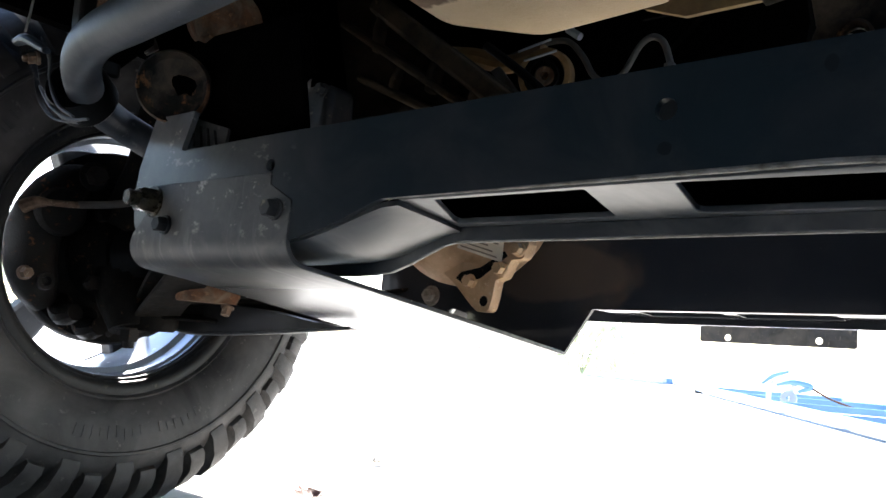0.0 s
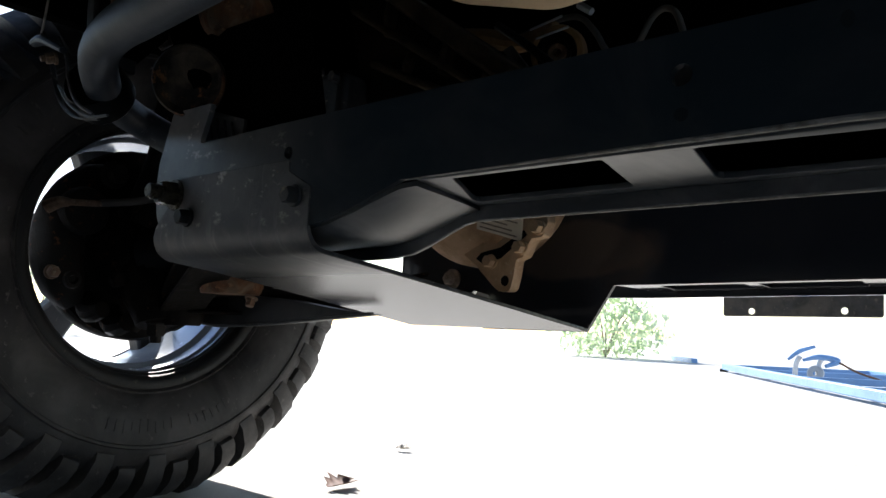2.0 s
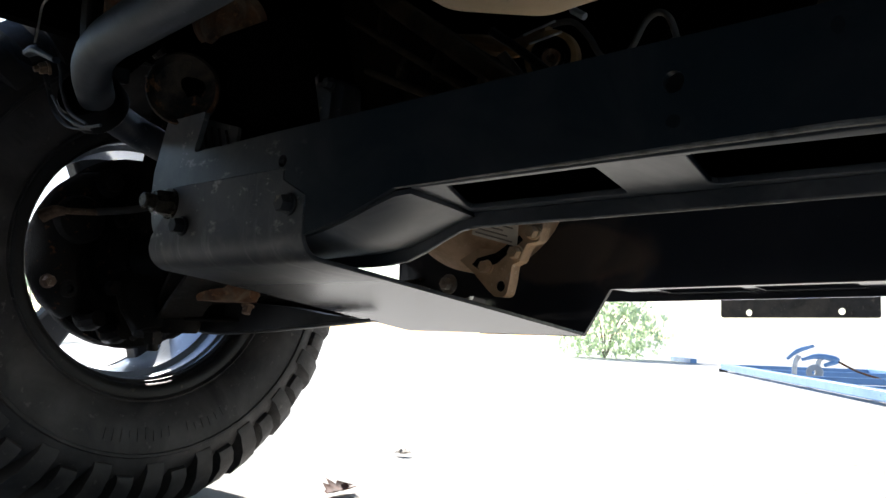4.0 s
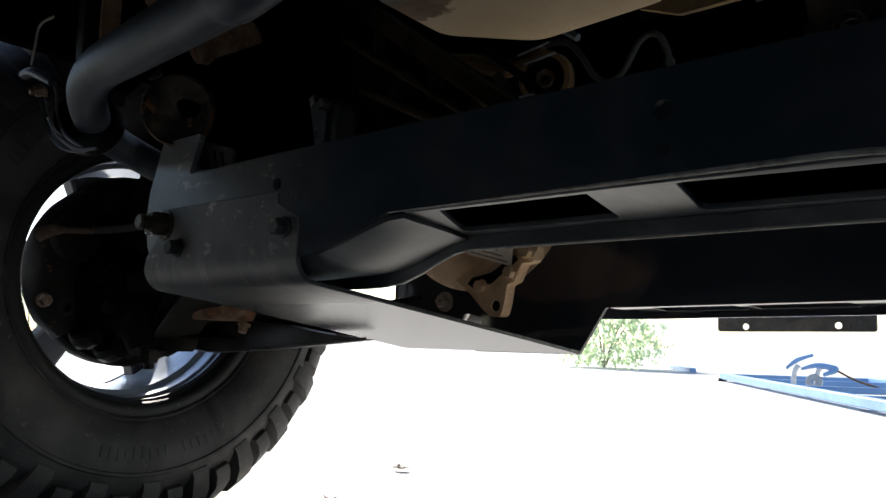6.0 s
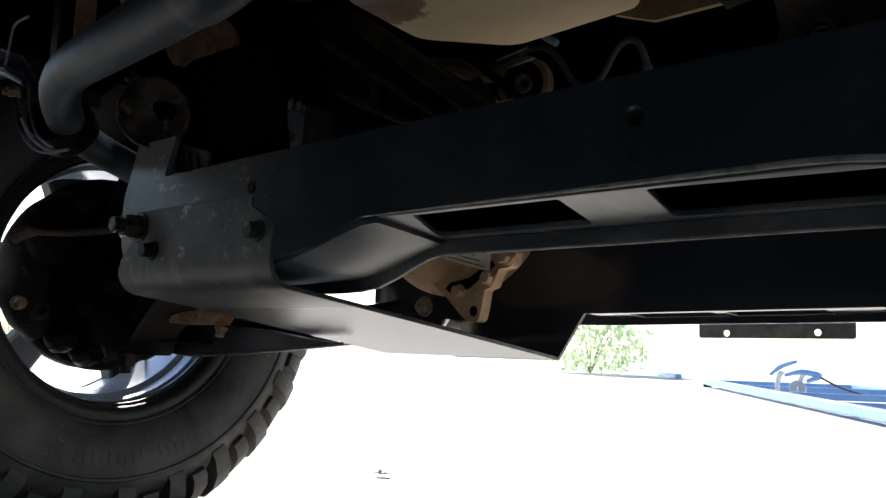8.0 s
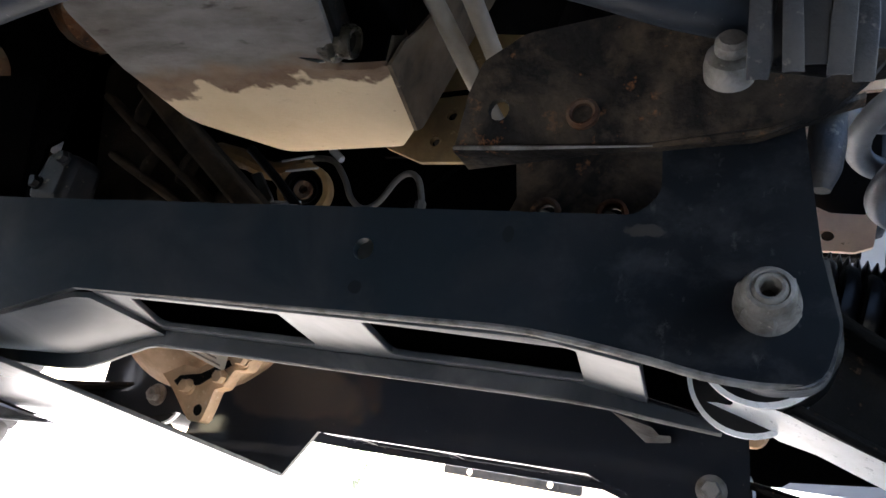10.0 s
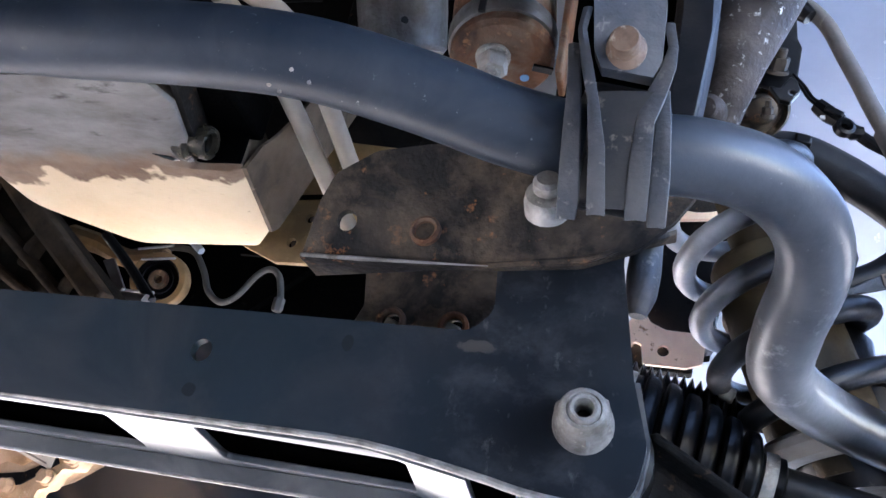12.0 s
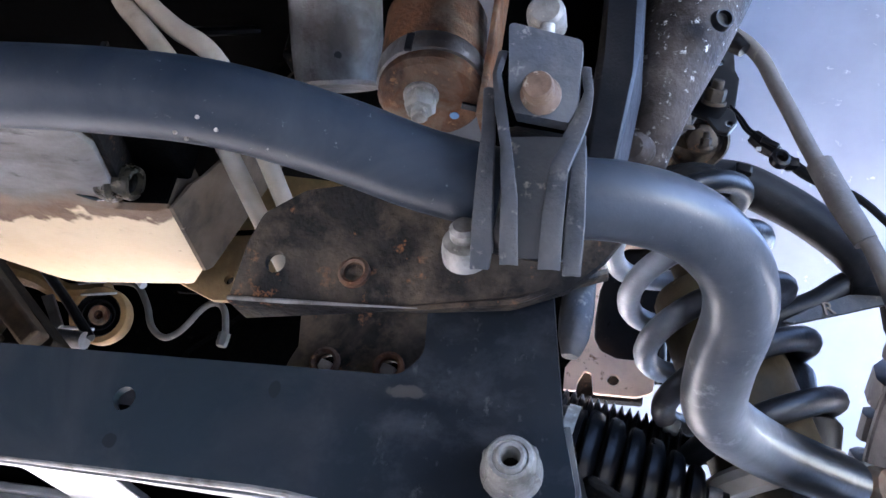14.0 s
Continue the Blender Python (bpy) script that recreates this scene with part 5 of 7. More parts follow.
# ---- sway bar ----
def sway_bar():
    top = thing("sway_bar", (MIDDLE, -0.17, 0.53), "thick blue-grey painted sway bar that bends back at both ends", "sway bar")
    half = [(MIDDLE, -0.188, 0.531), (-0.07, -0.182, 0.533), (0.013, -0.174, 0.535), (0.067, -0.166, 0.537), (0.113, -0.153, 0.539), (0.159, -0.132, 0.537), (0.197, -0.113, 0.533), (0.239, -0.097, 0.532),
            (0.280, -0.083, 0.538), (0.311, -0.064, 0.539), (0.333, -0.037, 0.532), (0.340, -0.006, 0.521), (0.3345, 0.036, 0.505), (0.3365, 0.078, 0.493), (0.366, 0.128, 0.489), (0.412, 0.185, 0.490), (0.437, 0.215, 0.491)]
    left = [(-0.2004, -0.1840, 0.5075), (-0.2452, -0.1780, 0.5097), (-0.2989, -0.1700, 0.5135), (-0.3671, -0.1580, 0.5197), (-0.4432, -0.1420, 0.5290), (-0.5042, -0.1250, 0.5340), (-0.5497, -0.1080, 0.5329), (-0.5779, -0.0920, 0.5260), (-0.6019, -0.0750, 0.5210), (-0.6259, -0.0500, 0.5164), (-0.6633, -0.0100, 0.5157), (-0.6741, 0.0360, 0.5051)]
    path = [(2 * MIDDLE - x, y, z) for x, y, z in half[:12:-1]] + left[::-1] + [(-0.1674, -0.188, 0.5059)] + half[1:]
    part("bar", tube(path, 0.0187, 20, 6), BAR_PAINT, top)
    for s in (1, -1):
        q = lambda x: x if s > 0 else 2 * MIDDLE - x
        bm = bmesh.new()
        add_plate(bm, [(-0.02, -0.017, 0.008), (0.045, -0.020, 0.02), (0.045, 0.020, 0.02), (-0.02, 0.017, 0.008)], [circle(0.024, 0, 0.008)],
                  lambda u, v, d: Vector((q(0.437 + u * 0.75 + 0 * v), 0.215 + u * 0.66, 0.491 + v)) + Vector((q(0.437) * 0, -0.5 * (d - 0.005), 0)), 0.014)
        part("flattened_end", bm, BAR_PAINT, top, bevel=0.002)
        part("link_bushing", lathe((q(0.455), 0.228, 0.491), (-0.66 * s, 0.75, 0), [(0, -0.016), (0.013, -0.016), (0.016, -0.008), (0.016, 0.008), (0.013, 0.016), (0, 0.016)], 18), RUST, top, "rusty end link bushing")
    for p in ((0.1108, -0.1652, 0.5239), (0.0988, -0.1600, 0.5200), (0.1018, -0.1556, 0.5198), (0.1171, -0.1592, 0.5218)):
        part("paint_chip", lathe(p, (-0.05, -0.75, -0.65), [(0.0011, -0.0006), (0.0010, 0.0003), (0, 0.0004)], 7), NUT_GREY, top, "pale paint chip")
    return top


sway_bar()


def bar_clamp():
    top = thing("sway_bar_clamp", (0.245, -0.11, 0.55), "dull grey steel clamp with rusty bolt on the sway bar", "clamp", "sway bar clamps")
    C = Vector((0.2500, -0.095, 0.5315))
    # rubber bushing
    part("bushing", lathe(C + Vector((-0.024, -0.008, -0.0005)), (1, 0.33, 0.02), [(0.0185, 0), (0.0275, 0.0), (0.029, 0.004), (0.029, 0.031), (0.0275, 0.034), (0.0185, 0.034)], 24), RUBBER, top, "black rubber bushing")

    def strap(rows, proud):
        """A ribbon standing before the bushing, through (x, half width, z) from its top to its foot, bowed a little round the rubber."""
        bm, line = bmesh.new(), []
        for a, b in zip(rows, rows[1:]):
            line += [tuple(a[i] + (b[i] - a[i]) * k / 4 for i in range(3)) for k in range(4)]
        line.append(rows[-1])
        made = []
        for x, h, z in line:
            bow = 0.0315 * math.sqrt(max(0.0, 1 - ((min(z, C.z + 0.012) - C.z) / 0.062) ** 2)) + proud
            made.append([bm.verts.new((x + i * h, C.y - bow + 0.33 * (x - C.x) - 0.0007 * (i == 0), z)) for i in (-1, 0, 1)])
        for a, b in zip(made, made[1:]):
            for i in range(2):
                bm.faces.new((a[i], a[i + 1], b[i + 1], b[i]))
        return bm

    part("strap_band", strap([(0.2235, 0.0026, 0.5626), (0.2262, 0.0033, 0.5376), (0.2275, 0.0041, 0.5112), (0.2282, 0.0047, 0.489), (0.2275, 0.0040, 0.4815)], 0.0), STEEL_GREY, top, solid=0.005, bevel=0.0012)
    part("strap_band", strap([(0.2632, 0.0023, 0.547), (0.2635, 0.0034, 0.5292), (0.2636, 0.0042, 0.5042), (0.2632, 0.0038, 0.485)], 0.0), STEEL_GREY, top, solid=0.005, bevel=0.0012)
    part("strap_rib", strap([(0.2285, 0.0022, 0.579), (0.2272, 0.0020, 0.566), (0.2310, 0.0026, 0.5473), (0.2350, 0.0024, 0.5302), (0.2384, 0.0034, 0.5081), (0.2398, 0.0038, 0.4827)], 0.006), STEEL_GREY, top, solid=0.006, bevel=0.0014)
    part("strap_rib", strap([(0.2632, 0.0024, 0.579), (0.2655, 0.0022, 0.566), (0.2639, 0.0034, 0.5540), (0.2597, 0.0044, 0.539), (0.2564, 0.0038, 0.5242), (0.2556, 0.0044, 0.5046), (0.2550, 0.0044, 0.4836)], 0.006), STEEL_GREY, top, solid=0.006, bevel=0.0014)
    part("strap_floor", strap([(0.2462, 0.0130, 0.5400), (0.2462, 0.0120, 0.5251), (0.2464, 0.0090, 0.5054), (0.2466, 0.0085, 0.4876)], 0.002), SCUFFED, top, solid=0.003)
    # upper tab with the bolt
    tab = [(0.2365, 0.549), (0.2580, 0.549), (0.2612, 0.557, 0.004), (0.2618, 0.590, 0.003), (0.2300, 0.592, 0.003), (0.2330, 0.557, 0.004)]
    part("tab", plate(tab, [], lambda u, v, d: Vector((u, -0.1335 + 0.33 * (u - 0.245) - 0.15 * (v - 0.56) + d, v)), 0.006), STEEL_GREY, top, bevel=0.0022)
    bm = lathe((0.2458, -0.1325, 0.5590), (0.02, -0.97, -0.24), [(0, 0), (0.0090, 0), (0.0092, 0.0018), (0.0080, 0.0036), (0.0064, 0.0046)], 24)
    add_lathe(bm, (0.2458, -0.1325, 0.5590), (0.02, -0.97, -0.24), [(0.0066, 0.003), (0.0066, 0.011), (0.0058, 0.0125), (0.0036, 0.0128), (0, 0.0118)], 18)
    part("bolt", bm, BOLT_TAN, top, "pale rusty clamp bolt")
    part("lower_stud", lathe((0.2160, -0.106, 0.5035), (0.1, -1, 0.35), [(0, -0.012), (0.0102, -0.012), (0.0106, -0.006), (0.0098, -0.001), (0.0075, 0.001), (0.0066, 0.0015), (0.0066, 0.006), (0.005, 0.008), (0, 0.008)], 18), NUT_GREY, top, "pale dusty nut")
    part("upper_nut", lathe((0.2412, -0.116, 0.6215), (0, -1, -0.2), [(0, -0.01), (0.0092, -0.01), (0.0096, 0.0), (0.0090, 0.004), (0.007, 0.006), (0, 0.0065)], 18), NUT_GREY, top, "pale nut")
    part("upper_stud", lathe((0.2435, -0.118, 0.598), (0, -0.4, 1), [(0, -0.006), (0.0036, -0.006), (0.0036, 0.012), (0, 0.012)], 12), BOLT_PALE, top)
    return top


bar_clamp()


def left_clamp():
    top = thing("sway_bar_clamp", (-0.60, -0.08, 0.52), "thin dark steel clamp bands round the bar's rubber bushing", "clamp", "sway bar clamps")
    part("bushing", lathe((-0.6152, -0.0750, 0.5233), (-0.55, 0.75, -0.3), [(0.018, -0.016), (0.030, -0.016), (0.033, -0.010), (0.033, 0.016), (0.030, 0.02), (0.018, 0.02)], 26), RUBBER, top, "black rubber bushing")
    part("band", tube([(-0.6855, -0.1000, 0.5662), (-0.6676, -0.1000, 0.5371), (-0.6478, -0.1000, 0.5099), (-0.6107, -0.1000, 0.4877), (-0.5556, -0.1000, 0.4761)], [0.0035, 0.003, 0.003, 0.0028, 0.002], 8, flat=0.5), STEEL_GREY, top)
    part("band", tube([(-0.6639, -0.1020, 0.5837), (-0.6385, -0.1020, 0.5563), (-0.6291, -0.1020, 0.5297), (-0.6035, -0.1020, 0.5011), (-0.5646, -0.1020, 0.4828)], [0.0018, 0.002, 0.002, 0.002, 0.0015], 8), STEEL_GREY, top)
    part("band", tube([(-0.6548, -0.1010, 0.5283), (-0.6220, -0.1010, 0.5024), (-0.5766, -0.1010, 0.4824), (-0.5359, -0.1010, 0.4776)], [0.0015, 0.002, 0.002, 0.0015], 8), STEEL_GREY, top)
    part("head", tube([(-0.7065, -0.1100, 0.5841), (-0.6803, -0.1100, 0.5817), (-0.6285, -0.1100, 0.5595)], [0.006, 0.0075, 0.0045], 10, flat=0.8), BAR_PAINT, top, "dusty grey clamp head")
    part("bolt", bolt((-0.6494, -0.1080, 0.5562), (-0.2, -0.9, -0.3), 0.011, 0.008, 0.0075, stud=0.005), RUST, top, "rusty bolt")
    part("rod", tube([(-0.7173, -0.1000, 0.6013), (-0.7109, -0.1000, 0.6214), (-0.7022, -0.1000, 0.6447), (-0.6670, -0.1000, 0.6462)], 0.0014, 8), ZINC, top, "thin bright rod")
    return top


left_clamp()


# ---- frame and brackets ----
def frame_bracket():
    top = thing("frame_bracket", (0.16, 0.0, 0.54), "rusty dark steel frame bracket with drilled holes", "bracket", "frame brackets")
    lean = lambda u, v, d: Vector((u, -0.006 - 0.25 * max(0.0, v - 0.512) * (u > 0.0) + d, v))
    outline = [(0.051, 0.509), (0.058, 0.545), (0.066, 0.563, 0.01), (0.092, 0.578, 0.02), (0.15, 0.586, 0.02), (0.215, 0.590), (0.278, 0.585), (0.281, 0.557), (0.271, 0.543, 0.015), (0.252, 0.526, 0.02), (0.222, 0.5155, 0.03), (0.17, 0.511, 0.02)]
    part("face", plate(outline, [circle(0.0780, 0.534, 0.0066)], lean, 0.005), RUST_DARK, top, bevel=0.001)
    flange = [(0.051, -0.008), (0.17, -0.009), (0.225, -0.012), (0.255, -0.008), (0.272, 0.01), (0.272, 0.02), (0.051, 0.02)]
    part("lower_flange", plate(flange, [], lambda u, v, d: Vector((u, v, 0.509 + 30 * max(0.0, u - 0.17) ** 3 * 1.2 + d)), 0.0035), RUST_DARK, top, bevel=0.0006)
    part("bolt_ring", lathe((0.1305, -0.0130, 0.528), BACK, [(0.006, 0), (0.0095, 0.0), (0.0095, 0.003), (0.0075, 0.0042), (0.006, 0.003)], 18), RUST, top, "rusty ring round a bolt hole")
    part("bolt_rust", lathe((0.1305, -0.0115, 0.528), BACK, [(0.006, 0), (0.006, 0.002), (0, 0.0025)], 14), RUST_DARK, top)
    # recessed plate behind, with two large bolts
    rear = [(0.064, 0.470), (0.063, 0.497), (0.068, 0.51), (0.062, 0.545), (0.20, 0.548), (0.20, 0.470)]
    inner = part("inner_plate", plate(rear, [circle(0.091, 0.499, 0.0066), circle(0.135, 0.4985, 0.0066)], upright(0.067), 0.005), RUST_DARK, top, bevel=0.001)
    for x in (0.091, 0.135):
        part("eyelet", lathe((x, 0.066, 0.499), BACK, [(0.0066, 0), (0.0105, 0), (0.0105, 0.003), (0.0085, 0.0045), (0.0066, 0.003)], 18), RUST, inner, "rusty eyelet")
    for x, s in ((0.0895, 0.0045), (0.1330, 0.0050)):
        part("bolt_end", box((x, 0.0705, 0.4985), (s * 2, 0.006, s * 1.5), (0, 20, 0)), BOLT_PALE, inner, "pale bolt end in its hole", bevel=0.0012)
    part("rolled_edge", tube([(0.2560, 0.028, 0.562), (0.2548, 0.028, 0.53), (0.2540, 0.028, 0.514), (0.2530, 0.028, 0.502)], [0.009, 0.0100, 0.0090, 0.005], 16), STEEL_GREY, top, "rounded black edge")
    return top


right_bracket = frame_bracket()


def bracket_boss():
    top = thing("frame_bracket", (-0.56, 0.0, 0.55), "dark rusty round steel boss on the frame bracket", "bracket", "frame brackets")
    at = Vector((-0.5655, 0.0, 0.5455))
    look_way = Vector((0.70, -0.65, -0.22)).normalized()
    cup = part("face", lathe(at, look_way, [(0, -0.03), (0.036, -0.03), (0.0395, -0.010), (0.0400, 0.002), (0.0375, 0.006), (0.0350, 0.003), (0.031, -0.002), (0.015, -0.006), (0, -0.006)], 32), RUST_DARK, top)
    m = frame_of(look_way)
    rag = random.Random(8)
    hole = [Vector((0.010 + rag.uniform(0.010, 0.019) * math.cos(a) * 1.15, 0.004 + rag.uniform(0.008, 0.014) * math.sin(a))) for a in (2 * math.pi * k / 13 for k in range(13))]
    # black plate painted for the shade inside the hollow
    part("opening", plate(hole, [], lambda u, v, d: at + look_way * (-0.0040 + d) + m @ Vector((u, v, 0)), 0.0008), SHADE_BLACK, cup, "ragged dark opening")
    part("rust_lip", tube([at + look_way * 0.004 + m @ Vector((0.0375 * math.cos(a), 0.0375 * math.sin(a), 0)) for a in (radians(-100 + 16 * k) for k in range(9))], [0.0008, 0.0022, 0.0030, 0.0022, 0.0008], 8, 2), RUST, cup, "orange rusty lip")
    part("back_plate", plate([(-0.5640, 0.5190), (-0.4880, 0.4960, 0.005), (-0.4910, 0.4760, 0.006), (-0.5660, 0.4720)], [], upright(0.022), 0.004), STEEL_GREY, top, "dull grey plate behind", bevel=0.001)
    for k in range(4):
        part("pressed_rib", tube([(-0.552 + 0.014 * k, 0.021, 0.508 - 0.0042 * k), (-0.546 + 0.014 * k, 0.021, 0.482 - 0.001 * k)], 0.0016, 6, 2), CAST_BLACK, top)
    # added black sheet where only shade shows beside the boss
    part("web", plate([(-0.5834, 0.6118), (-0.4032, 0.6072), (-0.3721, 0.4799), (-0.4384, 0.4779), (-0.5684, 0.4828)], [], upright(0.03), 0.006), SHADE_BLACK, top)
    return top


bracket_boss()
# front edge of the bracket's lower flange, worn to bare steel
part("pale_edge", tube([(0.052, -0.0085, 0.5103), (0.09, -0.0088, 0.5100), (0.13, -0.0092, 0.5100), (0.17, -0.0095, 0.5103)], [0.0014, 0.0016, 0.0009, 0.0004], 8), NUT_GREY, right_bracket, "pale edge in a bare-steel tone")


def frame_rail():
    top = thing("frame_rail", (0.31, 0.1, 0.68), "speckled rusty steel frame rail with a drilled hole", "frame rail", "frame rails")
    part("rail", tube([(0.288, 0.005, 0.598), (0.293, -0.012, 0.622), (0.2985, -0.02, 0.655), (0.3120, -0.022, 0.705), (0.326, -0.03, 0.76), (0.352, -0.06, 0.86), (0.37, -0.2, 0.95)], [0.008, 0.0135, 0.0215, 0.0290, 0.036, 0.045, 0.05], 24), RAIL, top)
    part("hole_rim", lathe((0.3275, -0.0505, 0.677), (0.45, -0.85, -0.25), [(0, 0.0), (0.0045, 0.001), (0.0045, 0.0045), (0.0055, 0.0045), (0.0065, 0.0)], 16), CAST_BLACK, top)
    part("joint", lathe((0.2850, -0.022, 0.610), (-0.2, -0.7, -0.3), [(0, -0.012), (0.0085, -0.012), (0.0098, -0.004), (0.0094, 0.004), (0.006, 0.009), (0, 0.010)], 18), RAIL, top)
    part("joint_ring", lathe((0.2945, -0.016, 0.6185), (0.5, -0.6, -0.3), [(0.005, -0.004), (0.0075, -0.004), (0.008, 0.002), (0.0065, 0.003), (0.005, 0.0)], 16), CAST_BLACK, top)
    # upright channel that carries the clamp
    part("post", plate([(0.2605, 0.545), (0.2765, 0.548), (0.2865, 0.628), (0.287, 0.74), (0.268, 0.74), (0.2645, 0.62)], [], upright(-0.092), 0.05), CAST_BLACK, top, "dark blue-black upright post", bevel=0.004)
    # black sheet for the unlit gap behind the clamp
    part("post_back", plate([(0.205, 0.575), (0.27, 0.56), (0.27, 0.74), (0.200, 0.74)], [], upright(-0.06), 0.02), SHADE_BLACK, top)
    part("post_edge", box((0.2115, -0.090, 0.655), (0.0035, 0.02, 0.16)), RUST, top, "rusty weld edge", bevel=0.001)
    return top


mirrored(frame_rail())


def body_mount():
    top = thing("body_mount", (0.165, -0.03, 0.66), "rust-brown round mount with pale bolt and blue paint dab", "mount", "mounts")
    A, d = Vector((0.166, -0.044, 0.630)), Vector((-0.12, 0.10, 1)).normalized()
    part("cap", lathe(A, d, [(0, -0.002), (0.029, -0.002), (0.0315, 0.001), (0.0315, 0.006), (0.0305, 0.008)], 28), RUST, top)
    part("ring", lathe(A, d, [(0.0275, 0.007), (0.0325, 0.008), (0.0335, 0.011), (0.0335, 0.019), (0.0315, 0.023)], 28), ALU, top, "dull grey metal ring")
    part("ring_notch", box(A + d * 0.015 + Vector((-0.006, -0.0332, 0)), (0.004, 0.002, 0.012)), CAST_BLACK, top)
    part("can", lathe(A, d, [(0.0312, 0.022), (0.0322, 0.025), (0.0322, 0.065), (0.028, 0.072), (0, 0.072)], 28), RUST, top)
    part("slot", box(A + Vector((0.024, 0.006, -0.0022)), (0.012, 0.005, 0.0015), (0, 0, 20)), CAST_BLACK, top)
    part("bolt", bolt(A + Vector((-0.004, -0.006, -0.002)), -d, 0.0165, 0.010, 0.0105, stud=0.006, stud_r=0.005), BOLT_PALE, top, "pale zinc bolt")
    part("paint_dab", lathe(A + Vector((0.012, 0.014, -0.0018)), -d, [(0.003, -0.0005), (0.0028, 0.0006), (0, 0.0007)], 10), BLUE_MARK, top, "dab of blue paint")
    return top


mirrored(body_mount())


def hanging_cylinder():
    top = thing("starter_motor", (0.055, 0.04, 0.76), "stained grey metal cylinder with a small hole", "starter motor")
    d, near = Vector((-0.05, -0.56, 0.83)).normalized(), Vector((0.37, -0.70, -0.61)).normalized()
    B = Vector((0.068, 0.030, 0.699))
    part("body", lathe(B, d, [(0, 0), (0.030, 0.0), (0.0325, 0.003), (0.034, 0.03), (0.035, 0.12), (0, 0.12)], 32), ALU, top)
    part("hole", lathe(B + d * 0.024 + near * 0.0325, near, [(0.0028, -0.006), (0.0028, 0.0012), (0, 0.0014)], 10), CAST_BLACK, top)
    part("flange", box((0.028, 0.03, 0.745), (0.014, 0.03, 0.05)), DARK_IRON, top, bevel=0.002)
    return top


hanging_cylinder()


# ---- engine, sump and what hangs from them ----
def engine():
    top = thing("engine", (MIDDLE, 0.2, 0.7), "dirty engine block and bell housing above the crossmember", "engine")
    part("block", box((-0.15, 0.10, 0.93), (0.36, 0.62, 0.30)), SHADE_BLACK, top, bevel=0.02)
    part("front_cover", box((-0.15, -0.24, 0.80), (0.32, 0.06, 0.36)), SHADE_BLACK, top, bevel=0.015)
    part("pulley", lathe((-0.16, -0.27, 0.72), BACK, [(0, 0), (0.08, 0), (0.085, 0.005), (0.075, 0.012), (0.085, 0.02), (0.08, 0.026), (0, 0.026)], 32), DARK_IRON, top)
    # bell housing: a flat casting that leans away, braced by long ribs and short cross ribs
    Y0 = 0.165
    back = [(-0.54, 0.735, 0.02), (-0.475, 0.720), (-0.452, 0.700), (-0.234, 0.540, 0.006), (-0.245, 0.50), (-0.48, 0.50), (-0.50, 0.60, 0.02)]
    part("bell_housing", plate(back, [], upright(Y0 + 0.026), 0.03), BELL_SHADED, top, "dusty brown ribbed casting", bevel=0.004)

    def rib(a, b, wide, high, flat=0.0):
        """A tapered rib from a to b, given as x and z, standing out of the casting towards the front."""
        bm, (ax, az), (bx, bz) = bmesh.new(), a, b
        d = Vector((bx - ax, 0, bz - az)).normalized()
        side = Vector((-d.z, 0, d.x))
        rows = []
        for k in range(5):
            q = k / 4
            p = Vector((ax + (bx - ax) * q, Y0 + 0.028, az + (bz - az) * q))
            up = Vector((0, -high * (1 - 0.25 * abs(2 * q - 1)), 0))
            rows.append([bm.verts.new(p + side * wide), bm.verts.new(p + up + side * (wide * 0.6 + flat)), bm.verts.new(p + up - side * wide * 0.6), bm.verts.new(p - side * wide)])
        for r1, r2 in zip(rows, rows[1:]):
            for i in range(4):
                bm.faces.new((r1[i], r1[(i + 1) % 4], r2[(i + 1) % 4], r2[i]))
        bm.faces.new(rows[0])
        bm.faces.new(rows[-1][::-1])
        return bm

    # (from, to, half width, height, flat top added): a broad bevelled rim rib, two thin ribs and their cross webs
    for a, b, wide, high, flat in (((-0.452, 0.688), (-0.247, 0.533), 0.013, 0.026, 0.004), ((-0.505, 0.674), (-0.290, 0.533), 0.006, 0.024, 0.0), ((-0.470, 0.600), (-0.335, 0.536), 0.006, 0.020, 0.0), ((-0.46, 0.735), (-0.345, 0.655), 0.008, 0.016, 0.003),
                                   ((-0.441, 0.678), (-0.447, 0.628), 0.006, 0.018, 0.0), ((-0.345, 0.606), (-0.357, 0.565), 0.007, 0.020, 0.0), ((-0.405, 0.604), (-0.418, 0.572), 0.005, 0.016, 0.0), ((-0.292, 0.566), (-0.300, 0.536), 0.005, 0.016, 0.0)):
        part("rib", rib(a, b, wide, high, flat), BELL_LIT, top, bevel=0.003)
    part("side_case", box((-0.500, 0.165, 0.555), (0.055, 0.05, 0.060), (0, 6, 0), 0.85), SCUFFED, top, "dull dark alloy side case", bevel=0.010)
    for x, z in ((-0.484, 0.574), (-0.515, 0.545)):
        part("case_bolt", bolt((x, 0.142, z), BACK, 0.012, 0.007, 0.008), SCUFFED, top)
    part("manifold", lathe((-0.485, 0.12, 0.755), (0.5, -0.2, -0.3), [(0, -0.07), (0.045, -0.07), (0.052, -0.04), (0.054, 0.0), (0.046, 0.03), (0.02, 0.042), (0, 0.043)], 24), RUST, top, "rust-orange exhaust manifold")
    part("heat_pipe", lathe((-0.565, 0.055, 0.640), (0.62, -0.2, -0.25), [(0, -0.06), (0.032, -0.06), (0.038, -0.035), (0.040, 0.0), (0.037, 0.022), (0.026, 0.034), (0, 0.038)], 24), RUST, top, "rust-orange exhaust collector")
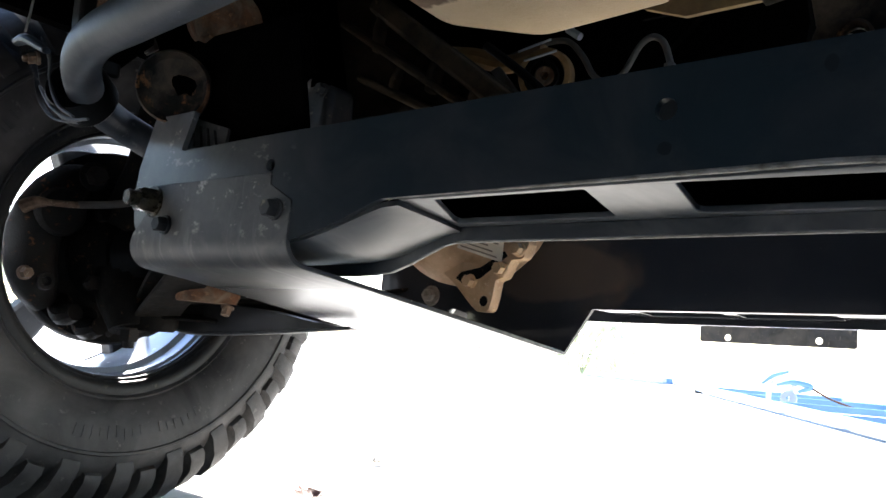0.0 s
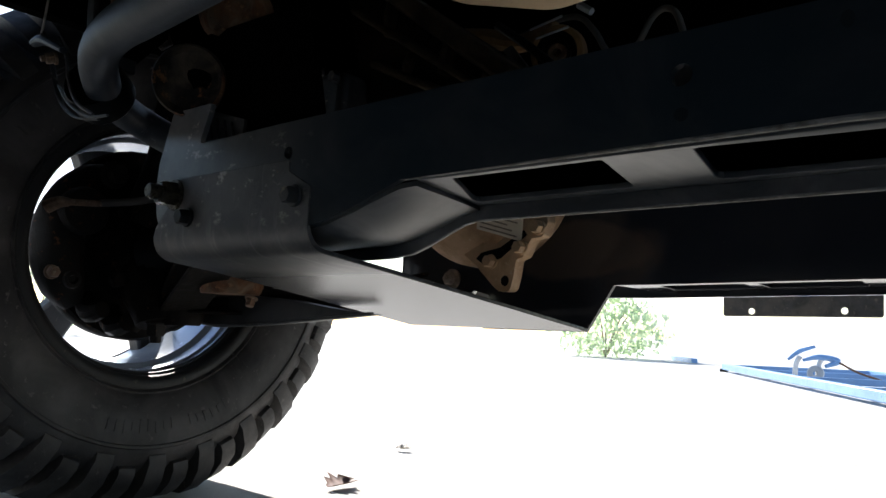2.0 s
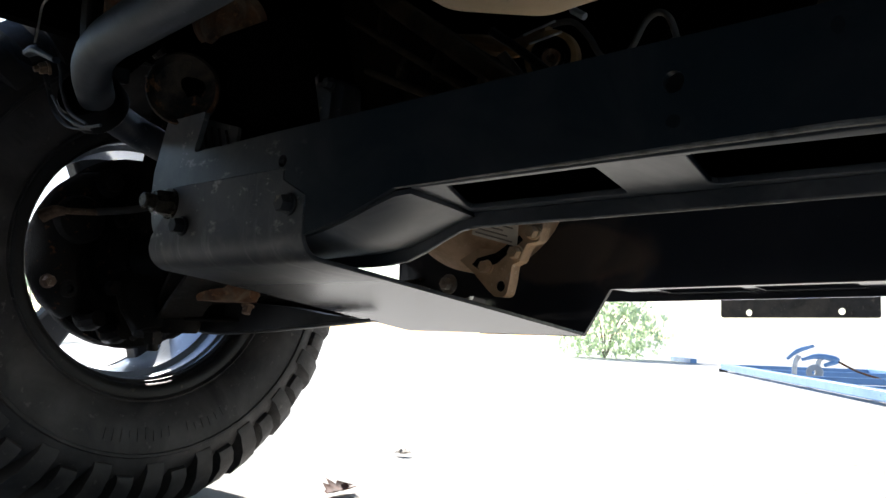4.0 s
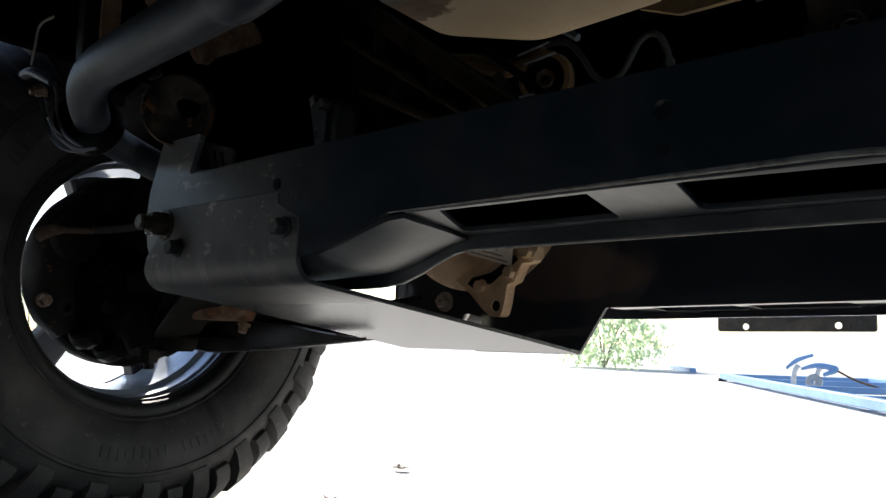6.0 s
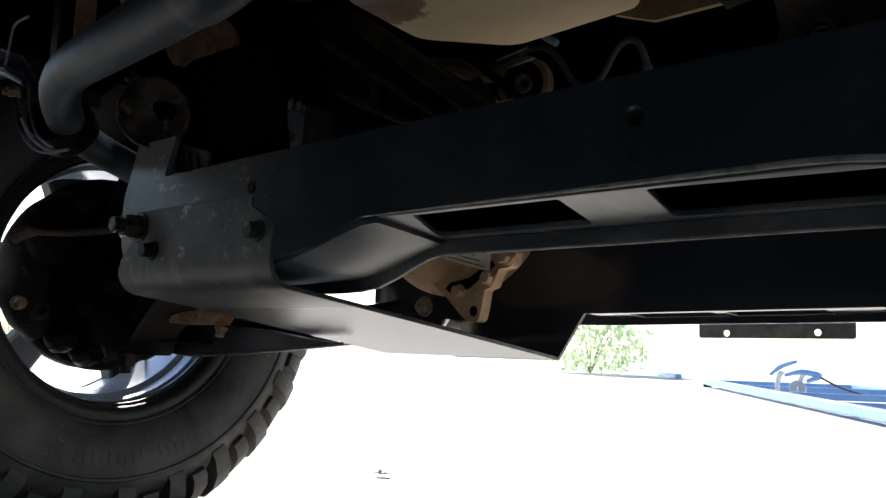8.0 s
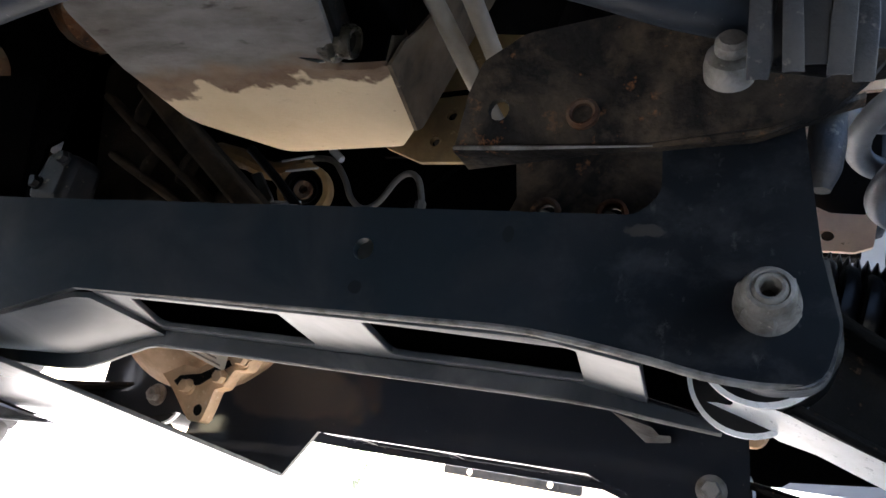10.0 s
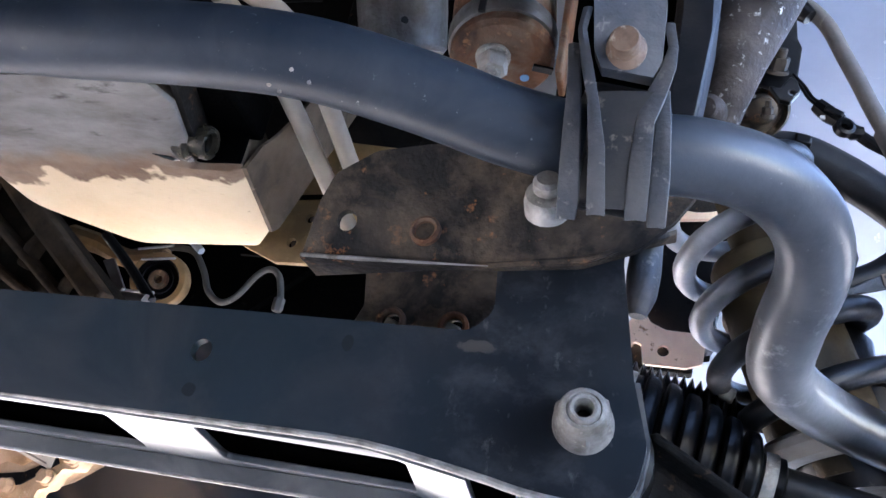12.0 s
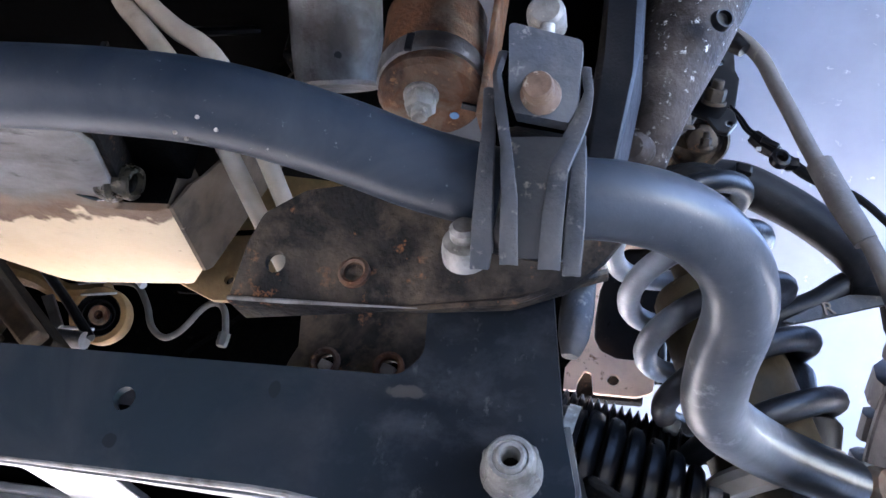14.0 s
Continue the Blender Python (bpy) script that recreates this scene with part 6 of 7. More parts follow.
    part("exhaust", tube([(-0.66, 0.25, 0.80), (-0.58, 0.20, 0.775), (-0.50, 0.16, 0.785), (-0.44, 0.12, 0.82), (-0.40, 0.10, 0.88)], 0.03, 18), RUST, top, "rust-orange exhaust pipe")
    part("heat_shield", box((-0.40, 0.05, 0.80), (0.10, 0.08, 0.06), (0, 25, 10)), DARK_IRON, top, bevel=0.01)
    # added to block the bright view behind the engine
    part("transmission", lathe((-0.17, 0.40, 0.66), (0, 1, -0.06), [(0, 0), (0.15, 0.0), (0.155, 0.02), (0.14, 0.12), (0.115, 0.3), (0.105, 0.75), (0.12, 0.80), (0.12, 0.95), (0, 0.96)], 24), SHADE_BLACK, top, "dirty dark transmission casing")
    part("breather_hose", tube([(-0.46, 0.02, 0.85), (-0.38, 0.01, 0.76), (-0.34, 0.04, 0.70), (-0.30, 0.12, 0.655), (-0.26, 0.2, 0.65)], 0.008, 10), RUBBER, top)
    part("cable", tube([(-0.215, -0.08, 0.80), (-0.12, -0.06, 0.76), (-0.08, 0.0, 0.74), (-0.03, 0.05, 0.78)], 0.004, 8), RUBBER, top)
    # added black sheets standing for unlit space between the parts
    part("rear_shade_sheet", plate([(-0.62, 0.84), (-0.08, 0.84), (-0.08, 0.72), (-0.215, 0.600), (-0.2243, 0.575), (-0.62, 0.56)], [], upright(0.37), 0.01), SHADE_BLACK, top)
    part("inner_shade_sheet", plate([(-0.68, 0.80), (-0.512, 0.80), (-0.512, 0.605), (-0.534, 0.595), (-0.534, 0.53), (-0.68, 0.56)], [], upright(0.150), 0.006), SHADE_BLACK, top)
    part("inner_shade_sheet", plate([(-0.578, 0.80), (-0.45, 0.80), (-0.45, 0.52), (-0.578, 0.52)], [], upright(0.200), 0.006), SHADE_BLACK, top)
    part("side_cover", box((0.0, 0.16, 0.80), (0.06, 0.14, 0.20), (0, 12, 0)), SHADE_BLACK, top, bevel=0.01)
    return top


engine()


def oil_pan():
    top = thing("oil_pan", (-0.13, 0.0, 0.57), "oil-stained aluminium sump, its underside half sprayed cream", "oil pan")
    bm = bmesh.new()
    # a shallow tub: two rings of corners, bottom and rim
    low = round_corners([(-0.200, -0.112, 0.02), (-0.022, -0.110, 0.012), (-0.0145, -0.083, 0.006), (-0.0385, -0.0170, 0.004), (-0.0035, -0.0155, 0.004), (-0.0215, 0.067, 0.008), (-0.043, 0.093, 0.012), (-0.16, 0.103, 0.03), (-0.218, 0.045, 0.03), (-0.222, -0.03, 0.02)], 4)
    rings = []
    mid = Vector((-0.115, -0.02))
    for s, z in ((0.0, 0.5665), (0.5, 0.5660), (0.93, 0.5635), (1.0, 0.5665), (1.0, 0.570)):
        if s == 0.0:
            rings.append([bm.verts.new((mid.x, mid.y, z))])
        else:
            rings.append([bm.verts.new((mid.x + (p.x - mid.x) * s, mid.y + (p.y - mid.y) * s, z - 0.004 * (p.y > 0.03) * (s < 1.05))) for p in low])
    n = len(low)
    for i in range(n):
        bm.faces.new((rings[0][0], rings[1][i], rings[1][(i + 1) % n]))
    for a, b in zip(rings[1:], rings[2:]):
        for i in range(n):
            bm.faces.new((a[i], a[(i + 1) % n], b[(i + 1) % n], b[i]))
    part("tub", bm, PAN, top, sharp=40)
    bm, rows = bmesh.new(), []
    for q, z in ((0.992, 0.5690), (0.990, 0.604), (0.980, 0.610), (0.86, 0.612), (0.5, 0.612)):
        rows.append([bm.verts.new((mid.x + (p.x - mid.x) * q, mid.y + (p.y - mid.y) * q, z)) for p in low])
    for a, b in zip(rows, rows[1:]):
        for i in range(n):
            bm.faces.new((a[i], a[(i + 1) % n], b[(i + 1) % n], b[i]))
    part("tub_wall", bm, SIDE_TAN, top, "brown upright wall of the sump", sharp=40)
    wall = plate([(-0.0160, 0.5660), (0.067, 0.5622), (0.073, 0.568), (0.080, 0.70), (0.012, 0.70), (0.004, 0.626), (-0.006, 0.598, 0.01), (-0.014, 0.585, 0.006)], [], lambda u, v, d: Vector((-0.0035 - 0.2036 * (u + 0.0155) + 0.33 * (v - 0.5655) + d, u, v)), 0.003)
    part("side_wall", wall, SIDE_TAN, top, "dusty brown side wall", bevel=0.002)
    # dark plates over the recess: its shade painted in along with the oil
    part("recess_wall", plate([(-0.012, -0.084), (-0.037, -0.013), (0.003, -0.011), (0.004, -0.040), (0.006, -0.088)], [], level(0.590), 0.03), SHADE_BLACK, top, "recess blackened for its shade and old oil", bevel=0.003)
    part("oily_shade_face", plate([(-0.118, 0.5705), (-0.024, 0.5705), (-0.018, 0.612), (-0.118, 0.612)], [], lambda u, v, d: Vector((-0.0365 - 0.348 * (u + 0.0205) + d, u, v)), 0.004), DARK_IRON, top, "oily face round the plug, darkened for the recess shade")
    part("oily_shade_face", plate([(-0.037, 0.5690), (-0.0045, 0.5690), (-0.0045, 0.604), (-0.037, 0.604)], [], upright(-0.0195), 0.003), SHADE_BLACK, top)
    P0, ax = Vector((-0.0345, -0.0350, 0.5755)), (0.95, 0.15, -0.15)
    bm = lathe(P0, ax, [(0, -0.006), (0.0140, -0.006), (0.0150, -0.002), (0.0150, 0.003), (0.0132, 0.005), (0.0115, 0.0055)], 24)
    add_lathe(bm, P0, ax, [(0.0112, 0.004), (0.0112, 0.013), (0.0104, 0.0155), (0.0078, 0.0155), (0.0072, 0.0110), (0, 0.0110)], 24)
    plug = part("drain_plug", bm, OILY, top, "oily metal drain plug with a hollow hexagon")
    part("socket", lathe(P0 + Vector(ax).normalized() * 0.0112, ax, [(0.0070, 0), (0.0068, 0.0008), (0, 0.0008)], 12), OIL, plug)
    part("oil_drip", tube([(-0.0640, -0.0322, 0.5662), (-0.0560, -0.0306, 0.5654), (-0.0480, -0.0290, 0.5648), (-0.0400, -0.0262, 0.5656)], [0.0005, 0.0015, 0.0024, 0.0012], 10), OIL, top, "glossy smear of oil")
    return top


oil_pan()


def skid_bracket():
    """Tan bracket behind the sump with two small holes."""
    top = thing("mount_bracket", (0.0, 0.10, 0.56), "tan dusty steel bracket with small bolt holes behind the sump", "bracket")
    outline = [(-0.105, 0.600), (-0.074, 0.574, 0.006), (-0.040, 0.5605, 0.008), (0.030, 0.561, 0.006), (0.075, 0.580), (0.075, 0.67), (-0.020, 0.68), (-0.055, 0.64)]
    part("plate", plate(outline, [circle(-0.0193, 0.6024, 0.0046, 12), circle(-0.0300, 0.5789, 0.0044, 12)], upright(0.118), 0.005), CAST_TAN_DARK, top, "ochre plate with two holes", bevel=0.001)
    # black sheet that paints the shade behind the holes
    part("shade_backing", box((0.0, 0.130, 0.61), (0.16, 0.004, 0.08)), SHADE_BLACK, top)
    for x, z in ((-0.0193, 0.6024), (-0.0300, 0.5789)):
        part("bolt_end", lathe((x + 0.0015, 0.121, z), BACK, [(0.0028, 0), (0.0026, 0.0015), (0, 0.002)], 10), RUST_DARK, top)
    part("joggle", plate([(-0.060, 0.6165), (0.06, 0.626), (0.06, 0.630), (-0.060, 0.6205)], [], upright(0.1155), 0.002), SHADE_BLACK, top, "dark seam across the plate")
    return top


CAST_TAN_DARK = surface("dusty_ochre_steel", (0.29, 0.185, 0.075), (0.16, 0.10, 0.042), (0.36, 0.25, 0.12), 20, 0.5, 0.2, 90, 0.7, 0.1, bump=0.3)
skid_bracket()


def cooler_pipes():
    for pts in ([(-0.068, -0.075, 0.72), (-0.0638, -0.060, 0.705), (-0.0359, -0.060, 0.678), (-0.0134, -0.058, 0.656), (0.008, -0.02, 0.632), (0.032, 0.045, 0.587), (0.045, 0.07, 0.565)],
                [(-0.055, -0.075, 0.72), (-0.0442, -0.060, 0.7039), (-0.0121, -0.060, 0.6771), (0.0221, -0.058, 0.654), (0.038, -0.02, 0.630), (0.049, 0.045, 0.597), (0.062, 0.07, 0.575)]):
        single("cooler_pipe", tube(pts, 0.0066, 14), PIPE_CREAM, "cream-coated cooler pipe running down behind the bracket", "pipe", "cooler pipes")


cooler_pipes()


def link_bushing():
    """The rubber bushed eye and bent pipes seen over the crossmember."""
    top = thing("torque_link", (-0.26, 0.28, 0.61), "brown dusty link with a rubber bushed eye", "link")
    O = Vector((-0.2668, 0.28, 0.6003))
    ax = (0.25, -0.93, -0.2)
    part("eye", lathe(O, ax, [(0.024, -0.009), (0.030, -0.009), (0.031, -0.006), (0.031, 0.010), (0.030, 0.012), (0.024, 0.012)], 28), OCHRE, top)
    part("rubber", lathe(O, ax, [(0.010, 0.008), (0.014, 0.004), (0.017, 0.009), (0.021, 0.004), (0.025, 0.009), (0.025, -0.008), (0.010, -0.008)], 24), RUBBER, top)
    part("sleeve", lathe(O, ax, [(0, 0.002), (0.005, 0.002), (0.005, 0.010), (0.010, 0.011), (0.011, 0.008), (0.011, -0.008)], 20), RUST, top, "rusty inner sleeve")
    part("arm", tube([O + Vector((-0.004, 0.0, 0.028)), (-0.3254, 0.285, 0.6265), (-0.3697, 0.285, 0.6416), (-0.4125, 0.285, 0.6502)], [0.011, 0.011, 0.012, 0.014], 10), OCHRE, top)
    part("strut", tube([(-0.2378, 0.240, 0.5612), (-0.2805, 0.240, 0.5987), (-0.3254, 0.240, 0.6336)], 0.0052, 10), CAST_BLACK, top, "thin black rod")
    part("clip", plate([(-0.3254, 0.6071), (-0.3129, 0.6111), (-0.2855, 0.5774), (-0.2914, 0.5688)], [], upright(0.25), 0.004), ALU, top, "pale steel clip", bevel=0.001)
    for a, b, r in (((-0.2939, 0.26, 0.6278), (-0.2519, 0.26, 0.6344), 0.0014), ((-0.2853, 0.26, 0.6155), (-0.2436, 0.26, 0.6199), 0.0014), ((-0.306, 0.26, 0.5775), (-0.255, 0.26, 0.5779), 0.0020), ((-0.2310, 0.26, 0.6420), (-0.2150, 0.26, 0.6300), 0.0042)):
        part("rod", tube([a, b], r, 8, 1), GALVANISED, top, "thin bright rod")
    part("brace", tube([(-0.3281, 0.235, 0.5602), (-0.2859, 0.235, 0.5576), (-0.2390, 0.235, 0.5568)], [0.010, 0.010, 0.009], 12), ALU, top)
    return top


link_bushing()


def bent_pipe():
    pts = [(-0.3576, 0.300, 0.6316), (-0.3352, 0.300, 0.6414), (-0.2934, 0.300, 0.6494), (-0.2561, 0.300, 0.6479), (-0.2333, 0.300, 0.6251), (-0.2187, 0.300, 0.6007), (-0.1993, 0.300, 0.5890), (-0.1819, 0.300, 0.5980), (-0.1649, 0.300, 0.6246), (-0.1503, 0.300, 0.6322), (-0.1371, 0.300, 0.6224), (-0.1274, 0.300, 0.5929)]
    top = thing("brake_pipe", (-0.2, 0.3, 0.55), "thin brown bent metal pipe behind the crossmember", "pipe")
    part("pipe", tube(pts, 0.0036, 10), HOSE, top)
    part("union", lathe((-0.1299, 0.30, 0.5990), DOWN, [(0, 0), (0.0062, 0), (0.0062, 0.012), (0.005, 0.015), (0, 0.015)], 6), HOSE, top)
    return top


bent_pipe()


def support_plate():
    top = thing("bump_stop_plate", (0.26, 0.39, 0.64), "pinkish primed steel plate with a hole and an opening", "plate", "bump stop plates")
    outline = [(0.2168, 0.598), (0.2168, 0.6213, 0.006), (0.2330, 0.646, 0.01), (0.2345, 0.6805, 0.01), (0.236, 0.70), (0.240, 0.735), (0.240, 0.81), (0.40, 0.81), (0.40, 0.778), (0.272, 0.768, 0.012), (0.2560, 0.7435, 0.01), (0.2470, 0.7146), (0.2440, 0.6809, 0.01),
               (0.2446, 0.657, 0.01), (0.2520, 0.6430, 0.01), (0.2684, 0.6355), (0.2969, 0.6345), (0.310, 0.640), (0.306, 0.602, 0.005), (0.2898, 0.596, 0.004), (0.2470, 0.5965, 0.003), (0.2440, 0.6180, 0.004), (0.2370, 0.6200, 0.003), (0.2310, 0.6080), (0.229, 0.598)]
    part("plate", plate(outline, [circle(0.2666, 0.6124, 0.0062)], upright(0.39), 0.006), PRIMER, top, bevel=0.0012)
    part("rubber_stop", box((0.2790, 0.432, 0.712), (0.082, 0.05, 0.160)), RUBBER, top, "black rubber stop", bevel=0.008)
    # dark box that paints the shade behind the hole
    part("shade_backing", box((0.262, 0.412, 0.610), (0.070, 0.02, 0.030)), DARK_IRON, top, bevel=0.003)
    return top


mirrored(support_plate())


def brake_line():
    top = thing("brake_hose", (0.36, 0.09, 0.80), "brown-grey rubber brake hose with a thick sleeve", "brake hose")
    part("hose", tube([(0.3542, 0.100, 0.8064), (0.3640, 0.100, 0.7960), (0.3742, 0.100, 0.7793), (0.3833, 0.100, 0.7533), (0.3927, 0.100, 0.7269), (0.4002, 0.100, 0.7042), (0.4075, 0.100, 0.6849), (0.4240, 0.100, 0.6461), (0.4375, 0.100, 0.6150), (0.4480, 0.100, 0.5703)], 0.0060, 14), HOSE, top)
    part("sleeve", tube([(0.4085, 0.100, 0.6850), (0.4200, 0.100, 0.6540), (0.4330, 0.100, 0.6230)], [0.0092, 0.0092, 0.0078], 14), HOSE, top)
    part("union", tube([(0.3380, 0.094, 0.8089), (0.3476, 0.094, 0.7991), (0.3537, 0.094, 0.7920), (0.3601, 0.094, 0.7849)], [0.0070, 0.0082, 0.0078, 0.0060], 12), RUBBER, top, "black hose fitting")
    return top


brake_line()


def sensor_bracket():
    top = thing("sensor_bracket", (0.35, 0.14, 0.77), "blue-grey steel bracket with bolts and a wired connector", "bracket")
    br = [(0.3128, 0.7737), (0.3263, 0.7976), (0.3435, 0.8539), (0.345, 0.90), (0.372, 0.90), (0.3598, 0.8520), (0.3605, 0.8140), (0.3639, 0.8041), (0.3598, 0.7704), (0.3464, 0.7589)]
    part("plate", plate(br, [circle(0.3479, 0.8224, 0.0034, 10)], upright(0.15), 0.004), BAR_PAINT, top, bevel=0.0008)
    part("bolt", bolt((0.3425, 0.145, 0.7742), (0.15, -0.8, 0.55), 0.015, 0.010, 0.010, stud=0.007), RUST_DARK, top)
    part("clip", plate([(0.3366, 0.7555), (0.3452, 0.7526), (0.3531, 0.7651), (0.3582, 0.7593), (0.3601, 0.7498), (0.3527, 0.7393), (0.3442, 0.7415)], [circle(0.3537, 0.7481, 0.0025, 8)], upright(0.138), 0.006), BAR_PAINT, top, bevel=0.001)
    cup = part("bump_cup", lathe((0.3333, 0.200, 0.7780), (0.12, -0.45, -0.9), [(0, -0.03), (0.022, -0.03), (0.0265, 0.0), (0.0275, 0.008), (0.0250, 0.010), (0.0225, 0.004), (0, 0.002)], 28), RUST_DARK, top, "rusty dished cup")
    part("cup_stop", lathe((0.3364, 0.190, 0.7708), (0.1, -0.5, -0.85), [(0, -0.01), (0.012, -0.01), (0.013, 0.006), (0.009, 0.009), (0, 0.010)], 18), RUST_DARK, cup)
    part("stud", bolt((0.3172, 0.150, 0.7515), (0, -0.55, 0.8), 0.014, 0.010, 0.011, stud=0.016), RUST_DARK, top)
    part("stud", bolt((0.3371, 0.155, 0.7359), (0, -0.7, 0.6), 0.008, 0.006, 0.0055, stud=0.005), RUST_DARK, top)
    part("link_tab", plate([(0.2997, 0.7607), (0.3130, 0.7937), (0.3339, 0.7813), (0.3272, 0.7665), (0.3137, 0.7519), (0.3034, 0.7392)], [], upright(0.16), 0.008), RUST_DARK, top, bevel=0.002)
    part("wire", tube([(0.3533, 0.140, 0.7655), (0.3605, 0.140, 0.7552), (0.3658, 0.140, 0.7440), (0.3715, 0.140, 0.7374)], 0.0014, 6), RUBBER, top)
    part("wire", tube([(0.3552, 0.141, 0.7686), (0.3628, 0.141, 0.7571), (0.3685, 0.141, 0.7459), (0.3742, 0.141, 0.7404)], 0.0014, 6), RUBBER, top)
    con = part("connector", tube([(0.3715, 0.140, 0.7374), (0.3795, 0.140, 0.7288), (0.3883, 0.140, 0.7214)], [0.0060, 0.0068, 0.0058], 8, 1), RUBBER, top, "black plastic connector")
    part("latch", box((0.3827, 0.134, 0.7267), (0.014, 0.004, 0.005), (0, 32, 0)), RUBBER, con, bevel=0.001)
    part("window", box((0.3741, 0.133, 0.7202), (0.0035, 0.002, 0.003)), BOLT_PALE, con)
    part("collar", lathe((0.3884, 0.138, 0.7126), (0.3, -1, 0), [(0.003, 0), (0.0075, 0), (0.0075, 0.006), (0.005, 0.007), (0.003, 0.004)], 14), RUBBER, con)
    part("plug", tube([(0.3876, 0.141, 0.7210), (0.3977, 0.141, 0.7117), (0.4034, 0.141, 0.7117)], [0.0052, 0.0062, 0.0050], 8, 1), RUBBER, con)
    part("harness", tube([(0.3971, 0.143, 0.7156), (0.4085, 0.143, 0.7049), (0.4217, 0.143, 0.6949), (0.4440, 0.143, 0.6835), (0.4705, 0.143, 0.6512)], [0.0045, 0.0048, 0.0036, 0.003, 0.003], 10), RUBBER, top)
    return top


sensor_bracket()


# ---- truck body that shades the place ----
def truck_body():
    top = thing("truck_body", (MIDDLE, 1.2, 0.9), "dark painted truck body with pale blue-grey wheel wells", "truck body")
    part("hood", box((MIDDLE, 0.10, 1.30), (1.75, 1.75, 0.03)), BODY_PAINT, top, bevel=0.01)
    part("floor", box((MIDDLE, 2.7, 0.82), (1.75, 3.4, 0.05)), SHADE_BLACK, top, bevel=0.01)
    # unseen; spread wide and low to black out gaps behind the engine
    part("firewall", box((-0.40, 1.02, 0.91), (1.25, 0.04, 0.76)), SHADE_BLACK, top)
    # unseen front panels, closed up to keep sky light out
    part("grille", box((MIDDLE, -0.78, 1.05), (1.5, 0.05, 0.45)), BODY_PAINT, top, bevel=0.01)
    part("bumper", box((MIDDLE, -0.86, 0.735), (1.8, 0.16, 0.31)), BODY_PAINT, top, bevel=0.03)
    # unseen sheet added near the ground to shut out light from ahead
    part("front_light_stop", box((MIDDLE, -0.80, 0.335), (1.5, 0.02, 0.53)), SHADE_BLACK, top, bevel=0.005)
    # unseen side sheets added to cut the light from left and right
    for x, y, deep in ((-0.93, -0.52, 0.55), (0.62, -0.585, 0.42)):
        part("side_light_stop", box((x, y, 0.60), (0.02, deep, 0.70)), SHADE_BLACK, top, bevel=0.004)
    part("radiator", box((MIDDLE, -0.62, 0.90), (1.0, 0.08, 0.55)), SHADE_BLACK, top)
    # unseen; added for the shadow it casts on the drive
    part("cab", box((MIDDLE, 2.3, 1.55), (1.7, 2.4, 0.75)), BODY_PAINT, top, bevel=0.12)
    for s in (1, -1):
        q = lambda x: MIDDLE + s * x
        part("fender", box((q(0.885), 0.10, 1.16), (0.03, 1.75, 0.26)), BODY_PAINT, top, bevel=0.008)
        # unseen dark walls added to close off bright gaps
        part("inner_fender", box((q(0.57 if s < 0 else 0.50), -0.10 if s < 0 else 0.1, 0.96 if s < 0 else 1.04), (0.02, 1.36 if s < 0 else 1.75, 0.66 if s < 0 else 0.50)), SHADE_BLACK, top)
        part("door_sill", box((q(0.88), 2.4, 0.86), (0.08, 2.6, 0.14)), BODY_PAINT, top, bevel=0.01)
        # wheel well: a curved apron behind and beside the suspension
        bm, rows = bmesh.new(), []
        for k in range(13):
            a = radians(-8 + 100 * k / 12)
            y, z = 0.30 + 0.60 * math.cos(a), 0.50 + 0.66 * math.sin(a)
            rows.append([bm.verts.new((q(x), y + (0.86 - x) * 0.25, z)) for x in (0.36, 0.45, 0.55, 0.65, 0.75, 0.86)])
        for a, b in zip(rows, rows[1:]):
            for i in range(5):
                bm.faces.new((a[i], a[i + 1], b[i + 1], b[i]))
        part("wheel_well", bm, PANEL_BLUE, top, "pale blue-grey painted wheel well", solid=0.004, sharp=60)
    return top


truck_body()


# ---- leaves on the drive ----
def dry_leaf(at, size, turn, material, label, seed):
    rnd = random.Random(seed)
    bm = bmesh.new()
    m = Matrix.Translation(at) @ Matrix.Rotation(radians(turn), 4, "Z")
    mids, lefts, rights = [], [], []
    for k in range(9):
        s = k / 8
        half = size * 0.34 * math.sin(math.pi * min(1, s * 0.93 + 0.05)) * (1 + 0.28 * (-1) ** k)
        lift = 0.004 + size * 0.22 * (s - 0.4) ** 2 + rnd.uniform(0, 0.003)
        mids.append(bm.verts.new(m @ Vector((size * (s - 0.5), 0, lift))))
        lefts.append(bm.verts.new(m @ Vector((size * (s - 0.5), half, lift + half * 0.55))))
        rights.append(bm.verts.new(m @ Vector((size * (s - 0.5), -half, lift + half * 0.35))))
    for k in range(8):
        bm.faces.new((mids[k], mids[k + 1], lefts[k + 1], lefts[k]))
        bm.faces.new((mids[k + 1], mids[k], rights[k], rights[k + 1]))
    return single("dry_leaf", bm, material, label, "leaf", "fallen leaves", solid=0.0008, sharp=80)


dry_leaf((-1.064, 0.908, 0), 0.042, 20, LEAF_GREY, "small pale curled dry leaf lying on the concrete", 1)
dry_leaf((-0.845, 0.515, 0), 0.074, 100, LEAF_BROWN, "red-brown curled dry leaf lying on the concrete", 3)


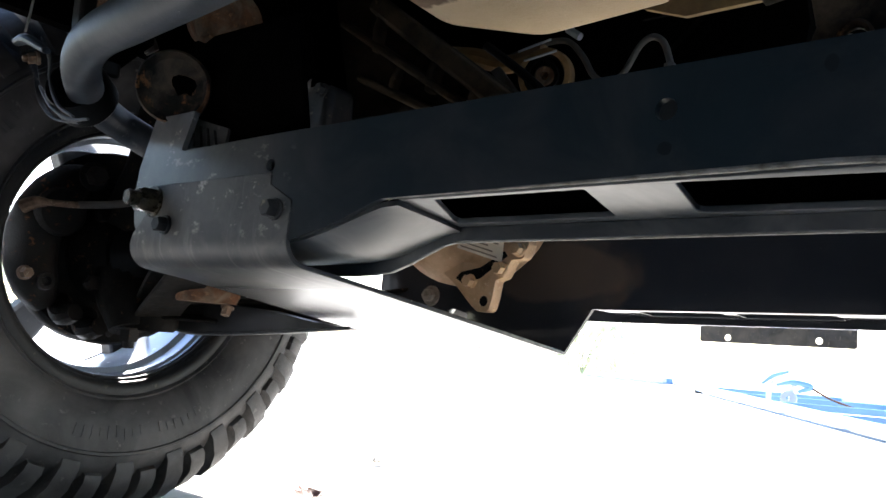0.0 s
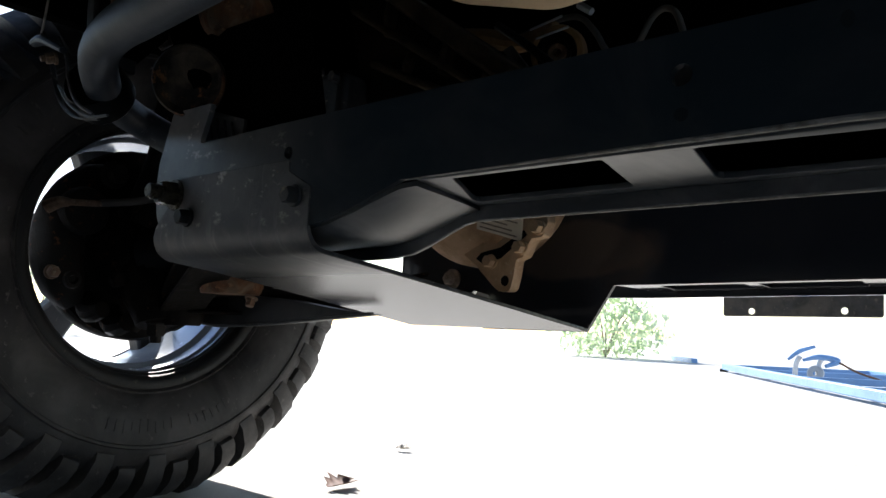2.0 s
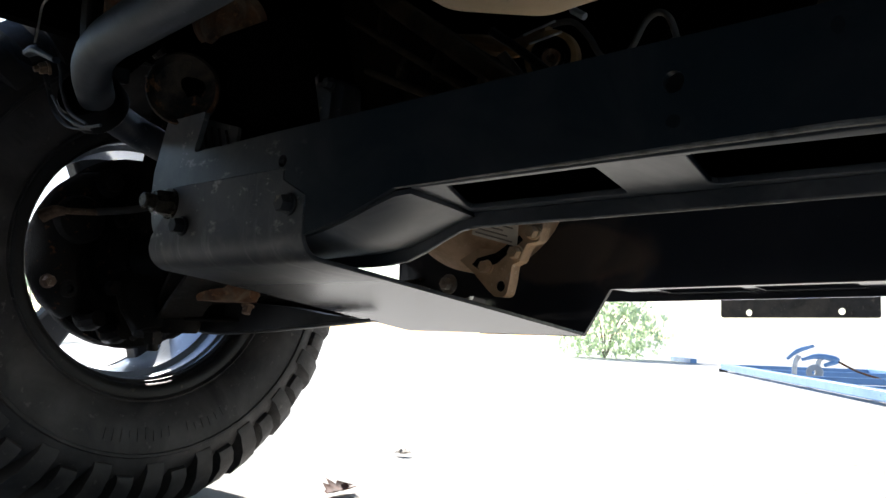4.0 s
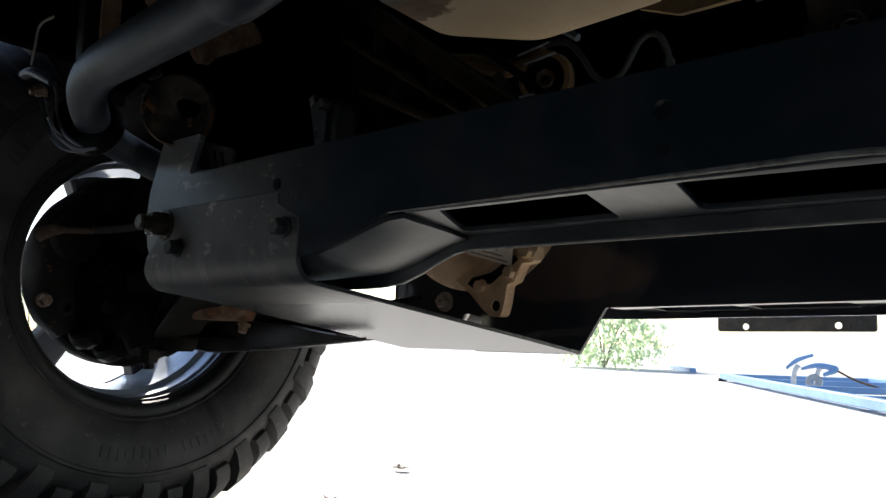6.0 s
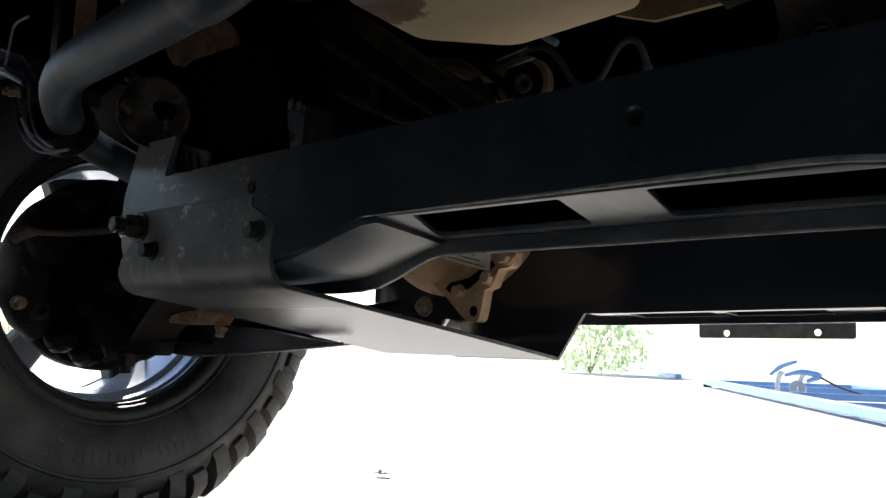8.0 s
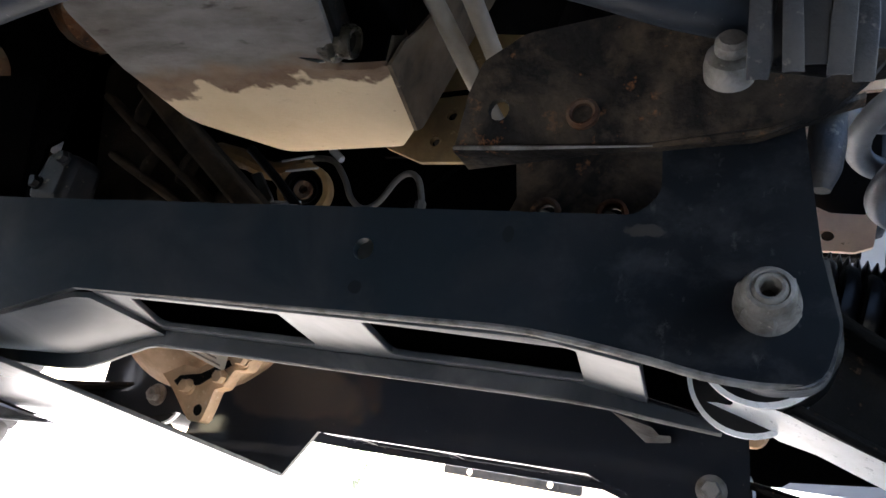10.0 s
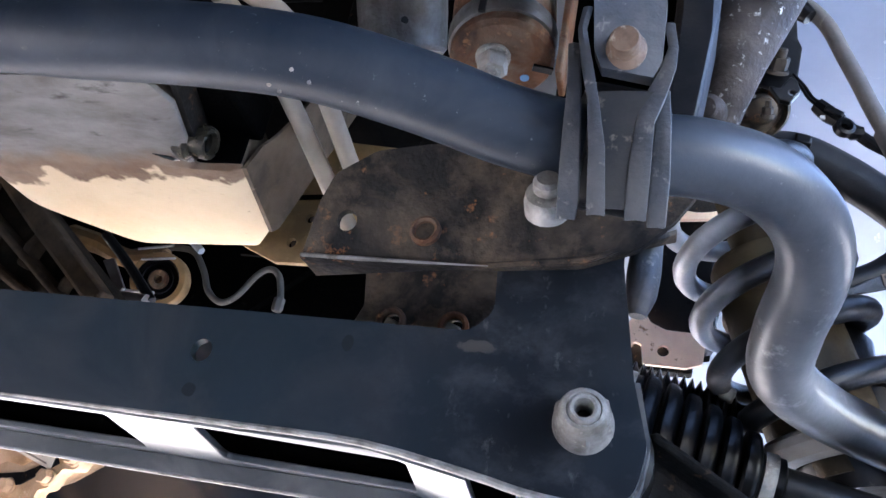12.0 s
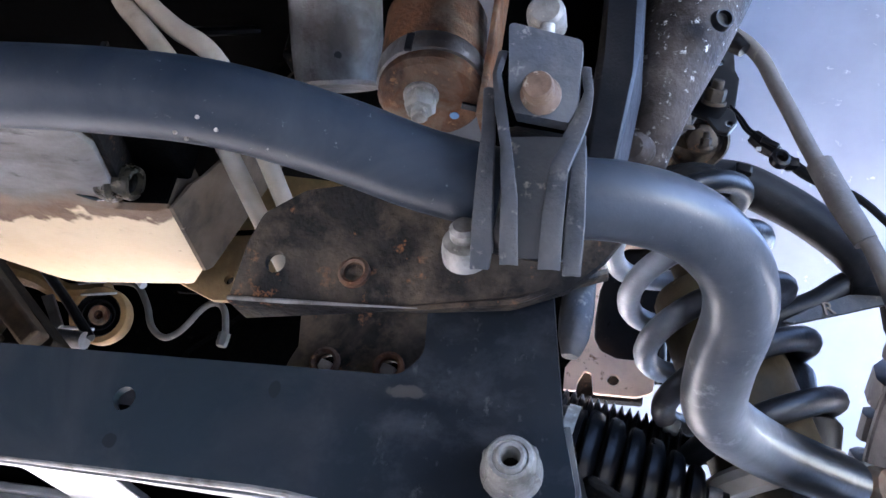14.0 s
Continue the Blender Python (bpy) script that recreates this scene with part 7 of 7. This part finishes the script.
# ---- the yard behind ----
def bush(at, size, seed, count, label):
    rnd = random.Random(seed)
    top = thing("bush", at, label, "bush", "bushes")
    at = Vector(at)
    bm = bmesh.new()
    for k in range(6):
        a = rnd.uniform(0, 6.28)
        tip = at + Vector((math.cos(a) * size[0] * 0.5, math.sin(a) * size[1] * 0.5, size[2] * rnd.uniform(0.6, 0.9)))
        add_tube(bm, [at, at + (tip - at) * 0.5 + Vector((0, 0, 0.1)), tip], [0.014, 0.010, 0.005], 6, 3)
    part("stem", bm, BARK, top)
    verts, faces = [], []
    for k in range(count):
        a, u, r = rnd.uniform(0, 6.28), rnd.uniform(0.08, 1), rnd.uniform(0.45, 1) * (1 + 0.25 * math.sin(5 * rnd.random()))
        wide = math.sin(math.pi * min(1, u * 0.85 + 0.12)) * r
        p = at + Vector((math.cos(a) * size[0] * wide, math.sin(a) * size[1] * wide, size[2] * u + rnd.gauss(0, 0.05)))
        q = Euler((rnd.uniform(0, 6), rnd.uniform(0, 6), rnd.uniform(0, 6))).to_matrix()
        s = rnd.uniform(0.03, 0.07)
        i = len(verts)
        verts += [p + q @ Vector(v) * s for v in ((-1, 0, 0), (0, -0.5, 0.1), (1, 0, 0), (0, 0.5, 0.1))]
        faces += [(i, i + 1, i + 2), (i, i + 2, i + 3)]
    me = bpy.data.meshes.new("foliage")
    me.from_pydata(verts, [], faces)
    me.materials.append(FOLIAGE)
    ob = new("foliage", me)
    ob.parent = top
    ob.matrix_parent_inverse = origin_of(top).inverted()
    tagged(ob, kind="stuff")
    return top


bush((-5.3, 9.6, 0), (0.95, 0.6, 1.0), 5, 1900, "green leafy bush at the edge of the drive")
bush((-11.5, 4.2, 0), (1.2, 1.2, 1.3), 9, 1500, "green leafy bush beyond the wheel")


def trailer():
    """A low blue trailer frame parked on the drive, with its jack and coupling."""
    top = thing("utility_trailer", (-1.4, 5.0, 0.0), "low blue steel trailer frame parked on the drive", "trailer")
    A, B = Vector((-2.62, 7.02, 0.052)), Vector((-0.30, 3.32, 0.052))
    d = (B - A).normalized()
    s = Vector((-d.y, d.x, 0))
    yaw = math.degrees(math.atan2(d.y, d.x))
    L = (B - A).length
    part("side_rail", box((A + B) / 2, (L, 0.05, 0.060), (0, 0, yaw)), TRAILER_BLUE, top, bevel=0.008)
    part("side_rail", box((A + B) / 2 + s * 1.3, (L, 0.05, 0.060), (0, 0, yaw)), TRAILER_BLUE, top, bevel=0.008)
    for k in range(5):
        part("cross_rail", box(A + (B - A) * (0.01 + 0.245 * k) + s * 0.65, (0.05, 1.25, 0.045), (0, 0, yaw)), TRAILER_BLUE, top, bevel=0.006)
    for p in (A, B):
        part("foot", box(p + Vector((0, 0, -0.037)), (0.06, 0.06, 0.030)), CAST_BLACK, top)
    # tongue with a jack and a coupling standing on the frame
    C = Vector((-1.62, 6.0, 0.08))
    for q in (C + Vector((-0.06, 0, 0)), C + Vector((0.10, 0.02, 0))):
        part("jack_post", tube([q + Vector((0, 0, -0.05)), q + Vector((0.01, 0, 0.06)), q + Vector((0.04, 0, 0.12))], 0.020, 8), GALVANISED, top)
    part("jack_wheel", lathe(C + Vector((0.10, -0.03, -0.005)), (0.3, -1, 0.2), [(0.02, -0.02), (0.055, -0.02), (0.062, -0.01), (0.062, 0.01), (0.055, 0.02), (0.02, 0.02)], 18), GALVANISED, top, "pale jack wheel")
    part("jack_crank", tube([C + Vector((-0.11, 0, 0.09)), C + Vector((-0.03, 0, 0.155)), C + Vector((0.09, 0, 0.20))], [0.012, 0.018, 0.012], 8), TRAILER_BLUE, top)
    part("coupling", tube([C + Vector((0.00, 0, 0.09)), C + Vector((0.12, 0, 0.120)), C + Vector((0.25, 0, 0.095)), C + Vector((0.16, 0, 0.050))], [0.012, 0.022, 0.024, 0.014], 8), TRAILER_BLUE, top)
    part("stay", tube([C + Vector((0.26, 0, 0.085)), C + Vector((0.40, -0.05, 0.02)), C + Vector((0.58, -0.1, -0.03))], 0.008, 6), RUST, top)
    part("tail_lamp", box(B - s * 0.035 + Vector((0, 0, -0.01)), (0.10, 0.02, 0.05), (0, 0, yaw)), RED_LENS, top, "red tail lamp")
    return top


trailer()


def plank():
    """A short blue timber lying on the drive beyond the trailer."""
    bm = box((-4.18, 9.70, 0.03), (1.2, 0.08, 0.06), (0, 0, -54))
    return single("timber", bm, TRAILER_BLUE, "short blue painted timber lying on the drive", "timber", bevel=0.006)


plank()
